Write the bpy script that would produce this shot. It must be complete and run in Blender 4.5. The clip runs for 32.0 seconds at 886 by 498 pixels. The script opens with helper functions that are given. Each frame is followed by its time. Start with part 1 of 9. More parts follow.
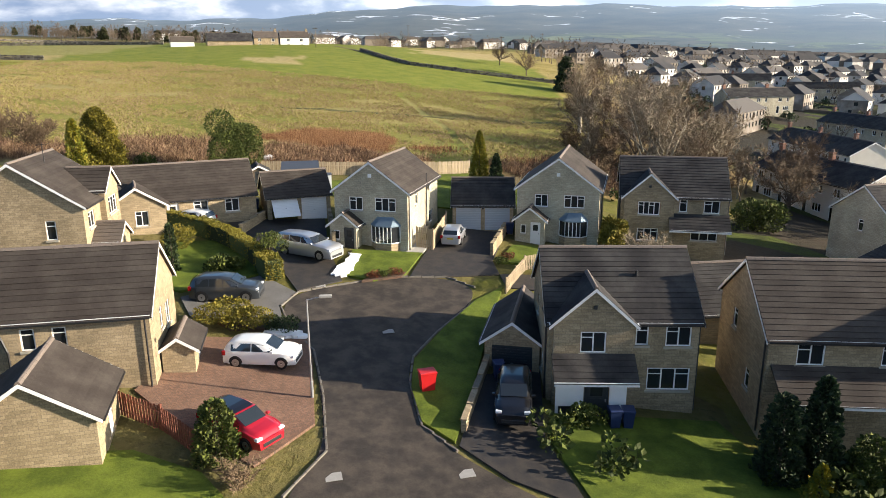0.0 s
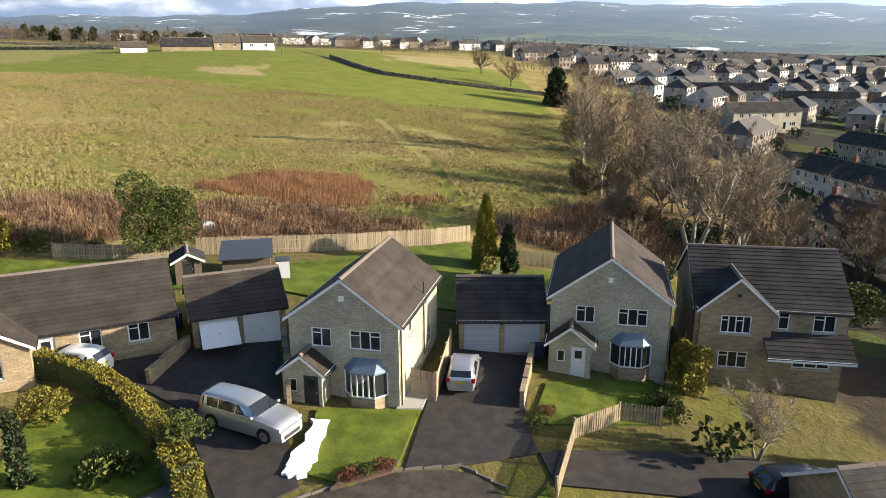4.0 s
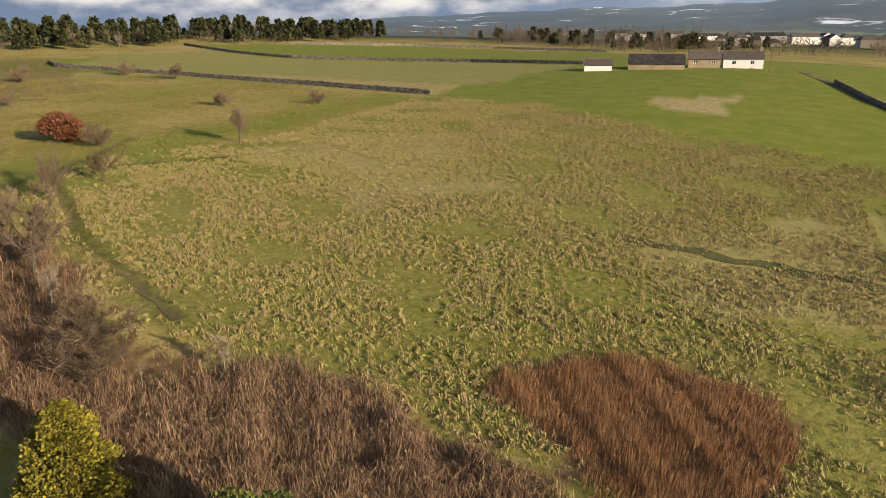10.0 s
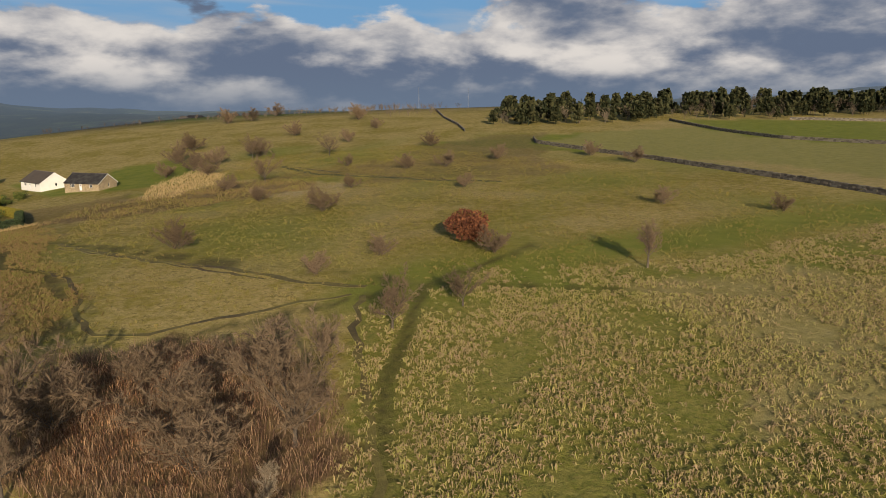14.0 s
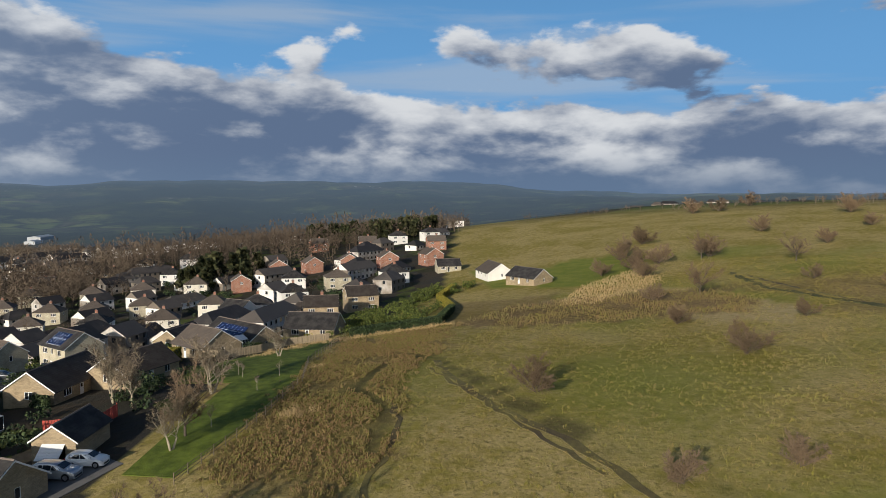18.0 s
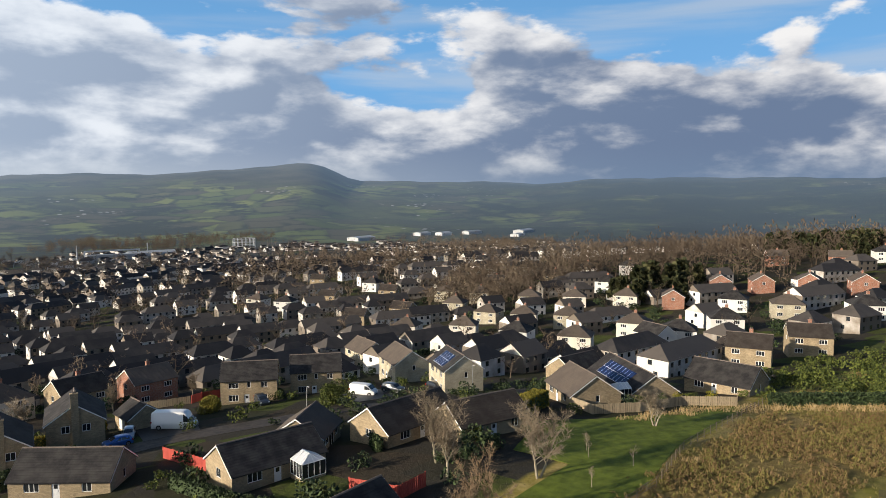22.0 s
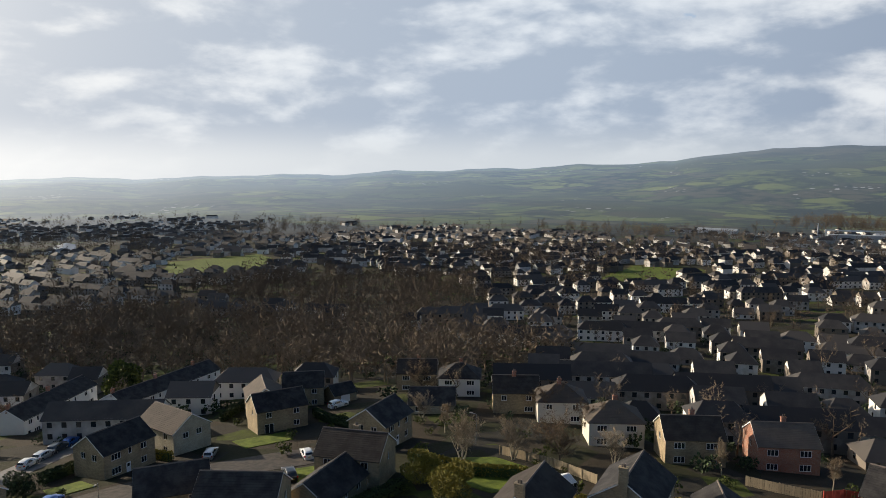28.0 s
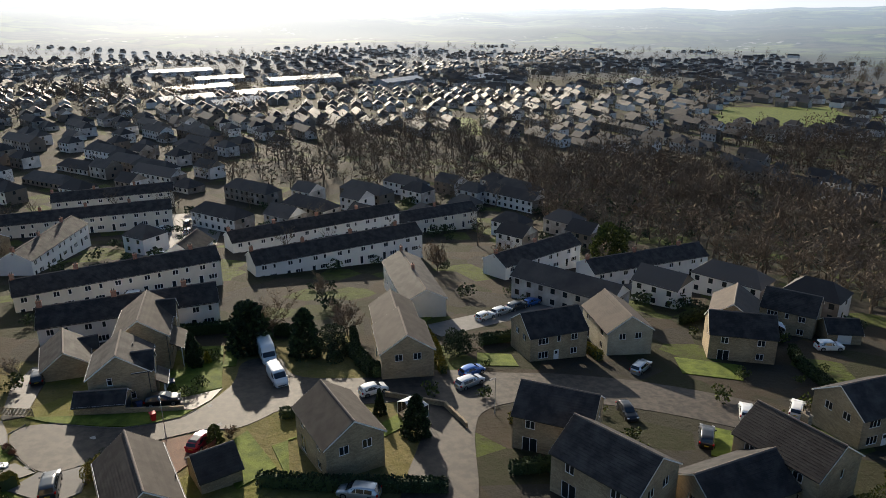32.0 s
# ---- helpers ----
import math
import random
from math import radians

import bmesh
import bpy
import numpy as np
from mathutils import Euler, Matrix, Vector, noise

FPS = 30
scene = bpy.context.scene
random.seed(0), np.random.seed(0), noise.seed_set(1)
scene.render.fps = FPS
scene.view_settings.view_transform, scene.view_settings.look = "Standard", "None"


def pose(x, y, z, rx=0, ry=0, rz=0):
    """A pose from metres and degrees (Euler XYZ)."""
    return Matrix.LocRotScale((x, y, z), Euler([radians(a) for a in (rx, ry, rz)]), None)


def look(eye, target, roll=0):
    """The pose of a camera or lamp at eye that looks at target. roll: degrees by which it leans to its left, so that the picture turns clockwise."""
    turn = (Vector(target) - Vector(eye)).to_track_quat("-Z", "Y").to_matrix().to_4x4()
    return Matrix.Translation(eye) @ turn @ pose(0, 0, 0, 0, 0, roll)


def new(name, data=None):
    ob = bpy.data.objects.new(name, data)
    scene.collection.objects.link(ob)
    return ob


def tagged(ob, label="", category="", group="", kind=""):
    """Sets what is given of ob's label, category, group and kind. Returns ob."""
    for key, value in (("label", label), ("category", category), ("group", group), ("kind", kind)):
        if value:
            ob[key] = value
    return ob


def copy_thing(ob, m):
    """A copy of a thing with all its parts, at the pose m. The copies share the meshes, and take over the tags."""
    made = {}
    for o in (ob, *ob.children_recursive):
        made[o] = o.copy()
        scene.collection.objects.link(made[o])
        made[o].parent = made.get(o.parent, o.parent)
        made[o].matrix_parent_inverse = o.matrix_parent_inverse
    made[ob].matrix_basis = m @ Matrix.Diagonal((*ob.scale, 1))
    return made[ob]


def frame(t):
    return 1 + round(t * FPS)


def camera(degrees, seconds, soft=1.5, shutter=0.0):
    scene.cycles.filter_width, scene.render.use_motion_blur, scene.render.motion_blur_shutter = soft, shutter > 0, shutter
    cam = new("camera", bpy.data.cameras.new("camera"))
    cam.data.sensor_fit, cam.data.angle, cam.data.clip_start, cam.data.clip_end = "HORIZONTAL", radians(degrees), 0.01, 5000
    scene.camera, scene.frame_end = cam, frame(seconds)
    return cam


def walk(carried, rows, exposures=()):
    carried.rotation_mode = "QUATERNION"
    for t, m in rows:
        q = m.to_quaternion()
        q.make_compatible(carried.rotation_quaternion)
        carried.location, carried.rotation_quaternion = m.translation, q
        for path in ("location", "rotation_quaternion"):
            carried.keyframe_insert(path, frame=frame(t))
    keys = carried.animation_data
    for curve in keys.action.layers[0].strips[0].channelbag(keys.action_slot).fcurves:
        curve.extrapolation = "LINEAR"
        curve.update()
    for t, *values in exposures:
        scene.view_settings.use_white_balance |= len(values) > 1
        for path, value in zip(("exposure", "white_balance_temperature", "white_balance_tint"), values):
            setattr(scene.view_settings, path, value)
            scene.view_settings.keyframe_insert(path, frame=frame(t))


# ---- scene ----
cam = camera(64.2, 32.0, soft=0.7)
PATH = [
    (0, (0.69, -0.42, 16.31), (0.526, 9.226, 13.689), -0.34),
    (0.5, (0.08, 1.84, 16.78), (0.330, 11.483, 14.166), -0.42),
    (1, (-0.46, 4.18, 17.21), (-0.163, 13.829, 14.583), -0.39),
    (1.5, (-0.84, 6.59, 17.56), (-0.549, 16.235, 14.933), -0.38),
    (2, (-1.13, 9.02, 17.90), (-0.841, 18.660, 15.268), -0.33),
    (2.5, (-1.31, 11.53, 18.22), (-1.031, 21.175, 15.585), -0.25),
    (4.5, (-1.49, 22.29, 20.43), (-1.284, 31.922, 17.753), -0.18),
    (5, (-1.56, 25.10, 21.18), (-1.353, 34.726, 18.490), -0.08),
    (5.5, (-1.57, 28.04, 21.86), (-1.371, 37.663, 19.160), 0.04),
    (6, (-1.58, 31.18, 22.50), (-1.517, 40.805, 19.790), 0.11),
    (6.5, (-1.59, 34.38, 23.10), (-2.055, 43.995, 20.379), 0.21),
    (7, (-1.58, 37.71, 23.73), (-2.815, 47.245, 20.984), 0.30),
    (7.5, (-1.58, 41.01, 24.60), (-3.620, 50.396, 21.821), 0.29),
    (8, (-1.49, 44.61, 25.42), (-4.337, 53.772, 22.592), 0.04),
    (8.5, (-1.41, 48.30, 26.16), (-5.040, 57.166, 23.315), 0.15),
    (9, (-1.44, 51.90, 26.90), (-5.835, 60.416, 24.029), 0.13),
    (9.5, (-1.68, 55.38, 27.64), (-6.810, 63.471, 24.775), -0.03),
    (10, (-2.26, 58.73, 28.39), (-8.042, 66.396, 25.596), -0.07),
    (10.5, (-3.25, 62.16, 29.12), (-9.684, 69.322, 26.404), -0.15),
    (11, (-4.66, 65.70, 29.77), (-11.713, 72.289, 27.144), -0.24),
    (11.5, (-6.43, 69.13, 30.35), (-14.038, 75.104, 27.827), -0.24),
    (12, (-8.45, 72.35, 30.89), (-16.563, 77.676, 28.467), -0.14),
    (12.5, (-10.57, 75.43, 31.44), (-19.121, 80.061, 29.117), -0.13),
    (13, (-12.92, 78.27, 31.95), (-21.846, 82.190, 29.754), -0.14),
    (13.5, (-15.48, 80.94, 32.37), (-24.733, 84.125, 30.298), -0.11),
    (14, (-18.34, 83.49, 32.75), (-27.848, 85.907, 30.828), -0.10),
    (14.5, (-21.46, 85.72, 33.19), (-31.165, 87.352, 31.422), -0.08),
    (16.5, (-35.41, 92.29, 35.38), (-45.219, 90.674, 34.341), -0.18),
    (17, (-38.83, 93.27, 36.00), (-48.495, 90.851, 35.137), -0.13),
    (17.5, (-42.44, 93.86, 36.59), (-51.885, 90.655, 35.804), -0.09),
    (18, (-46.13, 94.17, 37.15), (-55.279, 90.216, 36.363), -0.08),
    (18.5, (-49.91, 94.28, 37.72), (-58.720, 89.609, 36.920), -0.11),
    (19, (-53.71, 94.11, 38.28), (-62.116, 88.752, 37.479), -0.11),
    (19.5, (-57.38, 93.70, 38.81), (-65.323, 87.683, 38.001), -0.19),
    (20, (-60.89, 92.94, 39.32), (-68.330, 86.305, 38.498), -0.14),
    (20.5, (-64.26, 91.90, 39.75), (-71.137, 84.687, 38.927), -0.09),
    (21, (-67.56, 90.58, 40.12), (-73.838, 82.846, 39.295), -0.11),
    (21.5, (-70.84, 88.99, 40.48), (-76.484, 80.770, 39.654), -0.19),
    (22, (-73.96, 87.04, 40.80), (-78.919, 78.400, 39.980), -0.16),
    (22.5, (-76.88, 84.91, 41.24), (-81.142, 75.899, 40.405), -0.10),
    (23, (-79.60, 82.59, 41.72), (-83.133, 73.270, 40.879), -0.10),
    (23.5, (-82.04, 80.06, 42.12), (-84.834, 70.500, 41.279), -0.08),
    (24, (-84.24, 77.44, 42.52), (-86.268, 67.683, 41.665), -0.05),
    (24.5, (-86.11, 74.50, 42.89), (-87.369, 64.616, 42.025), -0.06),
    (26.5, (-91.15, 61.34, 44.38), (-89.342, 51.546, 43.470), 0.05),
    (27, (-92.09, 57.85, 44.73), (-89.439, 48.257, 43.769), -0.05),
    (27.5, (-92.74, 54.29, 45.08), (-89.176, 45.006, 44.017), -0.16),
    (28, (-93.09, 50.73, 45.47), (-88.646, 41.847, 44.284), -0.09),
    (28.5, (-93.10, 47.20, 45.86), (-87.840, 38.806, 44.513), -0.15),
    (29, (-92.86, 43.65, 46.30), (-86.832, 35.824, 44.757), -0.21),
    (29.5, (-92.32, 40.04, 46.83), (-85.579, 32.857, 45.083), -0.19),
    (30, (-91.54, 36.39, 47.40), (-84.169, 29.933, 45.415), -0.20),
    (30.5, (-90.53, 33.03, 47.96), (-82.617, 27.353, 45.677), -0.22),
    (31, (-89.12, 29.86, 48.49), (-80.778, 25.025, 45.849), -0.25),
    (31.5, (-87.20, 26.71, 49.00), (-78.526, 22.744, 45.985), -0.28),
    (32, (-85.11, 23.81, 49.45), (-76.208, 20.732, 46.081), -0.45),
]
EXPOSURES = [(0, 1.42, 6500, 10), (5, 1.38, 6500, 10), (8, 1.12, 6600, 10), (9, 0.97, 6800, 11), (11, 0.5, 7200, 13), (13, 0.22, 7200, 13), (15, 0.12, 6700, 11), (17, 0.12, 6150, 9), (21, 0.45, 6300, 10),
             (24, 0.62, 6900, 11), (28, 0.48, 6700, 10), (29, 0.42, 6500, 10), (30, 0.62, 6500, 11), (31, 0.45, 6500, 10), (32, 0.75, 6500, 10)]
walk(cam, [(t, look(eye, target, roll)) for t, eye, target, roll in PATH], EXPOSURES)

# ---- sky and sun: low winter sun over the right of the close ----
SUN_HEIGHT, SUN_HEADING = radians(15.8), radians(-93.0)          # heading: 0 is +y, plus turns left
SUN_WAY = Vector((-math.sin(SUN_HEADING) * math.cos(SUN_HEIGHT), math.cos(SUN_HEADING) * math.cos(SUN_HEIGHT), math.sin(SUN_HEIGHT)))
sun = new("sun", bpy.data.lights.new("sun", "SUN"))
sun.data.energy, sun.data.angle, sun.data.color = 5.0, radians(0.6), (1.0, 0.87, 0.69)
sun.matrix_world = Matrix.Translation((0, 0, 300)) @ SUN_WAY.to_track_quat("Z", "Y").to_matrix().to_4x4()

world = bpy.data.worlds.new("winter_sky")
scene.world = world
world.use_nodes = True
wn, wl = world.node_tree.nodes, world.node_tree.links
wn.clear()


def wnode(kind, **values):
    n = wn.new(kind)
    for k, v in values.items():
        if k.startswith("i_"):
            n.inputs[k[2:]].default_value = v
    return n


def wmath(op, a, b=None, c=None, clamp=False):
    n = wn.new("ShaderNodeMath")
    n.operation, n.use_clamp = op, clamp
    for slot, v in zip(n.inputs, (a, b, c)):
        if v is None:
            continue
        if isinstance(v, (int, float)):
            slot.default_value = v
        else:
            wl.new(v, slot)
    return n.outputs[0]


def wmix(fac, a, b):
    n = wn.new("ShaderNodeMix")
    n.data_type = "RGBA"
    for slot, v in ((n.inputs[0], fac), (n.inputs[6], a), (n.inputs[7], b)):
        if isinstance(v, (int, float, tuple)):
            slot.default_value = v
        else:
            wl.new(v, slot)
    return n.outputs[2]


sky = wn.new("ShaderNodeTexSky")
sky.sky_type, sky.sun_disc = "NISHITA", False
sky.sun_elevation, sky.sun_rotation = SUN_HEIGHT, -SUN_HEADING
sky.air_density, sky.dust_density, sky.ozone_density = 1.0, 1.0, 1.5
where = wn.new("ShaderNodeTexCoord").outputs["Generated"]
split = wn.new("ShaderNodeSeparateXYZ")
wl.new(where, split.inputs[0])
dx, dy, dz = split.outputs
# cloud forms: the way itself, drawn out sideways
flat = wn.new("ShaderNodeCombineXYZ")
wl.new(dx, flat.inputs[0])
wl.new(dy, flat.inputs[1])
wl.new(wmath("MULTIPLY", dz, 2.5), flat.inputs[2])


def wnoise(vec, scale, detail, rough, distort=0.0):
    n = wn.new("ShaderNodeTexNoise")
    wl.new(vec, n.inputs["Vector"])
    n.inputs["Scale"].default_value, n.inputs["Detail"].default_value = scale, detail
    n.inputs["Roughness"].default_value, n.inputs["Distortion"].default_value = rough, distort
    return n.outputs[0]


def wstep(v, a, b):
    n = wn.new("ShaderNodeMapRange")
    n.interpolation_type = "SMOOTHSTEP"
    wl.new(v, n.inputs[0])
    n.inputs[1].default_value, n.inputs[2].default_value = a, b
    return n.outputs[0]


# a bank of heaped clouds over the horizon, thin streaks above; undersides grey, sunlit tops white
def shifted(v):
    n = wn.new("ShaderNodeVectorMath")
    n.operation = "ADD"
    wl.new(flat.outputs[0], n.inputs[0])
    n.inputs[1].default_value = v
    return n.outputs[0]


body = wnoise(flat.outputs[0], 4.4, 9.0, 0.53, 0.1)
above = wnoise(shifted((0.03 * SUN_WAY.x, 0.03 * SUN_WAY.y, 0.06)), 4.4, 9.0, 0.53, 0.1)
broad = wnoise(shifted((3.1, 1.7, 0.0)), 1.5, 2.0, 0.5)
puff = wnoise(shifted((5.0, 2.0, 1.0)), 6.5, 6.0, 0.5)
SUN_DOT = wn.new("ShaderNodeVectorMath")
SUN_DOT.operation = "DOT_PRODUCT"
wl.new(where, SUN_DOT.inputs[0])
SUN_DOT.inputs[1].default_value = SUN_WAY
toward = wmath("MAXIMUM", SUN_DOT.outputs["Value"], 0.0)
side = wstep(SUN_DOT.outputs["Value"], -0.75, 0.45)
near_sun = wmath("POWER", toward, 3.6)
close_sun = wmath("POWER", toward, 22.0)
heap = wmath("ADD", body, wmath("MULTIPLY", broad, 0.35))
edge_at = wmath("SUBTRACT", wmath("ADD", wmath("MULTIPLY", wmath("SUBTRACT", dz, 0.155), 2.0), 0.62), wmath("MULTIPLY", side, 0.30))
cover = wstep(wmath("SUBTRACT", heap, edge_at), 0.0, 0.06)
thin = wstep(wmath("SUBTRACT", heap, edge_at), 0.2, 0.0)
lit = wmath("ADD", wmath("MULTIPLY", wmath("SUBTRACT", body, above), 4.2), wmath("MULTIPLY", thin, 0.4))
lit = wmath("ADD", lit, wmath("MULTIPLY", wmath("SUBTRACT", puff, 0.47), 1.3))
tone = wstep(lit, -0.15, 0.85)
cloud = wmix(tone, wmix(side, (2.0, 2.8, 4.4, 1), (5.4, 6.6, 8.4, 1)), wmix(side, (12.0, 11.9, 11.8, 1), (10.4, 11.4, 12.6, 1)))
glow = wmix(wmath("MULTIPLY", near_sun, wmath("ADD", wmath("MULTIPLY", tone, 0.45), 0.5)), cloud, (14.0, 13.8, 13.4, 1))
streaks = wn.new("ShaderNodeCombineXYZ")
wl.new(dx, streaks.inputs[0])
wl.new(dy, streaks.inputs[1])
wl.new(wmath("MULTIPLY", dz, 7.5), streaks.inputs[2])
wisp = wmath("MULTIPLY", wstep(wnoise(streaks.outputs[0], 2.2, 6.0, 0.5, 0.4), 0.46, 0.68), wmath("MULTIPLY", wstep(dz, 0.5, 0.25), 0.55))
blue = wmix(0.85, sky.outputs[0], wmix(wstep(dz, 0.14, 0.62), (2.3, 6.0, 11.2, 1), (0.4, 1.0, 2.4, 1)))
blue = wmix(wisp, blue, (7.2, 8.0, 9.0, 1))
blue = wmix(near_sun, blue, (10.0, 11.5, 13.0, 1))
veil = wmix(cover, blue, glow)
haze = wmix(near_sun, wmix(side, (2.2, 3.2, 4.8, 1), (9.0, 9.8, 10.6, 1)), (17.0, 16.8, 16.4, 1))
total = wmix(wmath("MULTIPLY", wstep(dz, 0.07, 0.0), 0.85), veil, haze)
total = wmix(close_sun, total, (30.0, 29.0, 27.0, 1))
back = wn.new("ShaderNodeBackground")
back.inputs[1].default_value = 0.052
wl.new(total, back.inputs[0])
wl.new(back.outputs[0], wn.new("ShaderNodeOutputWorld").inputs[0])


# ---- materials ----
def mat(name, colour, rough=0.8, metal=0.0, vary=0.15, scale=4.0, bump=0.0, bump_scale=None, second=None, island=0.0, each=0.0, spec=0.35, big=0.1, coat=0.0, trans=0.0, stretch=(1, 1, 1), local=False):
    """A surface with grain and broad stains in its colour, relief, and a shift from piece to piece."""
    m = bpy.data.materials.new(name)
    m.use_nodes = True
    nt = m.node_tree
    n, l = nt.nodes, nt.links
    p = n["Principled BSDF"]
    p.inputs["Roughness"].default_value, p.inputs["Metallic"].default_value = rough, metal
    p.inputs["Specular IOR Level"].default_value, p.inputs["Coat Weight"].default_value = spec, coat
    p.inputs["Transmission Weight"].default_value = trans
    geo = n.new("ShaderNodeNewGeometry")
    vec = geo.outputs["Position"]
    if local:
        vec = n.new("ShaderNodeTexCoord").outputs["Object"]
    mp = n.new("ShaderNodeMapping")
    mp.inputs["Scale"].default_value = stretch
    l.new(vec, mp.inputs[0])

    def noise_of(s, d):
        t = n.new("ShaderNodeTexNoise")
        t.inputs["Scale"].default_value, t.inputs["Detail"].default_value, t.inputs["Roughness"].default_value = s, d, 0.6
        l.new(mp.outputs[0], t.inputs["Vector"])
        return t.outputs[0]

    def math2(op, a, b):
        t = n.new("ShaderNodeMath")
        t.operation = op
        for s, v in zip(t.inputs, (a, b)):
            if isinstance(v, (int, float)):
                s.default_value = v
            else:
                l.new(v, s)
        return t.outputs[0]

    fine, broad = noise_of(scale, 5), noise_of(scale * 0.07, 3)
    f = math2("MULTIPLY", math2("SUBTRACT", fine, 0.5), 2.6 * vary)
    f = math2("ADD", f, math2("MULTIPLY", math2("SUBTRACT", broad, 0.5), 2.6 * big))
    if island:
        f = math2("ADD", f, math2("MULTIPLY", math2("SUBTRACT", geo.outputs["Random Per Island"], 0.5), 2 * island))
    if each:
        f = math2("ADD", f, math2("MULTIPLY", math2("SUBTRACT", n.new("ShaderNodeObjectInfo").outputs["Random"], 0.5), 2 * each))
    value = math2("ADD", f, 1.0)
    mix = n.new("ShaderNodeMix")
    mix.data_type = "RGBA"
    mix.inputs[6].default_value = (*colour, 1)
    mix.inputs[7].default_value = (*(second or colour), 1)
    r = n.new("ShaderNodeMapRange")
    r.inputs[1].default_value, r.inputs[2].default_value = 0.38, 0.62
    l.new(broad if not island else math2("ADD", math2("MULTIPLY", geo.outputs["Random Per Island"], 0.45), math2("MULTIPLY", broad, 0.55)), r.inputs[0])
    l.new(r.outputs[0], mix.inputs[0])
    hsv = n.new("ShaderNodeHueSaturation")
    l.new(value, hsv.inputs["Value"])
    l.new(mix.outputs[2], hsv.inputs["Color"])
    l.new(hsv.outputs[0], p.inputs["Base Color"])
    if bump:
        b = n.new("ShaderNodeBump")
        b.inputs["Strength"].default_value, b.inputs["Distance"].default_value = 1.0, bump
        l.new(noise_of(bump_scale or scale, 4), b.inputs["Height"])
        l.new(b.outputs[0], p.inputs["Normal"])
    return m


def stone_mat(name, a, b, joint, width=0.36, row=0.15, rough=0.88, flat=False):
    """Coursed reconstituted stone: blocks of uneven tint with recessed joints, laid along the wall's own axes."""
    m = bpy.data.materials.new(name)
    m.use_nodes = True
    n, l = m.node_tree.nodes, m.node_tree.links
    p = n["Principled BSDF"]
    p.inputs["Roughness"].default_value, p.inputs["Specular IOR Level"].default_value = rough, 0.25
    tc = n.new("ShaderNodeTexCoord")
    sep = n.new("ShaderNodeSeparateXYZ")
    l.new(tc.outputs["Object"], sep.inputs[0])
    add = n.new("ShaderNodeMath")
    l.new(sep.outputs[0], add.inputs[0])
    l.new(sep.outputs[1], add.inputs[1])
    com = n.new("ShaderNodeCombineXYZ")
    l.new(sep.outputs[0] if flat else add.outputs[0], com.inputs[0])
    l.new(sep.outputs[1] if flat else sep.outputs[2], com.inputs[1])
    br = n.new("ShaderNodeTexBrick")
    l.new(com.outputs[0], br.inputs["Vector"])
    for k, v in (("Color1", (*a, 1)), ("Color2", (*b, 1)), ("Mortar", (*joint, 1)), ("Scale", 1.0), ("Mortar Size", 0.008), ("Mortar Smooth", 0.4), ("Brick Width", width), ("Row Height", row)):
        br.inputs[k].default_value = v
    big = n.new("ShaderNodeTexNoise")
    big.inputs["Scale"].default_value, big.inputs["Detail"].default_value = 0.45, 5
    l.new(tc.outputs["Object"], big.inputs["Vector"])
    fine = n.new("ShaderNodeTexNoise")
    fine.inputs["Scale"].default_value, fine.inputs["Detail"].default_value = 14, 4
    l.new(tc.outputs["Object"], fine.inputs["Vector"])
    s = n.new("ShaderNodeMath")
    s.operation = "ADD"
    l.new(big.outputs[0], s.inputs[0])
    l.new(fine.outputs[0], s.inputs[1])
    hsv = n.new("ShaderNodeHueSaturation")
    l.new(s.outputs[0], hsv.inputs["Value"])
    l.new(br.outputs[0], hsv.inputs["Color"])
    l.new(hsv.outputs[0], p.inputs["Base Color"])
    bump = n.new("ShaderNodeBump")
    bump.inputs["Distance"].default_value = 0.012
    l.new(br.outputs[0], bump.inputs["Height"])
    l.new(bump.outputs[0], p.inputs["Normal"])
    return m


STONE = stone_mat("buff_stone", (0.35, 0.275, 0.175), (0.25, 0.195, 0.122), (0.18, 0.15, 0.11))
STONE_PALE = stone_mat("pale_stone", (0.44, 0.40, 0.30), (0.36, 0.32, 0.235), (0.25, 0.23, 0.18))
BRICK = stone_mat("red_brick", (0.30, 0.13, 0.08), (0.24, 0.10, 0.065), (0.3, 0.27, 0.23), 0.225, 0.075)
RENDER = mat("cream_render", (0.62, 0.58, 0.50), 0.9, vary=0.05, scale=9, big=0.1, bump=0.003, bump_scale=60, each=0.06)
WHITE_WALL = mat("white_render", (0.66, 0.645, 0.61), 0.9, vary=0.04, scale=8, big=0.08, bump=0.003, bump_scale=60, each=0.05)
TILE_BROWN = mat("brown_concrete_tile", (0.044, 0.036, 0.031), 0.82, vary=0.25, scale=9, big=0.2, bump=0.006, bump_scale=26, second=(0.058, 0.049, 0.042), each=0.12, spec=0.18)
TILE_GREY = mat("grey_concrete_tile", (0.026, 0.0245, 0.0255), 0.82, vary=0.25, scale=9, big=0.2, bump=0.006, bump_scale=26, second=(0.05, 0.047, 0.045), each=0.12, spec=0.20)
TILE_PALE = mat("weathered_tile", (0.125, 0.102, 0.084), 0.82, vary=0.2, scale=8, big=0.2, bump=0.006, bump_scale=26, second=(0.09, 0.075, 0.064), each=0.15, spec=0.15)
PVC = mat("white_upvc", (0.78, 0.78, 0.77), 0.35, vary=0.03, big=0.03, spec=0.5)
BLACK_PVC = mat("black_gutter", (0.02, 0.02, 0.022), 0.4, vary=0.1, spec=0.5)
GLASS = mat("window_glass", (0.02, 0.023, 0.026), 0.05, vary=0.0, big=0.0, spec=0.5)
DARK = mat("dark_interior", (0.03, 0.03, 0.032), 0.9)
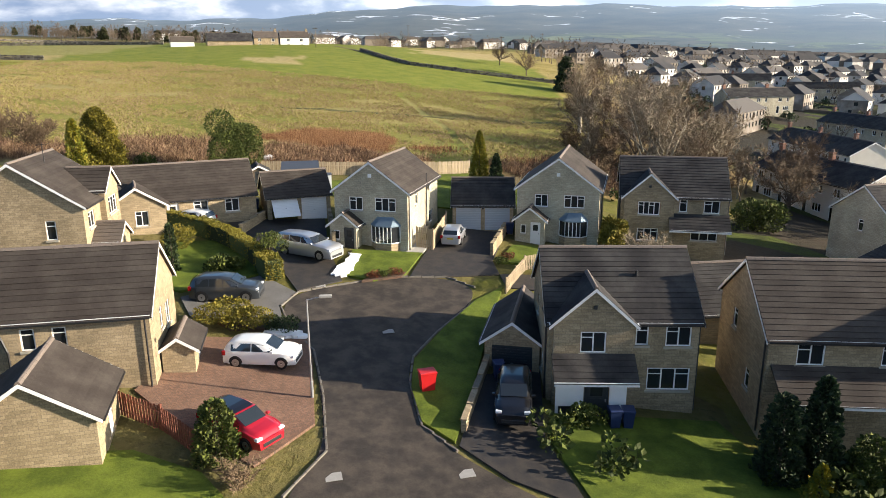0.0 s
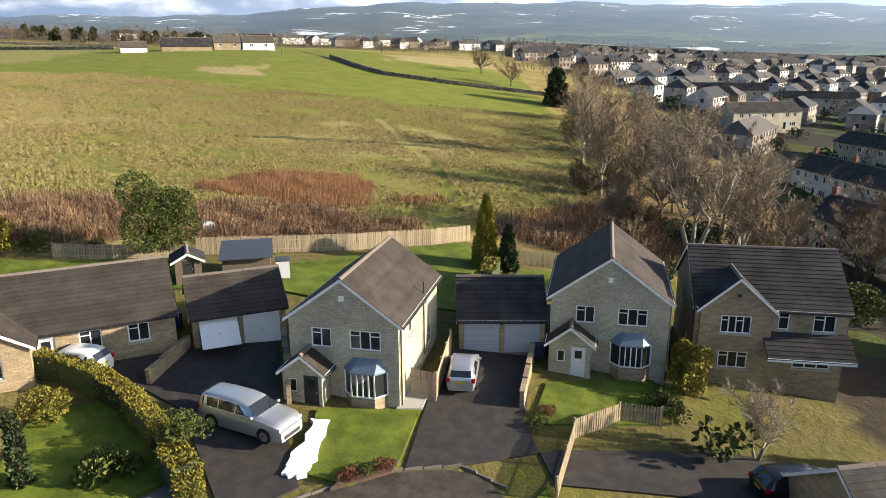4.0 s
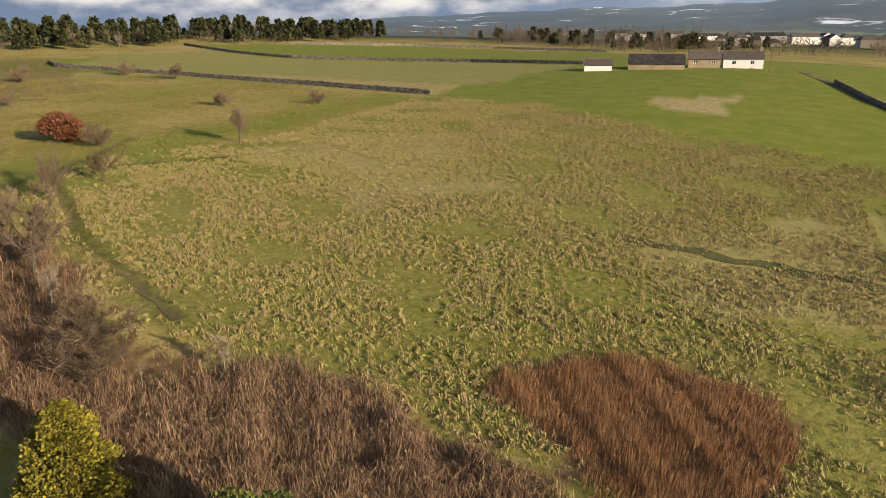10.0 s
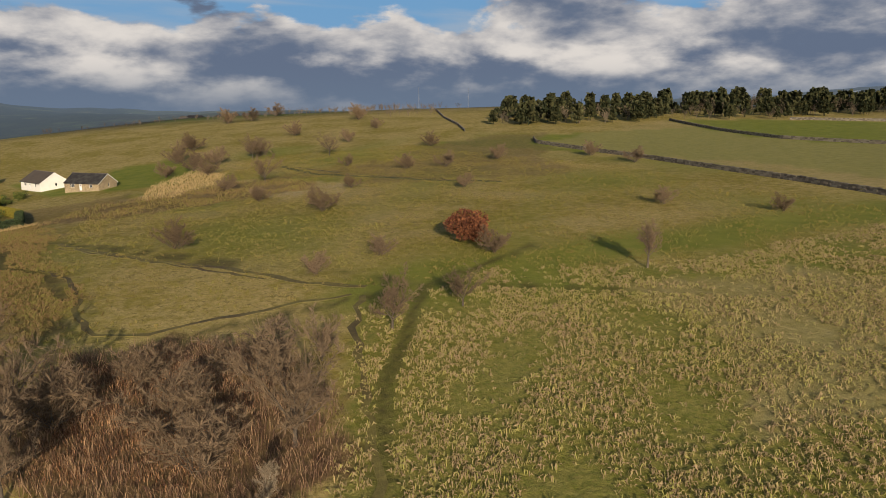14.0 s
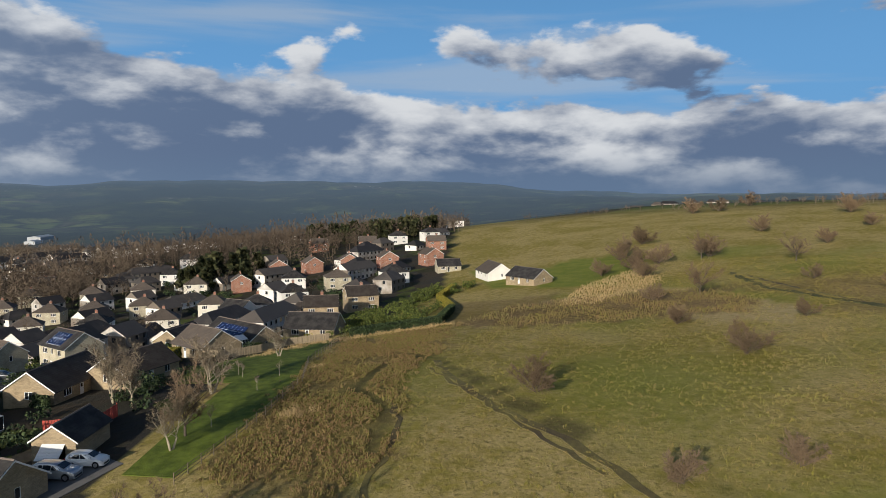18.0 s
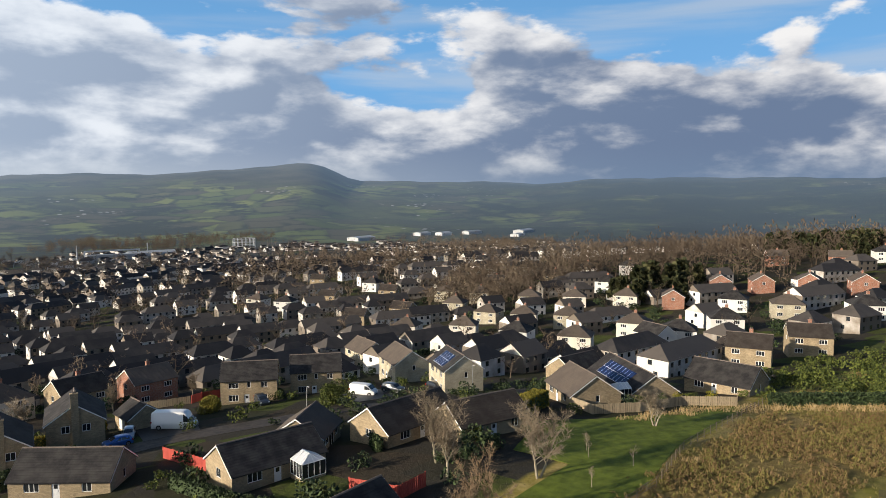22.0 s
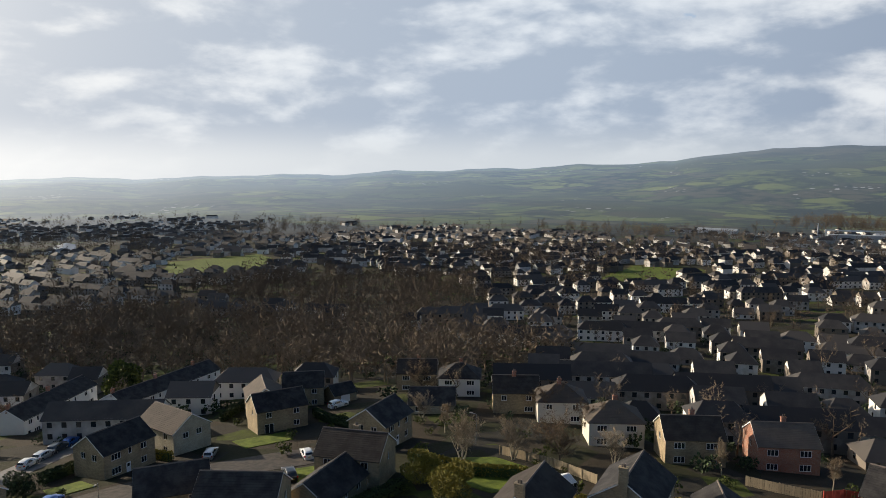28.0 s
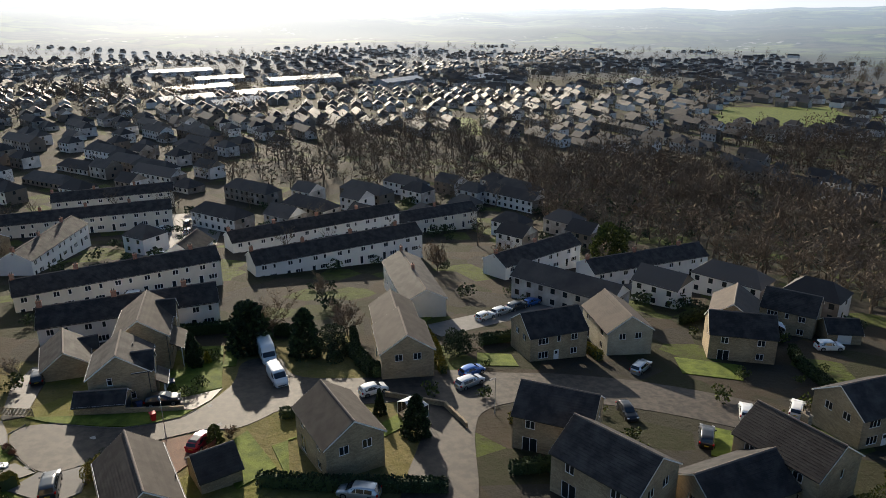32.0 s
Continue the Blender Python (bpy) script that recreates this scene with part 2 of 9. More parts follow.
CURTAIN = mat("pale_curtain", (0.45, 0.42, 0.38), 0.9, vary=0.2, scale=3, stretch=(12, 12, 0.3))
SILL = mat("stone_sill", (0.36, 0.33, 0.27), 0.85, vary=0.12, scale=12)
LEAD = mat("blue_grey_lead", (0.16, 0.22, 0.27), 0.55, vary=0.15, scale=5, metal=0.2)
DOOR_WHITE = mat("white_door", (0.72, 0.72, 0.72), 0.4, vary=0.03)
DOOR_GREY = mat("grey_garage_door", (0.33, 0.37, 0.42), 0.45, vary=0.05)
DOOR_BLACK = mat("black_door", (0.03, 0.035, 0.04), 0.35)
DOOR_BROWN = mat("brown_door", (0.12, 0.07, 0.04), 0.5)
RIDGE = mat("ridge_tile", (0.16, 0.13, 0.11), 0.85, vary=0.2, scale=10, each=0.1)
ASPHALT = mat("wet_asphalt", (0.036, 0.031, 0.027), 0.7, vary=0.3, scale=14, big=0.2, bump=0.004, bump_scale=90, second=(0.064, 0.053, 0.043), spec=0.22)
TARMAC_DRIVE = mat("drive_tarmac", (0.034, 0.032, 0.032), 0.6, vary=0.3, scale=20, big=0.3, bump=0.003, bump_scale=90, second=(0.045, 0.039, 0.034), spec=0.25)
PAVING = mat("pavement_tarmac", (0.12, 0.115, 0.11), 0.8, vary=0.2, scale=12, big=0.25, bump=0.003, bump_scale=80)
KERB = mat("concrete_kerb", (0.15, 0.135, 0.115), 0.85, vary=0.2, scale=8, each=0.1)
BLOCK = stone_mat("red_block_paving", (0.20, 0.115, 0.078), (0.15, 0.088, 0.06), (0.09, 0.07, 0.06), 0.2, 0.1, flat=True)
GRASS = mat("lawn_grass", (0.074, 0.104, 0.012), 0.9, vary=0.35, scale=9, big=0.35, bump=0.03, bump_scale=40, second=(0.108, 0.138, 0.017), spec=0.2)
SNOW = mat("old_snow", (0.82, 0.83, 0.86), 0.6, vary=0.06, scale=8, bump=0.03, bump_scale=7)
SOIL = mat("bed_soil", (0.06, 0.042, 0.03), 0.95, vary=0.4, scale=9, bump=0.05, bump_scale=12, second=(0.11, 0.065, 0.045))
FENCE_WOOD = mat("weathered_fence", (0.30, 0.24, 0.16), 0.85, vary=0.25, scale=9, stretch=(1, 1, 0.15), each=0.18, island=0.15)
FENCE_RED = mat("red_stained_fence", (0.34, 0.055, 0.04), 0.7, vary=0.2, scale=8, each=0.12)
FENCE_BROWN = mat("brown_stained_fence", (0.16, 0.055, 0.035), 0.75, vary=0.2, scale=8, each=0.12)
POST = mat("field_post", (0.12, 0.095, 0.07), 0.9, vary=0.3, scale=8, each=0.2)
DRY_STONE = mat("dry_stone", (0.11, 0.095, 0.078), 0.92, vary=0.4, scale=5, bump=0.06, bump_scale=7, second=(0.17, 0.15, 0.12), island=0.2)
BARK = mat("bark", (0.085, 0.068, 0.05), 0.9, vary=0.35, scale=5, bump=0.02, bump_scale=14, each=0.15)
BARK_PALE = mat("pale_bark", (0.27, 0.235, 0.17), 0.9, vary=0.3, scale=5, each=0.15)
TWIG = mat("winter_twigs", (0.15, 0.105, 0.064), 0.9, vary=0.3, scale=2, each=0.18, island=0.2)
TWIG_PALE = mat("pale_twigs", (0.22, 0.175, 0.12), 0.9, vary=0.3, scale=2, each=0.18, island=0.2)
TWIG_MID = mat("ash_twigs", (0.195, 0.15, 0.1), 0.9, vary=0.3, scale=2, each=0.15, island=0.2)
COPPER = mat("copper_leaves", (0.11, 0.034, 0.016), 0.85, vary=0.3, scale=3, island=0.35, second=(0.16, 0.06, 0.025))
LEAF = mat("evergreen_leaves", (0.045, 0.062, 0.012), 0.85, vary=0.3, scale=2, island=0.25, second=(0.088, 0.105, 0.018), each=0.1)
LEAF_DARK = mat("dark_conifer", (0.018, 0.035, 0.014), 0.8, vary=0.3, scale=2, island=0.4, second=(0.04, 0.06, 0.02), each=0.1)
PINE = mat("pine_needles", (0.028, 0.036, 0.016), 0.85, vary=0.3, scale=2, island=0.35, second=(0.055, 0.055, 0.024), spec=0.15)
LEAF_GOLD = mat("golden_conifer", (0.30, 0.25, 0.016), 0.75, vary=0.3, scale=2, island=0.4, second=(0.11, 0.12, 0.015), each=0.1)
LEAF_OLIVE = mat("olive_conifer", (0.115, 0.105, 0.012), 0.8, vary=0.3, scale=2, island=0.3, second=(0.20, 0.165, 0.016), each=0.05)
HEDGE = mat("clipped_hedge", (0.15, 0.132, 0.017), 0.8, vary=0.2, scale=3, island=0.1, second=(0.19, 0.16, 0.02))
STRAW = mat("tussock_grass", (0.38, 0.275, 0.15), 0.9, vary=0.25, scale=0.9, big=0.3, island=0.4, second=(0.20, 0.185, 0.055), spec=0.15)
MOOR_GRASS = mat("moor_grass", (0.25, 0.18, 0.065), 0.9, vary=0.2, scale=0.9, big=0.25, island=0.25, second=(0.15, 0.135, 0.026), spec=0.15)
RANK_GRASS = mat("rank_grass", (0.24, 0.155, 0.075), 0.9, vary=0.2, scale=0.9, big=0.25, island=0.3, second=(0.13, 0.12, 0.032), spec=0.15)
RUSH = mat("rush_stems", (0.18, 0.085, 0.042), 0.9, vary=0.25, scale=0.5, big=0.2, island=0.35, second=(0.30, 0.172, 0.09), spec=0.15)
REED = mat("pale_reeds", (0.42, 0.32, 0.17), 0.9, vary=0.2, scale=0.5, island=0.3, second=(0.30, 0.21, 0.10), spec=0.15)
BRAMBLE = mat("bramble_stems", (0.125, 0.07, 0.047), 0.9, vary=0.3, scale=0.5, island=0.35, second=(0.235, 0.155, 0.092), spec=0.15)
TYRE = mat("tyre_rubber", (0.015, 0.015, 0.016), 0.8, vary=0.1)
RIM = mat("alloy_rim", (0.45, 0.45, 0.46), 0.3, metal=0.9, vary=0.05)
CAR_GLASS = mat("car_glass", (0.02, 0.025, 0.03), 0.04, vary=0.0, big=0.0, spec=0.8)
LAMP_RED = mat("tail_lamp_red", (0.35, 0.01, 0.012), 0.2)
LAMP_CLEAR = mat("headlamp_clear", (0.7, 0.72, 0.75), 0.12, spec=0.8)
PLATE_Y = mat("yellow_plate", (0.6, 0.42, 0.03), 0.5)
STEEL = mat("galvanised_steel", (0.36, 0.37, 0.38), 0.5, metal=0.6, vary=0.12)
SOLAR = mat("solar_cells", (0.012, 0.022, 0.075), 0.15, vary=0.15, scale=3, spec=0.7)
BIN_BLUE = mat("blue_bin_plastic", (0.02, 0.035, 0.10), 0.45)
BIN_RED = mat("red_plastic", (0.52, 0.018, 0.02), 0.4, vary=0.06)
CONCRETE = mat("concrete", (0.32, 0.31, 0.29), 0.85, vary=0.15, scale=6)
# for the moor ditch and for the shadow strip painted on the field
DITCH_SHADE = mat("ditch_shade_grass", (0.045, 0.05, 0.012), 0.95, vary=0.4, scale=3, bump=0.06, bump_scale=6, second=(0.085, 0.08, 0.02))
SHED_ROOF = mat("blue_grey_felt", (0.05, 0.062, 0.085), 0.75, vary=0.15)
TENT = mat("pale_tarpaulin", (0.6, 0.62, 0.64), 0.6)


from mathutils.geometry import delaunay_2d_cdt

# ---- the lie of the land ----
# spot heights of the hillside: x, y, z
SPOTS_A = [(-7, 33, -0.3), (-3, 55, 1.3), (10, 60, 0.4), (16, 60, -0.5), (13, 33, -1.7), (-14, 31, 0.1), (-18, 3, 0.2), (26, 140, 1.5), (2, 82, 3.5), (-16, 92, 4.8),
           (-40, 100, 6.7), (-71, 93, 8.8), (-88, 96, 10.7), (-98, 131, 12.8), (-120, 112, 13.2), (-134, 70, 11.8), (-110, 196, 15.7), (-123, 31, 11.0), (-141, 12, 8.5), (-170, 20, 7.6)]
SPOTS_B = [(-91, -25, 4.2), (-123, -27, 4.2), (0, -17, -3.4), (-12, -42, -4.4), (-8, -84, -7.6), (26, -25, -7.0), (68, -52, -14.0), (35, -110, -16.0), (-22, -77, -5.5), (-92, -78, -4.5),
           (-186, -188, -16.0), (5, -459, -38.0), (-292, -275, -9.0), (371, -494, -48.0), (-195, -32, -0.8), (-271, 9, 6.5), (-485, 192, 34.0), (-53, 248, 19.0), (120, 20, -14.0), (60, 112, -5.0), (120, 170, -5.0), (150, 300, 0.0), (-60, 335, 22.5), (-110, 420, 23), (0, 400, 20), (-60, 520, 23), (-250, 420, 27)]
SP = np.array(SPOTS_A + SPOTS_B, float)
def kernel(dx, dy):
    r = np.sqrt(dx * dx + dy * dy) / 110.0
    return (1 + r) * np.exp(-r)
TREND = np.linalg.lstsq(np.c_[SP[:, :2], np.ones(len(SP))], SP[:, 2], rcond=None)[0]
K = kernel(SP[:, None, 0] - SP[None, :, 0], SP[:, None, 1] - SP[None, :, 1]) + 0.004 * np.eye(len(SP))
WEIGHT = np.linalg.solve(K, SP[:, 2] - np.c_[SP[:, :2], np.ones(len(SP))] @ TREND)
def land(x, y):
    x, y = np.asarray(x, float), np.asarray(y, float)
    z = TREND[2] + TREND[0] * x + TREND[1] * y
    for k in range(len(SP)):
        z = z + WEIGHT[k] * kernel(x - SP[k, 0], y - SP[k, 1])
    return z
def smooth(a, b, v):
    v = np.clip((v - a) / (b - a), 0, 1)
    return v * v * (3 - 2 * v)
# the far skyline: heading, height
CREST = [(-180, 128), (-175, 103), (-172, 55), (-158, 15), (-146, -14), (-130, -36), (-115, -36), (-90, 0), (-60, 130), (-31, 240), (-12, 285), (1, 290), (7, 268), (14, 225), (25, 205), (35, 185), (50, 110), (65, 60), (80, 30), (95, 28), (100, 38), (107, 70), (112, 107), (128, 105), (134, 115), (140, 88), (150, 93), (156.3, 103), (159.6, 196), (164.5, 178), (170, 148), (176, 132), (180, 128)]


def height(x, y):
    x, y = np.asarray(x, float), np.asarray(y, float)
    r = np.hypot(x + 40, y - 30)
    a = np.degrees(np.arctan2(-(x + 40), y - 30))            # heading: 0 ahead, + to the left
    near = land(x, y)
    # the moor stays high ahead and on the left, the town falls away to the valley behind and on the right
    high = smooth(118, 88, a) * smooth(-92, -45, a)
    shelf = 9 + 13 * smooth(-35, 0, a)
    floor = np.interp(r, (0, 420, 1000, 1500, 2300), (-22, -26, -58, -76, -95)) * (1 - high) + shelf * high
    crest = np.interp(a, [c[0] for c in CREST], [c[1] for c in CREST])
    crest = crest + 4 * np.sin(a * 0.83) + 2.5 * np.sin(a * 2.1 + 2)
    folds = 9 * np.sin(x * 0.0052 + 2 + np.sin(y * 0.003)) * np.sin(y * 0.0046 + 1) * smooth(1200, 2000, r)
    far = floor + (crest - floor) * smooth(1450, 4300, r) + folds
    return near + (far - near) * smooth(380, 880, r)


def h_at(x, y):
    return float(height(x, y))


# ---- small builders ----
class Mesh:
    """Points and faces gathered for one mesh."""

    def __init__(self):
        self.v, self.f = [], []

    def quad(self, a, b, c, d):
        k = len(self.v)
        self.v += [tuple(a), tuple(b), tuple(c), tuple(d)]
        self.f.append((k, k + 1, k + 2, k + 3))

    def poly(self, pts):
        k = len(self.v)
        self.v += [tuple(p) for p in pts]
        self.f.append(tuple(range(k, k + len(pts))))

    def box(self, x0, x1, y0, y1, z0, z1, bev=0.0):
        if bev:
            return self.bevelled(x0, x1, y0, y1, z0, z1, bev)
        k = len(self.v)
        self.v += [(x0, y0, z0), (x1, y0, z0), (x1, y1, z0), (x0, y1, z0), (x0, y0, z1), (x1, y0, z1), (x1, y1, z1), (x0, y1, z1)]
        self.f += [tuple(k + i for i in q) for q in ((3, 2, 1, 0), (4, 5, 6, 7), (0, 1, 5, 4), (1, 2, 6, 5), (2, 3, 7, 6), (3, 0, 4, 7))]
        return self

    def bevelled(self, x0, x1, y0, y1, z0, z1, b):
        k = len(self.v)
        for z, s in ((z0, b), (z0 + b, 0), (z1 - b, 0), (z1, b)):
            self.v += [(x0 + s, y0 + s, z), (x1 - s, y0 + s, z), (x1 - s, y1 - s, z), (x0 + s, y1 - s, z)]
        self.f.append((k + 3, k + 2, k + 1, k))
        for r in range(3):
            for i in range(4):
                j = (i + 1) % 4
                self.f.append((k + 4 * r + i, k + 4 * r + j, k + 4 * r + 4 + j, k + 4 * r + 4 + i))
        self.f.append((k + 12, k + 13, k + 14, k + 15))
        return self

    def tube(self, a, b, ra, rb, n=5):
        a, b = Vector(a), Vector(b)
        w = (b - a).normalized()
        u = w.orthogonal().normalized()
        s = w.cross(u)
        k = len(self.v)
        for c, r in ((a, ra), (b, rb)):
            for i in range(n):
                t = 2 * math.pi * i / n
                self.v.append(tuple(c + (u * math.cos(t) + s * math.sin(t)) * r))
        for i in range(n):
            j = (i + 1) % n
            self.f.append((k + i, k + j, k + n + j, k + n + i))
        self.f.append(tuple(k + n + i for i in range(n)))
        return self

    def blade(self, a, b, w):
        """A thin three-sided stem."""
        a, b = Vector(a), Vector(b)
        d = (b - a)
        u = d.orthogonal().normalized() * w
        s = d.normalized().cross(u)
        k = len(self.v)
        self.v += [tuple(a + u), tuple(a - u * 0.5 + s * 0.87), tuple(a - u * 0.5 - s * 0.87), tuple(b)]
        self.f += [(k, k + 1, k + 3), (k + 1, k + 2, k + 3), (k + 2, k, k + 3)]

    def moved(self, m):
        self.v = [tuple(m @ Vector(p)) for p in self.v]
        return self

    def data(self, name, material, smooth_faces=False):
        me = bpy.data.meshes.new(name)
        me.from_pydata(self.v, [], self.f)
        me.materials.append(material)
        if smooth_faces:
            me.polygons.foreach_set("use_smooth", [True] * len(me.polygons))
        me.update()
        return me


def thing(name, m, label, category, group="", kind=""):
    ob = new(name)
    ob.matrix_basis = m
    ob.empty_display_size = 0.5
    return tagged(ob, label, category, group, kind)


def part(name, shape, material, parent, label="", smooth_faces=False):
    """One mesh under a thing or a part; a Mesh is turned into data, ready data is shared."""
    data = shape.data(name, material, smooth_faces) if isinstance(shape, Mesh) else shape
    ob = new(name, data)
    ob.parent = parent
    return tagged(ob, label)


def stand(x, y, yaw=0.0, lift=0.0):
    return pose(x, y, h_at(x, y) + lift, 0, 0, yaw)


# ---- the ground: fine rings near the camera's line, wide ones out to the hills ----
CENTRE = (-40.0, 30.0)


def rings(name, r0, r1, count, spokes, material):
    rr = r0 * (r1 / r0) ** (np.arange(count) / (count - 1.0))
    aa = np.linspace(0, 2 * np.pi, spokes, endpoint=False)
    rg, ag = np.meshgrid(rr, aa, indexing="ij")
    x, y = CENTRE[0] + rg * np.cos(ag), CENTRE[1] + rg * np.sin(ag)
    z = height(x, y)
    verts = np.stack([x.ravel(), y.ravel(), z.ravel()], 1)
    i, j = np.meshgrid(np.arange(count - 1), np.arange(spokes), indexing="ij")
    k = (j + 1) % spokes
    faces = np.stack([i * spokes + j, (i + 1) * spokes + j, (i + 1) * spokes + k, i * spokes + k], -1).reshape(-1, 4).tolist()
    verts = verts.tolist()
    if r0 < 20:
        verts.append([CENTRE[0], CENTRE[1], h_at(*CENTRE)])
        faces += [[len(verts) - 1, a, (a + 1) % spokes] for a in range(spokes)]
    me = bpy.data.meshes.new(name)
    me.from_pydata(verts, [], faces)
    me.materials.append(material)
    me.polygons.foreach_set("use_smooth", [True] * len(me.polygons))
    return new(name, me)


def inside(poly, x, y):
    """Which of the points lie in a polygon."""
    x, y = np.asarray(x, float), np.asarray(y, float)
    hit = np.zeros(x.shape, bool)
    for (ax, ay), (bx, by) in zip(poly, poly[1:] + poly[:1]):
        if ay != by:
            hit ^= ((ay > y) != (by > y)) & (x < (bx - ax) * (y - ay) / (by - ay) + ax)
    return hit


def drape(name, poly, lift, material, label, category, thick=0.3, cell=1.6, kind="structure"):
    """A slab with the outline poly that follows the land; its edge is a real step."""
    pts = []
    for (ax, ay), (bx, by) in zip(poly, poly[1:] + poly[:1]):
        k = max(1, int(math.hypot(bx - ax, by - ay) / cell))
        pts += [(ax + (bx - ax) * i / k, ay + (by - ay) * i / k) for i in range(k)]
    n = len(pts)
    xs, ys = [p[0] for p in pts], [p[1] for p in pts]
    gx, gy = np.meshgrid(np.arange(min(xs), max(xs), cell), np.arange(min(ys), max(ys), cell))
    keep = inside(pts, gx, gy)
    inner = [(float(a), float(b)) for a, b in zip(gx[keep], gy[keep]) if min((a - p[0]) ** 2 + (b - p[1]) ** 2 for p in pts) > 0.3]
    v2, _, faces, _, _, _ = delaunay_2d_cdt([Vector(p) for p in pts + inner], [], [list(range(n))], 1, 1e-5)
    s = Mesh()
    s.v = [(p.x, p.y, h_at(p.x, p.y) + lift) for p in v2]
    s.f = [tuple(f) for f in faces]
    area = sum(a[0] * b[1] - b[0] * a[1] for a, b in zip(pts, pts[1:] + pts[:1]))
    if area < 0:
        pts.reverse()
    for a, b in zip(pts, pts[1:] + pts[:1]):
        za, zb = h_at(*a) + lift, h_at(*b) + lift
        s.quad((*a, za - thick), (*b, zb - thick), (*b, zb), (*a, za))
    me = s.data(name, material)
    for f in me.polygons:
        if f.normal.z < -0.5:
            f.flip()
    return tagged(new(name, me), label, category, kind=kind)


def rounded(poly, times=2):
    """The outline with its corners cut round."""
    for _ in range(times):
        out = []
        for (ax, ay), (bx, by) in zip(poly, poly[1:] + poly[:1]):
            out += [(ax * 0.78 + bx * 0.22, ay * 0.78 + by * 0.22), (ax * 0.22 + bx * 0.78, ay * 0.22 + by * 0.78)]
        poly = out
    return poly


def ribbon(line, half):
    """The outline of a strip along a line."""
    left, right = [], []
    for i, p in enumerate(line):
        a, b = Vector(line[max(i - 1, 0)]), Vector(line[min(i + 1, len(line) - 1)])
        w = (b - a).normalized()
        nrm = Vector((-w.y, w.x))
        left.append(tuple(Vector(p) + nrm * half))
        right.append(tuple(Vector(p) - nrm * half))
    return right + left[::-1]


# ---- houses ----
CACHE = {}


def face_frame(side, W, D):
    """The pose of a wall's own plane: u to the right seen from outside, z up, y into the house."""
    if side == "front":
        return pose(0, -D / 2, 0), W
    if side == "back":
        return pose(0, D / 2, 0, 0, 0, 180), W
    if side == "right":
        return pose(W / 2, 0, 0, 0, 0, 90), D
    return pose(-W / 2, 0, 0, 0, 0, -90), D


def panel(s, m, L, z0, z1, holes, depth=0.12):
    """A wall face with holes and their reveals."""
    us = sorted({-L / 2, L / 2} | {h[0] - h[2] / 2 for h in holes} | {h[0] + h[2] / 2 for h in holes})
    zs = sorted({z0, z1} | {h[1] for h in holes} | {h[1] + h[3] for h in holes})
    for a, b in zip(us, us[1:]):
        for c, d in zip(zs, zs[1:]):
            mu, mz = (a + b) / 2, (c + d) / 2
            if any(abs(mu - h[0]) < h[2] / 2 and h[1] < mz < h[1] + h[3] for h in holes):
                continue
            s.quad(m @ Vector((a, 0, c)), m @ Vector((b, 0, c)), m @ Vector((b, 0, d)), m @ Vector((a, 0, d)))
    for u, v, w, h, *_ in holes:
        a, b, c, d = u - w / 2, u + w / 2, v, v + h
        for p, q in (((a, c), (b, c)), ((b, c), (b, d)), ((b, d), (a, d)), ((a, d), (a, c))):
            s.quad(m @ Vector((p[0], 0, p[1])), m @ Vector((p[0], depth, p[1])), m @ Vector((q[0], depth, q[1])), m @ Vector((q[0], 0, q[1])))


def lattice(xs, zs, open_cells, front=0.05, back=0.11, glass=None):
    """One connected frame: a plate cut by openings, with depth; glass, if given, closes each opening set back by that much."""
    s, tint = Mesh(), []
    nx, nz = len(xs), len(zs)
    for y in (front, back):
        s.v += [(x, y, z) for z in zs for x in xs]
    at = lambda i, j, k=0: k * nx * nz + j * nx + i
    solid = lambda i, j: 0 <= i < nx - 1 and 0 <= j < nz - 1 and (i, j) not in open_cells
    for j in range(nz - 1):
        for i in range(nx - 1):
            if (i, j) in open_cells:
                if glass is not None:
                    k = len(s.v)
                    s.v += [(xs[a], front + glass, zs[b]) for a, b in ((i, j), (i + 1, j), (i + 1, j + 1), (i, j + 1))]
                    edge = (at(i, j), at(i + 1, j), at(i + 1, j + 1), at(i, j + 1))
                    for a in range(4):
                        s.f.append((edge[a], edge[(a + 1) % 4], k + (a + 1) % 4, k + a))
                    tint.append(len(s.f))
                    s.f.append((k, k + 1, k + 2, k + 3))
                continue
            s.f.append((at(i, j), at(i + 1, j), at(i + 1, j + 1), at(i, j + 1)))
            if glass is None:
                s.f.append((at(i, j, 1), at(i, j + 1, 1), at(i + 1, j + 1, 1), at(i + 1, j, 1)))
                for a, b, p, q in ((i, j - 1, (i, j), (i + 1, j)), (i, j + 1, (i + 1, j + 1), (i, j + 1)), (i - 1, j, (i, j + 1), (i, j)), (i + 1, j, (i + 1, j), (i + 1, j + 1))):
                    if not solid(a, b):
                        s.f.append((at(*q), at(*p), at(*p, 1), at(*q, 1)))
    if glass is not None:
        rim = [at(i, 0) for i in range(nx)] + [at(nx - 1, j) for j in range(1, nz)] + [at(i, nz - 1) for i in range(nx - 2, -1, -1)] + [at(0, j) for j in range(nz - 2, 0, -1)]
        o = nx * nz
        for a, b in zip(rim, rim[1:] + rim[:1]):
            s.f.append((b, a, a + o, b + o))
        used = sorted({i for f in s.f for i in f})
        move = {v: k for k, v in enumerate(used)}
        s.v, s.f = [s.v[v] for v in used], [tuple(move[i] for i in f) for f in s.f]
    return s, tint


def light_breaks(w, lights, b):
    xs = [-w / 2, -w / 2 + b]
    for k in range(1, lights):
        c = -w / 2 + b / 2 + k * (w - b) / lights
        xs += [c - b / 2, c + b / 2]
    return xs + [w / 2 - b, w / 2]


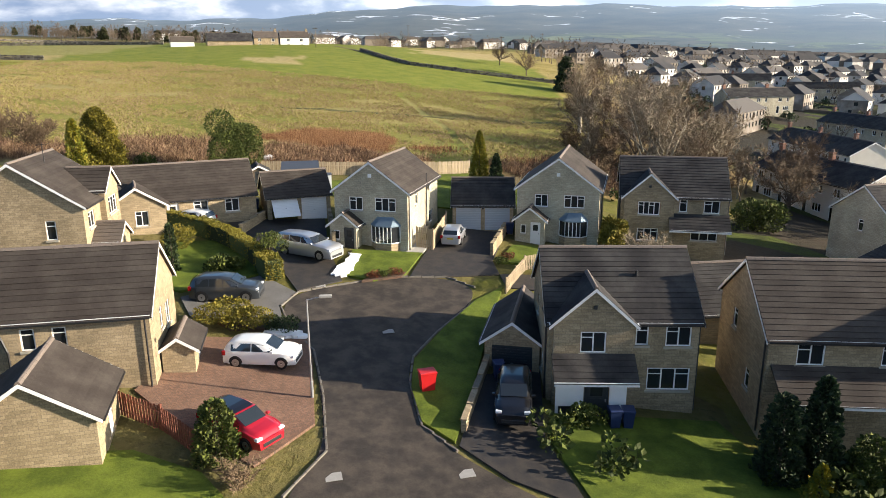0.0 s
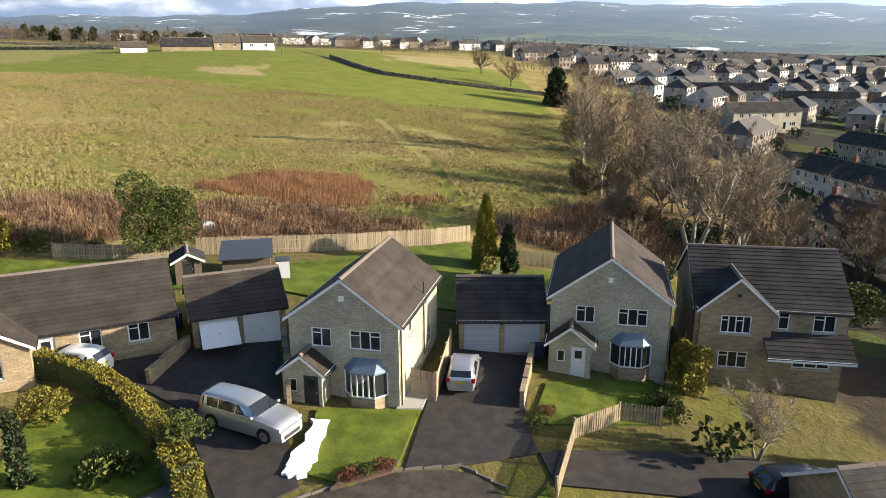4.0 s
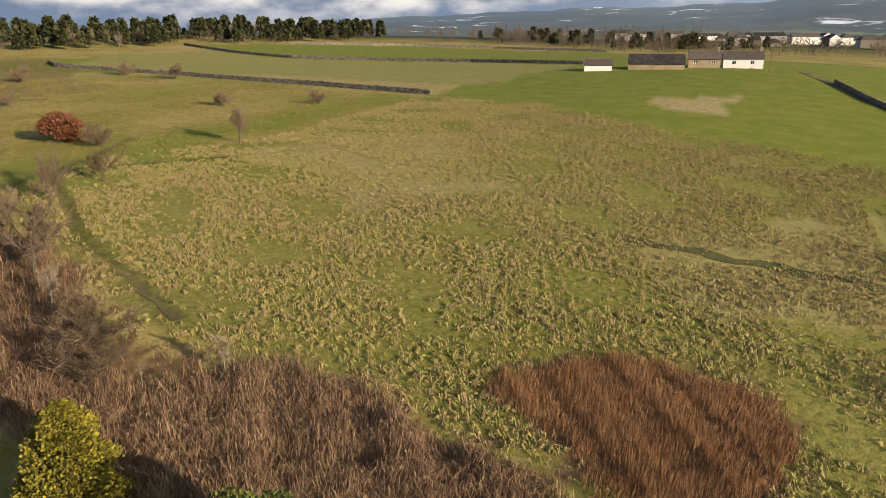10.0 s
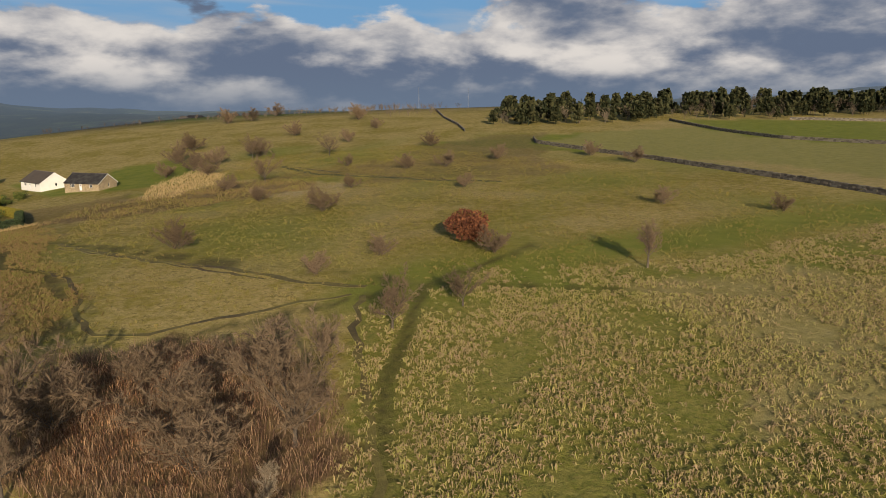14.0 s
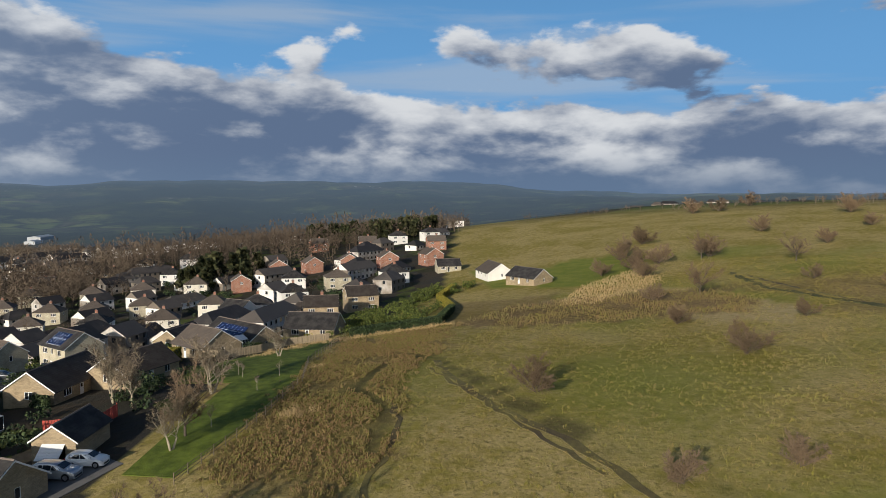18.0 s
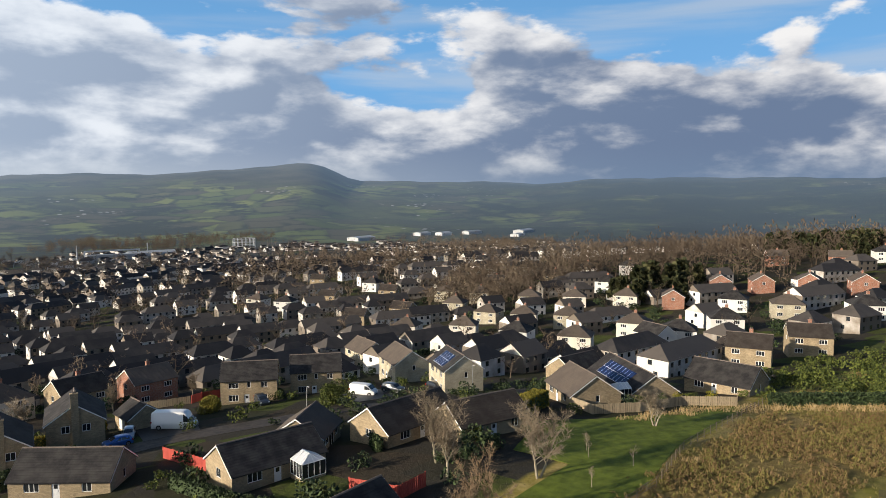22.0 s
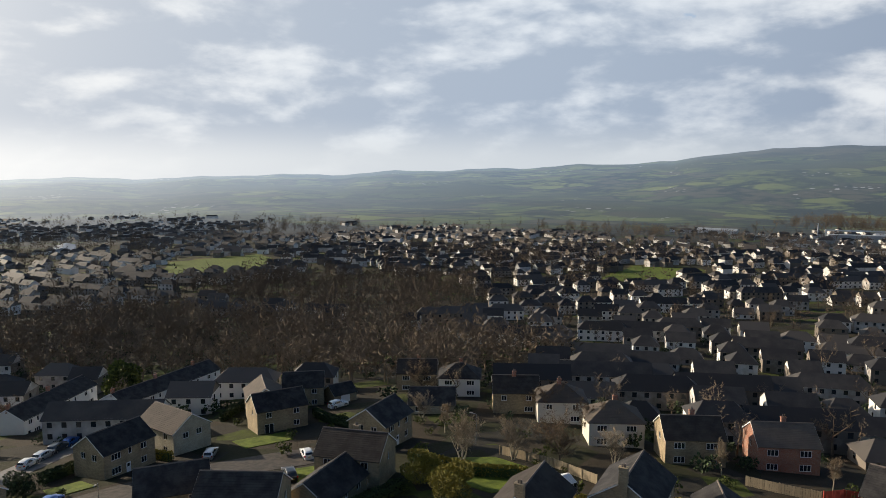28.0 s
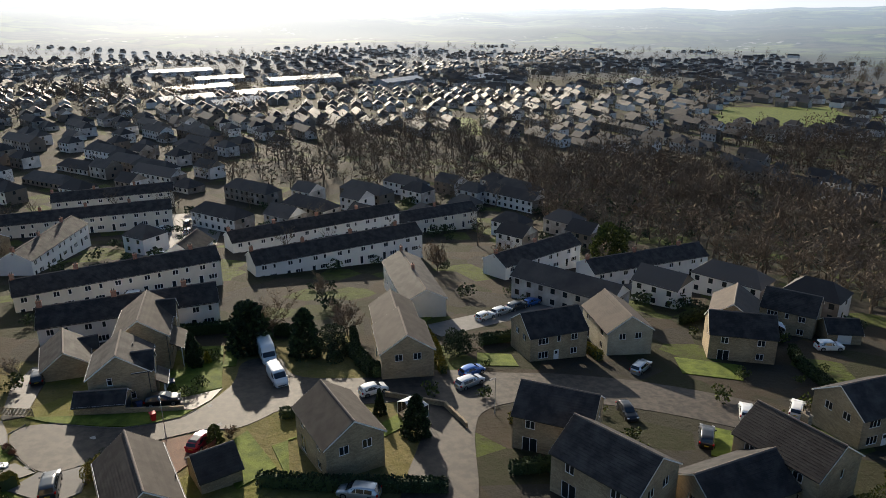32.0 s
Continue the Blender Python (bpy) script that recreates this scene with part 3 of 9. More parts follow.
def window_data(w, h, lights, top):
    key = ("window", round(w, 2), round(h, 2), lights, top)
    if key not in CACHE:
        b = 0.07
        xs = light_breaks(w, lights, b)
        zs = [0, b, h * 0.7, h * 0.7 + 0.05, h - b, h] if top else [0, b, h - b, h]
        gaps = set()
        for k in range(lights):
            for j in range(1, len(zs) - 2):
                if not (top and j == 2 and (k % 2 == 0 or lights == 1)):
                    gaps.add((2 * k + 1, j))
        f, _ = lattice(xs, zs, gaps)
        g = Mesh().box(-(w - b) / lights / 2 + b / 2, (w - b) / lights / 2 - b / 2, 0.075, 0.085, b, h - b)
        c = Mesh()
        for k in range(7):
            u0 = -w / 2 + 0.05 + k * 0.045
            c.quad((u0, 0.2 + 0.02 * (k % 2), 0.05), (u0 + 0.045, 0.22 - 0.02 * (k % 2), 0.05), (u0 + 0.045, 0.22 - 0.02 * (k % 2), h - 0.04), (u0, 0.2 + 0.02 * (k % 2), h - 0.04))
            c.quad((-u0 - 0.045, 0.2 + 0.02 * (k % 2), 0.05), (-u0, 0.22 - 0.02 * (k % 2), 0.05), (-u0, 0.22 - 0.02 * (k % 2), h - 0.04), (-u0 - 0.045, 0.2 + 0.02 * (k % 2), h - 0.04))
        sl = Mesh().box(-w / 2 - 0.08, w / 2 + 0.08, -0.07, 0.06, -0.13, -0.005, 0.01)
        CACHE[key] = (f.data("window", PVC), g.data("pane", GLASS), sl.data("sill", SILL), c.data("curtain", CURTAIN))
    return CACHE[key]


def add_window(parent, m, u, v, w, h, lights=2, top=True, sill=True, curtain=False):
    f, g, sl, c = window_data(w, h, lights, top)
    win = part("window", f, PVC, parent, "white plastic-framed window")
    win.matrix_basis = m @ pose(u, 0, v)
    if not sill:
        key = ("pane", round(w, 2), round(h, 2))
        if key not in CACHE:
            CACHE[key] = Mesh().box(-w / 2 + 0.05, w / 2 - 0.05, 0.075, 0.085, 0.05, h - 0.05).data("pane", GLASS)
        part("pane", CACHE[key], GLASS, win).visible_shadow = False
        return win
    for k in range(lights):
        p = part("pane", g, GLASS, win)
        p.visible_shadow = False
        p.matrix_basis = pose(-w / 2 + 0.035 + (k + 0.5) * (w - 0.07) / lights, 0, 0)
    if sill:
        part("sill", sl, SILL, win)
    if curtain:
        part("curtain", c, CURTAIN, win)
    return win


def add_far_window(parent, m, u, v, w, h, lights):
    """A window of a far house: its frame and glass as one part."""
    key = ("far_window", round(w, 2), round(h, 2), lights)
    if key not in CACHE:
        f, tint = lattice(light_breaks(w, lights, 0.08), [0, 0.08, h - 0.08, h], {(2 * k + 1, 1) for k in range(lights)}, glass=0.04)
        d = f.data("window", PVC)
        d.materials.append(CAR_GLASS)
        for k in tint:
            d.polygons[k].material_index = 1
        CACHE[key] = d
    part("window", CACHE[key], PVC, parent).matrix_basis = m @ pose(u, 0, v)


def add_door(parent, m, u, v, w, h, colour=None):
    key = ("door", round(w, 2), round(h, 2), (colour or DOOR_WHITE).name)
    if key not in CACHE:
        d = Mesh().box(-w / 2, w / 2, 0.06, 0.11, 0, h)
        d.box(-w / 2, -w / 2 + 0.07, 0.04, 0.06, 0, h).box(w / 2 - 0.07, w / 2, 0.04, 0.06, 0, h).box(-w / 2, w / 2, 0.04, 0.06, h - 0.07, h)
        for z in (0.2, 0.75):
            d.box(-w / 4, w / 4, 0.045, 0.06, z, z + 0.42)
        g = Mesh().box(-w / 4, w / 4, 0.04, 0.058, 1.3, h - 0.25)
        k = Mesh().box(w / 2 - 0.16, w / 2 - 0.12, 0.0, 0.05, 0.98, 1.12, 0.01)
        CACHE[key] = (d.data("door", colour or DOOR_WHITE), g.data("door_glass", GLASS), k.data("handle", STEEL))
    d, g, k = CACHE[key]
    ob = part("door", d, DOOR_WHITE, parent)
    ob.matrix_basis = m @ pose(u, 0, v)
    part("door_glass", g, GLASS, ob)
    part("handle", k, STEEL, ob)


def add_garage_door(parent, m, u, v, w, h, colour, ajar=0.0):
    """An up-and-over door of horizontal ribs; ajar swings its foot out."""
    key = ("garage", round(w, 2), round(h, 2), colour.name)
    if key not in CACHE:
        d, line = Mesh(), [(0.0, -h)]
        for k in range(int(h / 0.16)):
            z = -h + 0.04 + k * 0.16
            line += [(0.0, z), (-0.014, z + 0.01), (-0.014, z + 0.11), (0.0, z + 0.12)]
        line += [(0.0, 0.0), (0.03, 0.0), (0.03, -h)]
        n = len(line)
        d.v = [(x, y, z) for x in (-w / 2, w / 2) for y, z in line]
        d.f = [(i, (i + 1) % n, n + (i + 1) % n, n + i) for i in range(n)] + [tuple(range(n - 1, -1, -1)), tuple(range(n, 2 * n))]
        k = Mesh().box(-0.06, 0.06, -0.04, -0.012, -h * 0.55, -h * 0.55 + 0.04)
        CACHE[key] = (d.data("garage_door", colour), k.data("handle", STEEL))
    d, k = CACHE[key]
    ob = part("garage_door", d, colour, parent)
    ob.matrix_basis = m @ pose(u, 0.04, v + h, -ajar, 0, 0)
    part("handle", k, STEEL, ob)


def fit_openings(parent, m, holes):
    for u, v, w, h, kind in holes:
        if kind.startswith("v"):
            add_far_window(parent, m, u, v, w, h, int(kind[1]))
        elif kind.startswith("w"):
            add_window(parent, m, u, v, w, h, int(kind[1]), "t" in kind, "n" not in kind, "c" in kind)
        elif kind == "patio":
            add_window(parent, m, u, v, w, h, 2, False, False)
        elif kind == "garage":
            add_garage_door(parent, m, u, v, w, h, DOOR_WHITE)
        elif kind == "garage_open":
            add_garage_door(parent, m, u, v, w, h, DOOR_WHITE, 52)
        elif kind == "garage_grey":
            add_garage_door(parent, m, u, v, w, h, DOOR_GREY)
        elif kind == "garage_black":
            add_garage_door(parent, m, u, v, w, h, DOOR_BLACK)
        elif kind == "door_black":
            add_door(parent, m, u, v, w, h, DOOR_BLACK)
        elif kind == "door":
            add_door(parent, m, u, v, w, h)


def slope(parent, m, L, run, pitch, tile, detail, z_eave, hip=0.0, course=0.34):
    """One roof slope; m stands at the eave's middle, y runs up towards the ridge. hip: how far the ridge falls short at each end."""
    t = math.tan(radians(pitch))
    over = 0.28
    c, length = math.cos(radians(pitch)), (run + over) / math.cos(radians(pitch))
    tilt = m @ pose(0, -over, z_eave - over * t, pitch, 0, 0)
    deck = Mesh()

    def half(d):
        return L / 2 - hip * max(0.0, (d * c - over) / run) if hip else L / 2

    a, b = half(0), half(length)
    if hip:
        deck.quad((-a - over, 0, 0), (a + over, 0, 0), (b, length, 0), (-b, length, 0))
        deck.quad((-a - over, 0, -0.1), (-b, length, -0.1), (b, length, -0.1), (a + over, 0, -0.1))
    else:
        deck.box(-a, a, 0, length, -0.1, 0.0)
    n = max(3, round(length / course))
    step = length / n
    strips = []
    for k in range(n):
        s = Mesh() if detail == 2 or not strips else strips[0]
        y0, y1 = k * step - 0.03, (k + 1) * step
        ha, hb = half(max(y0, 0)) + (over if hip and k == 0 else 0.0), half(y1)
        s.quad((-ha, y0, 0.045), (ha, y0, 0.045), (hb, y1, 0.012), (-hb, y1, 0.012))
        s.quad((-ha, y0, 0.0), (ha, y0, 0.0), (ha, y0, 0.045), (-ha, y0, 0.045))
        s.poly([(ha, y0, 0), (hb, y1, 0), (hb, y1, 0.012), (ha, y0, 0.045)])
        s.poly([(-ha, y0, 0.045), (-hb, y1, 0.012), (-hb, y1, 0), (-ha, y0, 0)])
        if detail == 2 or not strips:
            strips.append(s)
    ob = part("roof", deck, tile, parent)
    ob.matrix_basis = tilt
    first = None
    for s in strips:
        if detail == 2 and not hip and first is not None:
            st = part("tile_course", first, tile, ob)
            st.matrix_basis = pose(0, step * strips.index(s), 0)
        else:
            st = part("tile_course", s, tile, ob)
            if detail == 2:
                first = st.data
    return ob


def block(parent, cx, cy, W, D, eave, pitch, axis, wall, tile, openings, detail=2, z0=0.0, hip=False, skip=(), trim=True, name="wall", below=1.2, barge=None):
    """One walled body under a pitched roof. axis: the way its ridge runs."""
    at = pose(cx, cy, z0)
    run = (D if axis == "x" else W) / 2
    rise = run * math.tan(radians(pitch))
    shell = Mesh()
    for side in ("front", "back", "left", "right"):
        if side in skip:
            continue
        m, L = face_frame(side, W, D)
        holes = [h for h in openings.get(side, ())]
        low = [h for h in holes if h[1] + h[3] < eave + 0.01]
        panel(shell, m, L, -below, eave, low)
        gable = (axis == "x" and side in ("left", "right")) or (axis == "y" and side in ("front", "back"))
        if gable and not hip:
            shell.poly([m @ Vector((-L / 2, 0, eave)), m @ Vector((L / 2, 0, eave)), m @ Vector((0, 0, eave + rise))])
    body = part(name, shell, wall, parent)
    body.matrix_basis = at
    for side in ("front", "back", "left", "right"):
        if side in skip:
            continue
        m, L = face_frame(side, W, D)
        fit_openings(body, m, openings.get(side, ()))
    pairs = (("front", W), ("back", W)) if axis == "x" else (("left", D), ("right", D))
    for side, L in pairs:
        m, _ = face_frame(side, W, D)
        hipped = min(run, L / 2 - 0.3) if hip else 0.0
        slope(parent, at @ m, L + (0 if hip else 0.36), run, pitch, tile, detail, eave, hipped)
        if trim and detail:
            gut = Mesh().box(-L / 2 - 0.1, L / 2 + 0.1, -0.36, -0.26, eave - 0.3, eave - 0.2)
            g = part("gutter", gut, BLACK_PVC, parent)
            g.matrix_basis = at @ m
            fas = Mesh().box(-L / 2 - 0.1, L / 2 + 0.1, -0.26, -0.2, eave - 0.33, eave - 0.13)
            g = part("fascia", fas, barge or PVC, parent)
            g.matrix_basis = at @ m
    if hip:
        for side, L in ((("left", D), ("right", D)) if axis == "x" else (("front", W), ("back", W))):
            m, _ = face_frame(side, W, D)
            slope(parent, at @ m, L, run, pitch, tile, detail, eave, L / 2 - 0.02)
    else:
        ends = ("left", "right") if axis == "x" else ("front", "back")
        for side in ends:
            if side in skip or not detail:
                continue
            m, L = face_frame(side, W, D)
            bb = Mesh()
            t = math.tan(radians(pitch))
            for s in (-1, 1):
                p = [(s * (L / 2 + 0.28), -0.2, eave - 0.28 * t - 0.16), (s * (L / 2 + 0.28), -0.2, eave - 0.28 * t + 0.02), (0, -0.2, eave + rise + 0.02), (0, -0.2, eave + rise - 0.17)]
                if s < 0:
                    p.reverse()
                bb.poly(p)
                q = [(x, -0.165, z) for x, _, z in reversed(p)]
                bb.poly(q)
                bb.quad(p[0], p[1], (p[1][0], -0.165, p[1][2]), (p[0][0], -0.165, p[0][2]))
                bb.quad((p[0][0], -0.165, p[0][2]), (p[3][0], -0.165, p[3][2]), p[3], p[0])
            g = part("bargeboard", bb, barge or PVC, parent)
            g.matrix_basis = at @ m
    # ridge tiles
    L = (W if axis == "x" else D) + (0.4 if not hip else -2 * min(run, (W if axis == "x" else D) / 2 - 0.3) + 0.2)
    rd = Mesh()
    k = max(1, round(L / 0.45))
    for i in range(k):
        a, b = -L / 2 + i * L / k, -L / 2 + (i + 1) * L / k - 0.012
        prof = [(-0.14, -0.07), (-0.08, 0.03), (0, 0.065), (0.08, 0.03), (0.14, -0.07)]
        for (p, q), (r, s) in zip(prof, prof[1:]):
            if axis == "x":
                rd.quad((a, -p, q), (b, -p, q), (b, -r, s), (a, -r, s))
            else:
                rd.quad((p, a, q), (p, b, q), (r, b, s), (r, a, s))
        for e in (a, b):
            rd.poly([(e, p, q) if axis == "x" else (p, e, q) for p, q in prof])
    g = part("ridge_tiles", rd, RIDGE if detail else tile, parent)
    g.matrix_basis = at @ pose(0, 0, eave + rise + 0.05)
    return body


def downpipe(parent, x, y, top):
    s = Mesh().tube((x, y, -0.3), (x, y, top - 0.45), 0.05, 0.05, 6).tube((x, y, top - 0.45), (x, y - 0.02, top - 0.2), 0.05, 0.05, 6)
    part("downpipe", s, BLACK_PVC, parent)


def chimney(parent, x, y, base, top, w=0.7, d=0.55, wall=None, pots=2):
    s = Mesh().box(x - w / 2, x + w / 2, y - d / 2, y + d / 2, base, top - 0.15).box(x - w / 2 - 0.06, x + w / 2 + 0.06, y - d / 2 - 0.06, y + d / 2 + 0.06, top - 0.15, top, 0.02)
    c = part("chimney", s, wall or STONE, parent)
    for k in range(pots):
        px = x + (k - (pots - 1) / 2) * 0.3
        part("chimney_pot", Mesh().tube((px, y, top), (px, y, top + 0.4), 0.12, 0.1, 8), RIDGE, c)


def bay_window(parent, x, y, w=2.4, h=1.35, sill=0.75):
    """A five-sided bay with white lights and a lead roof."""
    d = 0.62
    xs = [(-w / 2, 0), (-w / 2 + 0.55, -d), (w / 2 - 0.55, -d), (w / 2, 0)]
    base, fr, gl, top = Mesh(), Mesh(), Mesh(), Mesh()
    for (a, b), (c, e) in zip(xs, xs[1:]):
        base.quad((a, b, -1.0), (c, e, -1.0), (c, e, sill), (a, b, sill))
        n = 1 if abs(a - c) < 0.7 else 4
        for k in range(n + 1):
            px, py = a + (c - a) * k / n, b + (e - b) * k / n
            fr.tube((px, py, sill), (px, py, sill + h), 0.05, 0.05, 4)
        for z in (sill, sill + h):
            fr.tube((a, b, z), (c, e, z), 0.05, 0.05, 4)
        gl.quad((a, b + 0.03, sill), (c, e + 0.03, sill), (c, e + 0.03, sill + h), (a, b + 0.03, sill + h))
    z = sill + h + 0.05
    out = [(p * 1.06, q * 1.12) for p, q in xs]
    for (a, b), (c, e) in zip(out, out[1:]):
        top.quad((a, b, z), (c, e, z), (c * 0.55, -0.02, z + 0.62), (a * 0.55, -0.02, z + 0.62))
        top.quad((a, b, z - 0.08), (c, e, z - 0.08), (c, e, z), (a, b, z))
    bay = part("bay_window", base, STONE, parent)
    bay.matrix_basis = pose(x, y, 0)
    part("window_frame", fr, PVC, bay)
    part("pane", gl, GLASS, bay).visible_shadow = False
    part("bay_roof", top, LEAD, bay, "blue-grey lead bay roof")


def canopy(parent, x, y, w, d, z, tile, rise=0.9, posts=()):
    """A tiled lean-to roof along a front."""
    pitch = math.degrees(math.atan2(rise, d))
    ob = slope(parent, pose(x, y - d, 0), w, d, pitch, tile, 1, z)
    f = part("fascia", Mesh().box(x - w / 2, x + w / 2, y - d - 0.3, y - d - 0.24, z - 0.32, z - 0.12), PVC, parent)
    for px in posts:
        part("porch_post", Mesh().box(px - 0.05, px + 0.05, y - d + 0.02, y - d + 0.12, -0.6, z + 0.1, 0.01), PVC, parent)
    return ob


def satellite_dish(parent, m):
    s = Mesh()
    ring = [(0.3 * math.cos(2 * math.pi * i / 12), 0.34 * math.sin(2 * math.pi * i / 12)) for i in range(12)]
    for i in range(12):
        a, b = ring[i], ring[(i + 1) % 12]
        s.poly([(0, 0.08, 0), (a[0], 0, a[1]), (b[0], 0, b[1])])
        s.poly([(b[0], 0.012, b[1]), (a[0], 0.012, a[1]), (0, 0.092, 0)])
    s.tube((0, 0.1, 0), (0, 0.3, -0.1), 0.02, 0.02, 5).tube((0, 0.02, -0.3), (0, -0.35, -0.12), 0.012, 0.012, 4)
    part("satellite_dish", s, STEEL, parent).matrix_basis = m


def conservatory(parent, m, w=3.0, d=2.6, h=2.1):
    base, fr, gl, rf = Mesh(), Mesh(), Mesh(), Mesh()
    base.box(-w / 2, w / 2, -d, 0, -1.0, 0.45)
    pts = [(-w / 2, 0), (-w / 2, -d), (w / 2, -d), (w / 2, 0)]
    top = (0.0, -d * 0.35, h + 0.75)
    for (a, b), (c, e) in zip(pts, pts[1:]):
        n = 4
        for k in range(n + 1):
            px, py = a + (c - a) * k / n, b + (e - b) * k / n
            fr.tube((px, py, 0.45), (px, py, h), 0.045, 0.045, 4)
            fr.tube((px, py, h), (0 if abs(b - e) < 0.1 else 0, max(min(py, -0.1), -d * 0.65), h + 0.75), 0.03, 0.03, 4)
        for z in (0.45, h):
            fr.tube((a, b, z), (c, e, z), 0.05, 0.05, 4)
        gl.quad((a, b, 0.45), (c, e, 0.45), (c, e, h), (a, b, h))
    rf.quad((-w / 2, 0, h), (-w / 2, -d, h), (0, -d * 0.65, h + 0.72), (0, 0, h + 0.72))
    rf.quad((w / 2, -d, h), (w / 2, 0, h), (0, 0, h + 0.72), (0, -d * 0.65, h + 0.72))
    rf.poly([(-w / 2, -d, h), (w / 2, -d, h), (0, -d * 0.65, h + 0.72)])
    c = part("conservatory", base, STONE, parent, "white-framed glass conservatory")
    c.matrix_basis = m
    part("conservatory_frame", fr, PVC, c)
    part("pane", gl, GLASS, c).visible_shadow = False
    part("glass_roof", rf, TENT, c)


def solar_array(parent, m, cols, rows, w=1.0, h=1.6):
    for i in range(cols):
        for j in range(rows):
            p = part("solar_panel", Mesh().box(i * w + 0.02, i * w + w - 0.02, j * h + 0.02, j * h + h - 0.02, 0.06, 0.1), SOLAR, parent)
            p.matrix_basis = m
            part("panel_frame", Mesh().box(i * w + 0.01, i * w + w - 0.01, j * h + 0.01, j * h + 0.05, 0.06, 0.108).box(i * w + 0.01, i * w + 0.04, j * h + 0.05, j * h + h - 0.01, 0.06, 0.108), PVC, p)


W2, W3, W1 = 1.15, 1.75, 0.65


# ---- vehicles ----
SHAPES = {
    "hatch": (3.98, 1.72, [(-1.99, .62), (-1.95, .95), (-1.72, 1.30), (-1.25, 1.45), (-0.2, 1.48), (0.35, 1.40), (1.05, 0.98), (1.70, 0.86), (1.93, 0.70), (1.99, 0.5)], 0.92, (0.38, 1.0), (-1.93, -1.68), 0.32),
    "suv": (4.48, 1.85, [(-2.24, .7), (-2.2, 1.02), (-2.0, 1.48), (-1.5, 1.63), (-0.2, 1.66), (0.45, 1.55), (1.15, 1.10), (1.95, 0.98), (2.2, 0.8), (2.24, 0.55)], 1.05, (0.48, 1.1), (-2.18, -1.95), 0.37),
    "estate": (4.5, 1.78, [(-2.25, .6), (-2.2, .95), (-1.85, 1.38), (-1.3, 1.46), (-0.1, 1.46), (0.5, 1.36), (1.25, 0.95), (2.0, 0.82), (2.2, 0.68), (2.25, 0.5)], 0.92, (0.55, 1.2), (-2.17, -1.82), 0.33),
    "pickup": (5.3, 1.9, [(-2.65, .8), (-2.6, 1.2), (-2.5, 1.7), (-1.4, 1.76), (-1.36, 1.76), (-0.2, 1.76), (0.55, 1.66), (1.2, 1.2), (2.3, 1.08), (2.6, 0.9), (2.65, 0.6)], 1.18, (0.6, 1.16), (-2.58, -2.48), 0.39),
    "van": (5.2, 1.95, [(-2.6, .8), (-2.58, 1.5), (-2.5, 2.0), (-1.0, 2.05), (0.9, 2.03), (1.3, 1.9), (2.0, 1.2), (2.4, 1.0), (2.58, 0.8), (2.6, 0.55)], 1.15, (1.33, 1.95), (-2.55, -2.5), 0.35),
    "motorhome": (6.8, 2.2, [(-3.4, .8), (-3.38, 1.8), (-3.3, 2.7), (-1.0, 2.8), (1.6, 2.8), (2.2, 2.55), (2.45, 1.9), (3.0, 1.15), (3.35, 0.95), (3.4, 0.6)], 1.25, (2.48, 2.97), (-3.37, -3.32), 0.36),
}


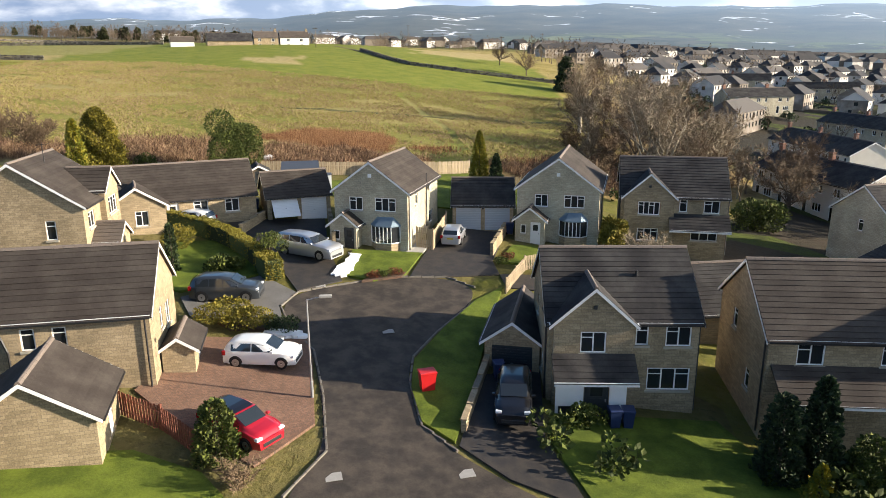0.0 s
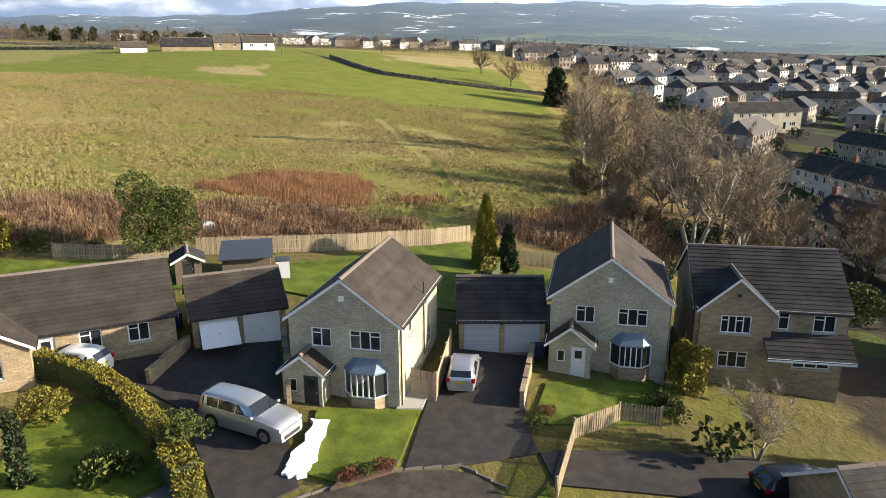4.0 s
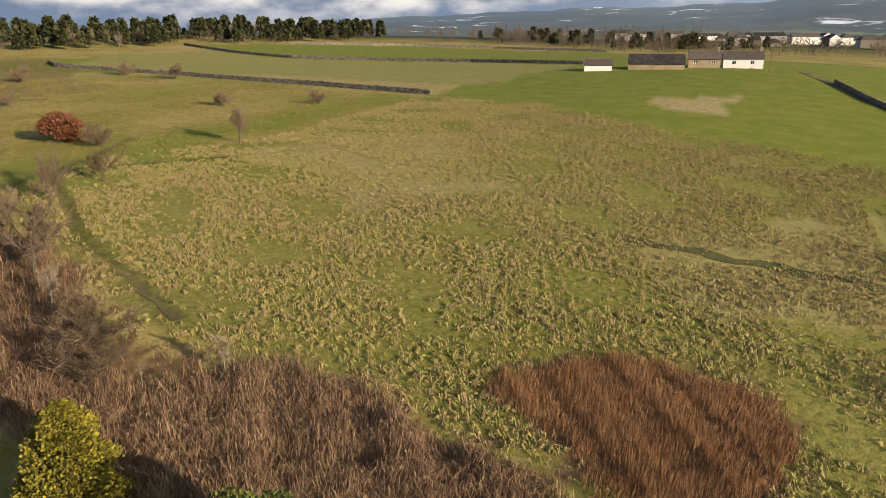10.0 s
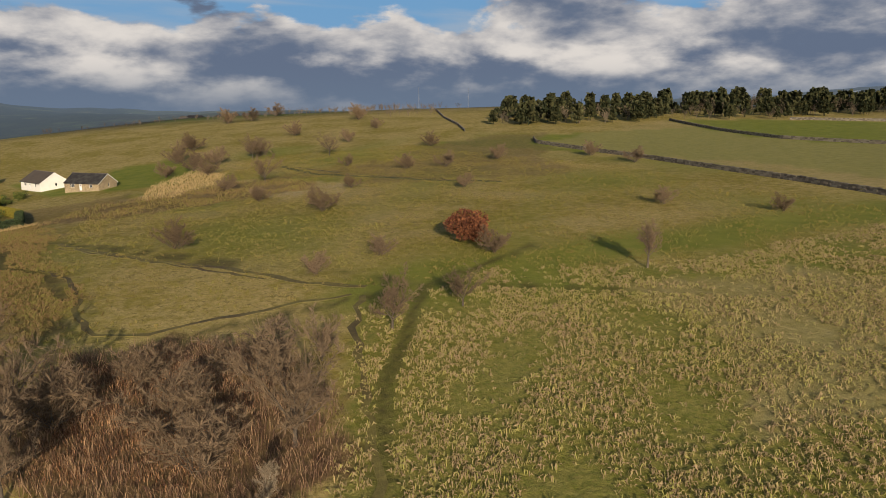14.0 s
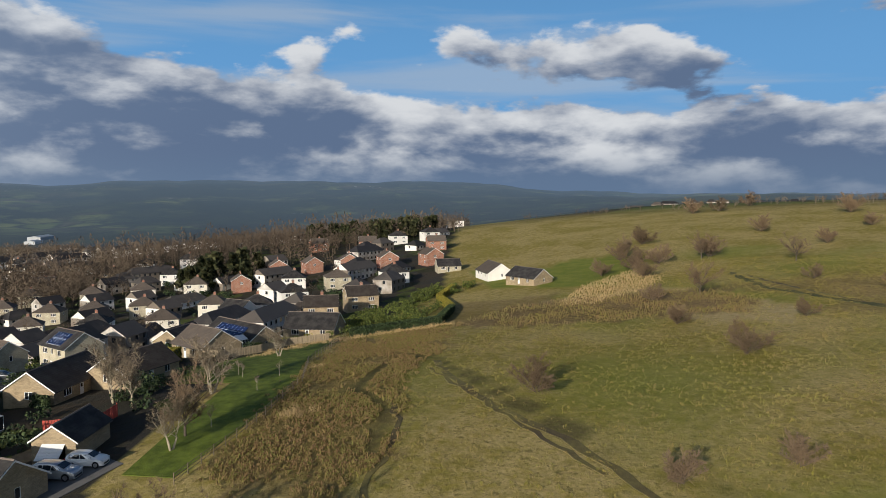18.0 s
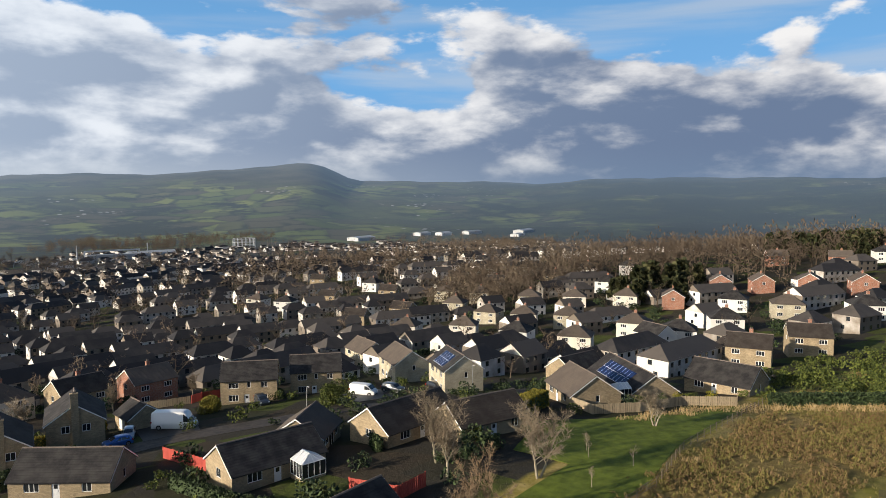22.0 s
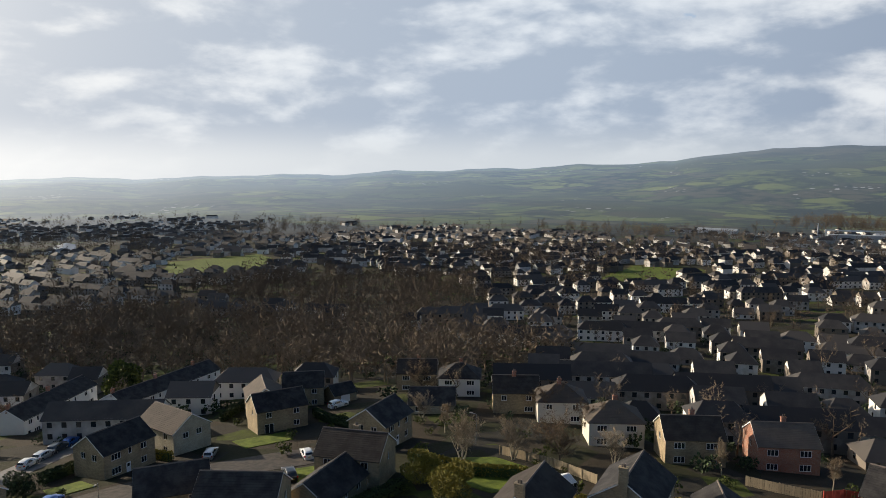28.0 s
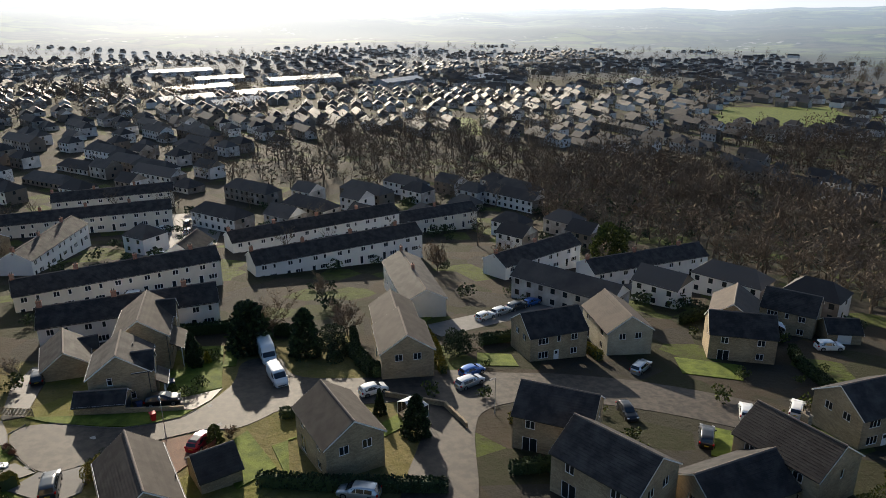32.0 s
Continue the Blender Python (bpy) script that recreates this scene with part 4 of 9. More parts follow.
def vehicle(name, m, shape, paint, label, category="car", plate=True, group="parked cars", dark_roof=None):
    L, width, roof, belt, ws, rear, wr = SHAPES[shape]
    car = thing(name, m, label, category, group)
    hw = width / 2
    sill = 0.2
    boxy = shape in ("van", "motorhome")

    def half(x, zr):
        """One side's outline from sill to the roof's middle."""
        low = min(belt, zr - 0.03) if zr < belt + 0.06 else belt
        end = max(0.0, min(1.0, (L / 2 - abs(x)) / 0.55))
        w = hw * (0.80 + 0.20 * math.sqrt(end))
        top = w * (0.90 if zr <= belt + 0.08 else (0.92 if boxy else 0.76))
        return [(w * 0.92, sill), (w * 0.985, sill + 0.14), (w, sill + (low - sill) * 0.6), (w * 0.985, low - 0.06), (w * 0.955, low), (top, zr - 0.075), (top * 0.94, zr - 0.02), (top * 0.6, zr), (0.0, zr + 0.012)]

    def section(x, zr):
        r = half(x, zr)
        return [(-y, z) for y, z in r] + r[-2::-1]

    xs = [p[0] for p in roof]
    zs = [p[1] for p in roof]
    key = ("car", shape, paint.name)
    if key not in CACHE:
        body = Mesh()
        rings_ = []
        n = 34
        stops = [-L / 2 + L * (0.5 - 0.5 * math.cos(math.pi * (0.04 + 0.92 * k / n))) for k in range(n + 1)]
        for x in stops:
            k = len(body.v)
            zr = float(np.mean(np.interp([x - 0.09, x - 0.03, x + 0.03, x + 0.09], xs, zs)))
            body.v += [(x, y, z) for y, z in section(x, zr)]
            rings_.append(k)
        m = 17
        for a, b in zip(rings_, rings_[1:]):
            for i in range(m - 1):
                body.f.append((a + i, a + i + 1, b + i + 1, b + i))
        body.f += [tuple(rings_[0] + i for i in range(m)), tuple(rings_[-1] + m - 1 - i for i in range(m))]
        side = Mesh()
        fr = ws[0] - 0.05
        bk = rear[1] + 0.18 if shape != "van" else 0.6
        if shape == "motorhome":
            bk = 1.7
        n = {"hatch": 2, "suv": 3, "estate": 3, "pickup": 3}.get(shape, 1)
        for k in range(n):
            xa, xb = bk + (fr + 0.45 - bk) * k / n + 0.03, bk + (fr + 0.45 - bk) * (k + 1) / n - 0.03
            pts = []
            for x, f in ((xa, 0.06), ((xa + xb) / 2, 0.06), (xb, 0.06), (xb, 0.9), ((xa + xb) / 2, 0.9), (xa, 0.9)):
                zr = float(np.interp(x, xs, zs)) - 0.05
                if zr < belt + 0.1:
                    zr = belt + 0.1
                sec = half(x, zr + 0.05)
                (ya, za), (yb, zb) = sec[4], sec[5]
                pts.append((x, ya + (yb - ya) * f + 0.012, za + (zb - za) * f))
            side.poly(pts)
        wsm, rw = Mesh(), Mesh()
        for s, (x0, x1), out in ((wsm, ws, 0.03), (rw, rear, -0.03)):
            za, zb = float(np.interp(x0, xs, zs)), float(np.interp(x1, xs, zs))
            wa, wb = half(x0, za)[6][0] * 0.97, half(x1, zb)[6][0] * 0.97
            ab = sorted(((za, x0, wa), (zb, x1, wb)))
            lo, hi = ab
            pts = [(lo[1] + out, -lo[2], lo[0] + 0.03), (lo[1] + out, lo[2], lo[0] + 0.03), (hi[1] + out, hi[2], hi[0] - 0.005), (hi[1] + out, -hi[2], hi[0] - 0.005)]
            if out < 0:
                pts.reverse()
            s.poly([(p[0], p[1], p[2] + 0.008) for p in pts])
        mirror = Mesh().box(-0.08, 0.06, 0, 0.16, -0.06, 0.07, 0.02)
        tyre, rim = Mesh(), Mesh()
        for r0, r1, s in ((wr, wr * 0.66, tyre), (wr * 0.64, 0.05, rim)):
            for i in range(16):
                a, b = 2 * math.pi * i / 16, 2 * math.pi * (i + 1) / 16
                ca, sa, cb, sb = math.cos(a), math.sin(a), math.cos(b), math.sin(b)
                y = 0.125 if s is tyre else 0.12
                s.quad((r0 * ca, y, r0 * sa), (r1 * ca, y, r1 * sa), (r1 * cb, y, r1 * sb), (r0 * cb, y, r0 * sb))
                s.quad((r0 * ca, -y, r0 * sa), (r0 * cb, -y, r0 * sb), (r1 * cb, -y, r1 * sb), (r1 * ca, -y, r1 * sa))
                if s is tyre:
                    s.quad((r0 * ca, -y, r0 * sa), (r0 * ca, y, r0 * sa), (r0 * cb, y, r0 * sb), (r0 * cb, -y, r0 * sb))
        arch = Mesh()
        for i in range(12):
            a, b = math.pi * i / 12, math.pi * (i + 1) / 12
            r = wr + 0.05
            arch.poly([(0, 0, 0), (r * math.cos(a), 0, r * math.sin(a)), (r * math.cos(b), 0, r * math.sin(b))])
        hl = Mesh().box(L / 2 - 0.42, L / 2 - 0.06, 0, 0.3, -0.07, 0.07, 0.02)
        tl = Mesh().box(-L / 2 + 0.015, -L / 2 + 0.2, 0, 0.2, -0.12, 0.14, 0.02)
        bump = Mesh().box(L / 2 - 0.1, L / 2 + 0.01, -hw * 0.6, hw * 0.6, 0.28, 0.46, 0.02)
        pl = Mesh().box(-L / 2 - 0.012, -L / 2 + 0.03, -0.26, 0.26, 0.62, 0.73)
        CACHE[key] = [s.data(nm, mt) for s, nm, mt in ((body, "body", paint), (side, "side_window", CAR_GLASS), (wsm, "windscreen", CAR_GLASS), (rw, "rear_window", CAR_GLASS), (mirror, "mirror", paint), (tyre, "tyre", TYRE), (rim, "rim", RIM), (arch, "wheel_arch", TYRE), (hl, "headlight", LAMP_CLEAR), (tl, "tail_light", LAMP_RED), (bump, "grille", BLACK_PVC), (pl, "rear_plate", PLATE_Y))]
        for f in CACHE[key][0].polygons:
            f.use_smooth = len(f.vertices) < 6
    body, side, wsm, rw, mirror, tyre, rim, arch, hl, tl, bump, pl = CACHE[key]
    b = part("body", body, paint, car)
    part("windscreen", wsm, CAR_GLASS, car)
    part("rear_window", rw, CAR_GLASS, car)
    flip = Matrix.Diagonal((1, -1, 1, 1))
    for s in (1, -1):
        sw = part("side_glazing", side, CAR_GLASS, car)
        h = part("headlight", hl, LAMP_CLEAR, car)
        t = part("tail_light", tl, LAMP_RED, car)
        mi = part("mirror", mirror, paint, car)
        sw.matrix_basis = Matrix.Identity(4) if s > 0 else flip
        zh = float(np.interp(L / 2 - 0.25, xs, zs)) - 0.14
        h.matrix_basis = pose(0, s * hw * 0.58 - (0.0 if s > 0 else 0.3), zh)
        t.matrix_basis = pose(0, s * hw * 0.72 - (0.0 if s > 0 else 0.2), belt - 0.12)
        mi.matrix_basis = pose(ws[0] + 0.42, s * hw * 0.98 - (0 if s > 0 else 0.16), belt + 0.06)
        for x in (-L * 0.31, L * 0.315):
            w = part("wheel", tyre, TYRE, car)
            w.matrix_basis = pose(x, s * (hw - 0.1), wr)
            part("rim", rim, RIM, w)
            ar = part("wheel_arch", arch, TYRE, car)
            ar.matrix_basis = pose(x, s * (hw + 0.004), wr) @ (Matrix.Identity(4) if s < 0 else pose(0, 0, 0, 0, 0, 180))
    part("grille", bump, BLACK_PVC, car)
    if plate:
        part("rear_plate", pl, PLATE_Y, car)
    if dark_roof:
        s = Mesh()
        x0, x1 = rear[1] + 0.12, ws[0] - 0.05
        for k in range(6):
            xa, xb = x0 + (x1 - x0) * k / 6, x0 + (x1 - x0) * (k + 1) / 6
            za, zb = float(np.interp(xa, xs, zs)) + 0.026, float(np.interp(xb, xs, zs)) + 0.026
            s.quad((xa, -hw * 0.62, za), (xb, -hw * 0.62, zb), (xb, hw * 0.62, zb), (xa, hw * 0.62, za))
        part("roof_panel", s, dark_roof, car)
    return car


def paint(name, colour, metal=0.2):
    return mat(name, colour, 0.28, metal=metal, vary=0.02, big=0.03, spec=0.5, coat=0.6)


P_WHITE, P_SILVER, P_GREY, P_BLACK = paint("white_paint", (0.75, 0.75, 0.74), 0), paint("silver_paint", (0.5, 0.51, 0.53), 0.6), paint("dark_grey_paint", (0.05, 0.058, 0.068), 0.4), paint("black_paint", (0.012, 0.012, 0.014))
P_RED, P_BLUE = paint("red_paint", (0.42, 0.015, 0.03)), paint("blue_paint", (0.03, 0.13, 0.42), 0.3)


# ---- plants ----
RNG = np.random.default_rng(7)


def bare_tree_data(seed, tall=9.0, reach=3.5, start=0.25, thick=0.16, limbs=9, twigs=1500, wide=0.022, multi=1, droop=0.0, sides=True, solid=3):
    """Trunk with forking limbs, and apart from it the brush of fine twigs that they carry."""
    r = np.random.default_rng(seed)
    wood, brush = Mesh(), Mesh()
    ends = []

    def limb(p, d, length, rad, lev):
        n = 3
        for s in range(n):
            q = Vector((r.normal(), r.normal(), r.normal() * 0.5 + 0.35 - droop)) * 0.2
            d = (d + q).normalized()
            e = p + d * length / n
            if lev <= solid:
                wood.tube(p, e, rad, rad * 0.78, 3 if solid < 3 else 5 if lev == 0 else (4 if lev == 1 else 3))
            p, rad = e, rad * 0.78
            if lev:
                ends.append((p, d, length))
            if lev < 3 and (lev or s):
                for k in range(2 if lev == 0 else 1):
                    a = r.uniform(0, 6.28)
                    out = Vector((math.cos(a), math.sin(a), 0.3 - droop))
                    limb(p, (d * 0.55 + out * 0.75).normalized(), length * r.uniform(0.42, 0.62), rad * 0.6, lev + 1)
        ends.append((p, d, length))

    for k in range(multi):
        a = 6.28 * k / multi + 0.4
        off = 0.15 * (multi > 1)
        root = Vector((off * math.cos(a), off * math.sin(a), -0.3))
        d = Vector((0.35 * (multi > 1) * math.cos(a) + 0.03, 0.35 * (multi > 1) * math.sin(a), 1)).normalized()
        top = root + d * tall * start
        wood.tube(root, top, thick * 1.25, thick, 6)
        for m in range(max(2, limbs // multi)):
            b = 6.28 * m / max(2, limbs // multi) + r.normal() * 0.4
            up = r.uniform(0.5, 2.2)
            w = Vector((math.cos(b) * reach, math.sin(b) * reach, tall * (1 - start) * 0.5 * up)).normalized()
            ln = 0.62 * (reach if up < 1 else min(tall * (1 - start), reach * 1.7))
            limb(top + Vector((0, 0, tall * 0.06 * (m % 3))), w, ln, thick * 0.55, 1)
    count = len(ends)
    for k in range(twigs):
        p, d, ln = ends[int(r.integers(count))]
        q = Vector((r.normal(), r.normal(), r.normal() + 0.35 - 2 * droop)).normalized()
        e = p + (d * 0.65 + q * 0.9).normalized() * min(1.5, ln * 0.7) * r.uniform(0.5, 1.15)
        if sides:
            brush.blade(p, e, wide)
        else:
            brush.poly([p + q.orthogonal() * wide, p - q.orthogonal() * wide, e])
    return wood, brush


def leaves(n, pick, size, seed, up=0.3, thin=0.45):
    """n small bent leaf sprays at places that pick(r) gives as (point, outward)."""
    r = np.random.default_rng(seed)
    s = Mesh()
    for k in range(n):
        p, o = pick(r)
        p, o = Vector(p), Vector(o)
        d = (o + Vector((r.normal(), r.normal(), r.normal())) * 0.55 + Vector((0, 0, up))).normalized()
        u = d.orthogonal().normalized()
        u.rotate(Matrix.Rotation(r.uniform(0, 6.28), 3, d))
        L = size * r.uniform(0.6, 1.4)
        w = L * thin
        b = d.cross(u) * L * 0.12
        k0 = len(s.v)
        s.v += [tuple(p), tuple(p + d * L * 0.5 + u * w + b), tuple(p + d * L), tuple(p + d * L * 0.5 - u * w + b)]
        s.f.append((k0, k0 + 1, k0 + 2, k0 + 3))
    return s


def cone_pick(tall, rad, power=0.8, base=0.05):
    def pick(r):
        t = r.random() ** 1.4 * (1 - base) + base
        a = r.uniform(0, 6.28)
        lump = 0.82 + 0.18 * math.sin(a * 5 + t * 17) + r.normal() * 0.05
        q = rad * (1 - t) ** power * lump * math.sqrt(r.uniform(0.45, 1.0))
        return (q * math.cos(a), q * math.sin(a), t * tall), (math.cos(a), math.sin(a), 0.5)
    return pick


def blob_pick(rx, ry, rz, cz, lumps=6, seed=0):
    q = np.random.default_rng(seed + 99)
    cs = [(q.normal() * rx * 0.42, q.normal() * ry * 0.42, cz + q.normal() * rz * 0.38, q.uniform(0.45, 0.7)) for _ in range(lumps)]

    def pick(r):
        x, y, z, k = cs[int(r.integers(lumps))]
        d = Vector((r.normal(), r.normal(), r.normal())).normalized()
        f = r.uniform(0.75, 1.0)
        return (x + d.x * rx * k * f, y + d.y * ry * k * f, max(0.05, z + d.z * rz * k * f)), tuple(d)
    return pick


def box_pick(L, w, h):
    def pick(r):
        side = r.random()
        if side > 1 - min(0.4, w / (L + w)):
            e = 1 if r.random() < 0.5 else -1
            return (e * L / 2, r.uniform(-w / 2, w / 2), r.uniform(0, h)), (e, 0, 0.2)
        x = r.uniform(-L / 2, L / 2)
        wob = 0.06 * math.sin(x * 3.1) + 0.05 * math.sin(x * 7.7)
        if side < 0.45:
            return (x, r.uniform(-w / 2, w / 2), h + wob + r.normal() * 0.03), (0, 0, 1)
        s = 1 if side < 0.73 else -1
        return (x, s * (w / 2 + wob * 0.6), r.uniform(0, h)), (0, s, 0.2)
    return pick


TREES = {}
for kind, args, bark, twig in (
        ("spread", dict(seed=3, tall=8.5, reach=4.2, start=0.2, thick=0.17, limbs=10, twigs=4800, wide=0.02, sides=False), BARK, TWIG), ("upright", dict(seed=11, tall=12, reach=3.2, start=0.2, thick=0.19, limbs=10, twigs=4600, wide=0.019, sides=False), BARK_PALE, TWIG_MID),
        ("pale", dict(seed=5, tall=10, reach=3.6, start=0.22, thick=0.14, limbs=12, multi=3, twigs=4400, wide=0.019, sides=False), BARK_PALE, TWIG_PALE), ("shrub", dict(seed=8, tall=3.6, reach=2.7, start=0.06, thick=0.06, limbs=12, multi=4, twigs=3600, wide=0.022, sides=False), BARK, TWIG),
        ("birch", dict(seed=21, tall=11, reach=2.6, start=0.22, thick=0.12, limbs=9, droop=0.08, twigs=4400, wide=0.018, sides=False), BARK_PALE, TWIG_MID), ("sapling", dict(seed=14, tall=4.6, reach=0.9, start=0.3, thick=0.05, limbs=5, twigs=320, wide=0.012), BARK_PALE, TWIG_PALE)):
    wood_, twigs_ = bare_tree_data(**args)
    TREES[kind] = (wood_.data("trunk", bark, True), twigs_.data("crown", twig))

lone = [d.copy() for d in TREES["upright"]]
lone[0].materials[0], lone[1].materials[0] = BARK, TWIG
TREES["lone"] = tuple(lone)


def bare_tree(kind, x, y, size=1.0, turn=0.0, label="bare winter tree with fine brown twigs on rough grass", group="bare trees", name="bare_tree", category="tree"):
    t = thing(name, stand(x, y, turn) @ Matrix.Diagonal((size, size, size, 1)), label, category, group)
    part("trunk", TREES[kind][0], BARK, t)
    part("crown", TREES[kind][1], TWIG, t)
    return t


def conifer(x, y, tall, rad, material, n, seed, label, name="conifer", size=0.34, power=0.8, base=0.03):
    if size < 0.55:
        size, n = size * 0.66, int(n * 1.9)
    t = thing(name, stand(x, y), label, "tree", "evergreens")
    part("trunk", Mesh().tube((0, 0, -0.3), (0, 0, tall * 0.9), 0.14, 0.03, 7), BARK, t)
    part("crown", leaves(n, cone_pick(tall, rad, power, base), size, seed, 0.35), material, t)
    return t


def evergreen(x, y, rx, ry, rz, cz, material, n, seed, label, name="evergreen_bush", size=0.28, trunk=True):
    if 0.13 < size < 0.5 and n < 9000:
        size, n = size * 0.62, int(n * 2.2)
    t = thing(name, stand(x, y), label, "bush", "evergreens")
    core = Mesh()
    if trunk:
        core.tube((0, 0, -0.3), (0, 0, cz), 0.12, 0.06, 6)
        for k in range(7):
            a = 0.9 * k
            core.tube((0, 0, cz * 0.5), (rx * 0.5 * math.cos(a), ry * 0.5 * math.sin(a), cz + rz * 0.25 * math.sin(k * 2.1)), 0.05, 0.015, 4)
        part("trunk", core, BARK, t)
    part("crown", leaves(n, blob_pick(rx, ry, rz, cz, 9, seed), size, seed), material, t)
    return t


def hedge(line, w, h, material, label, seed, dens=260, name="clipped_hedge", size=0.16):
    """A clipped hedge along a line, a run of leaf faces over a solid core in dark conifer green."""
    mid = line[len(line) // 2]
    t = thing(name, pose(mid[0], mid[1], h_at(*mid)), label, "hedge", "hedges")
    core, out = Mesh(), Mesh()
    for k, (a, b) in enumerate(zip(line, line[1:])):
        L = math.hypot(b[0] - a[0], b[1] - a[1])
        yaw = math.atan2(b[1] - a[1], b[0] - a[0])
        c = ((a[0] + b[0]) / 2, (a[1] + b[1]) / 2)
        m = Matrix.Translation((c[0] - mid[0], c[1] - mid[1], h_at(*c) - h_at(*mid))) @ Matrix.Rotation(yaw, 4, "Z")
        sl = (h_at(*b) - h_at(*a)) / max(L, 0.1)
        m = m @ Matrix(((1, 0, 0, 0), (0, 1, 0, 0), (sl, 0, 1, 0), (0, 0, 0, 1)))
        piece = leaves(int(dens * L * (w + 2 * h) / 3), box_pick(L + 0.2, w, h), size, seed + k, 0.1).moved(m)
        o = len(out.v)
        out.v += piece.v
        out.f += [tuple(i + o for i in f) for f in piece.f]
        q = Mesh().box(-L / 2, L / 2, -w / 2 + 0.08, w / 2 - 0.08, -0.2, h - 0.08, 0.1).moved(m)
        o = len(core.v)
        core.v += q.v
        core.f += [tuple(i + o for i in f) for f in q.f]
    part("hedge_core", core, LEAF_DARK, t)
    part("foliage", out, material, t)
    return t


def stems(name, poly, n, tall, width, material, label, seed, lean=0.35, category="plants", arch=False, patchy=None):
    """A patch of many standing stems; arch bends them over."""
    r = np.random.default_rng(seed)
    xs, ys = [p[0] for p in poly], [p[1] for p in poly]
    x, y = r.uniform(min(xs), max(xs), n * 3), r.uniform(min(ys), max(ys), n * 3)
    x, y = x + 0.5 * np.sin(y * 1.7), y + 0.5 * np.sin(x * 1.3)
    keep = inside(poly, x + 0.9 * np.sin(y * 0.8) + r.normal(0, 0.5, n * 3), y + 0.9 * np.sin(x * 0.7) + r.normal(0, 0.5, n * 3))
    if patchy:
        keep &= np.sin(x * 0.31 + 1.7 * np.sin(y * 0.23)) + np.sin(y * 0.37 + 1.4 * np.sin(x * 0.19)) + r.normal(0, 0.5, n * 3) > patchy
    x, y = x[keep][:n], y[keep][:n]
    z = height(x, y)
    k = len(x)
    clump = 0.75 + 0.35 * np.sin(x * 0.9 + 1) * np.sin(y * 1.1) + 0.2 * np.sin(x * 2.3) * np.sin(y * 2.9)
    t = tall * r.uniform(0.5, 1.15, k) * clump
    ax, ay = r.normal(0, lean, k) * t + 0.12 * t, r.normal(0, lean, k) * t
    turn = r.uniform(0, 2 * np.pi, k)
    wx, wy = np.cos(turn) * width, np.sin(turn) * width
    base_a, base_b = np.stack([x + wx, y + wy, z - 0.05], 1), np.stack([x - wx, y - wy, z - 0.05], 1)
    if arch:
        m1 = np.stack([x + ax * 0.5 + wx * 0.7, y + ay * 0.5 + wy * 0.7, z + t], 1)
        m2 = np.stack([x + ax * 0.5 - wx * 0.7, y + ay * 0.5 - wy * 0.7, z + t], 1)
        tip = np.stack([x + ax * 1.5, y + ay * 1.5, z + t * 0.55], 1)
        v = np.stack([base_a, base_b, m2, m1, tip], 1).reshape(-1, 3)
        o = np.arange(k) * 5
        f = [q for a in o.tolist() for q in ((a, a + 1, a + 2, a + 3), (a + 3, a + 2, a + 4))]
    else:
        tip = np.stack([x + ax, y + ay, z + t], 1)
        v = np.stack([base_a, base_b, tip], 1).reshape(-1, 3)
        o = np.arange(k) * 3
        f = [(a, a + 1, a + 2) for a in o.tolist()]
    me = bpy.data.meshes.new(name)
    me.from_pydata(v.tolist(), [], f)
    me.materials.append(material)
    return tagged(new(name, me), label, category, kind="stuff")


# ---- ground and distance ----
ESTATE = [(-60, 60), (-30, 74), (3, 83), (14, 80), (30, 76), (44, 92), (52, 130), (58, 170), (64, 215), (68, 260), (60, 330), (46, 420), (70, 540), (160, 700), (420, 900), (2200, 1000), (2200, -2300), (-1500, -2300), (-1100, -640), (-560, -110), (-420, -60), (-262, 0), (-170, 14), (-135, 22), (-108, 32), (-92, 38), (-80, 52)]
FIELD = [(-112, 196), (-98, 135), (-104, 112), (-92, 92), (-74, 89), (-54, 86), (-30, 90), (-4, 84), (14, 90), (26, 104), (30, 122), (36, 150), (40, 178), (36, 192), (0, 184), (-46, 186), (-80, 199)]
FAR_FIELD = [(-112, 197), (-80, 197), (-46, 184), (0, 180), (30, 188), (30, 260), (0, 330), (-60, 330), (-130, 300)]
DRY = [[(-227, 48), (-239, 67), (-243, 78), (-209, 101), (-188, 106), (-187, 91), (-207, 80), (-205, 57)], [(-60, 213), (-59, 222), (-47, 227), (-41, 208), (-50, 203)], [(-16, 310), (28, 360), (26, 286), (-12, 274)], [(-114, 201), (-154, 204), (-206, 197), (-275, 186), (-334, 278), (-275, 268), (-240, 266), (-160, 285), (-110, 280)], [(-90, 128), (-60, 120), (-52, 140), (-75, 160), (-96, 150)], [(-20, 118), (6, 122), (10, 150), (-12, 160), (-30, 140)]]
BROWN = [[(-216, 20), (-234, 26), (-236, 48), (-207, 58), (-196, 46), (-190, 34)], [(-208, 104), (-234, 124), (-303, 154), (-312, 200), (-196, 162), (-195, 130)]]
GREENS = [[(-95, 39), (-115, 32), (-124, 28.5), (-140, 14), (-160, 19), (-170, 17.5), (-140, 30), (-111, 41), (-97, 45)],
          [(-300, 150), (-190, 215), (-110, 220), (-100, 300), (-300, 330)], [(-300, -5), (-255, 20), (-250, 60), (-290, 55)], [(335, -325), (410, -404), (384, -492), (324, -450), (285, -390)], [(34, -450), (26, -548), (-32, -535), (-6, -436)], [(325, -458), (330, -540), (306, -512)], [(402, -146), (398, -166), (314, -142), (322, -130)]]
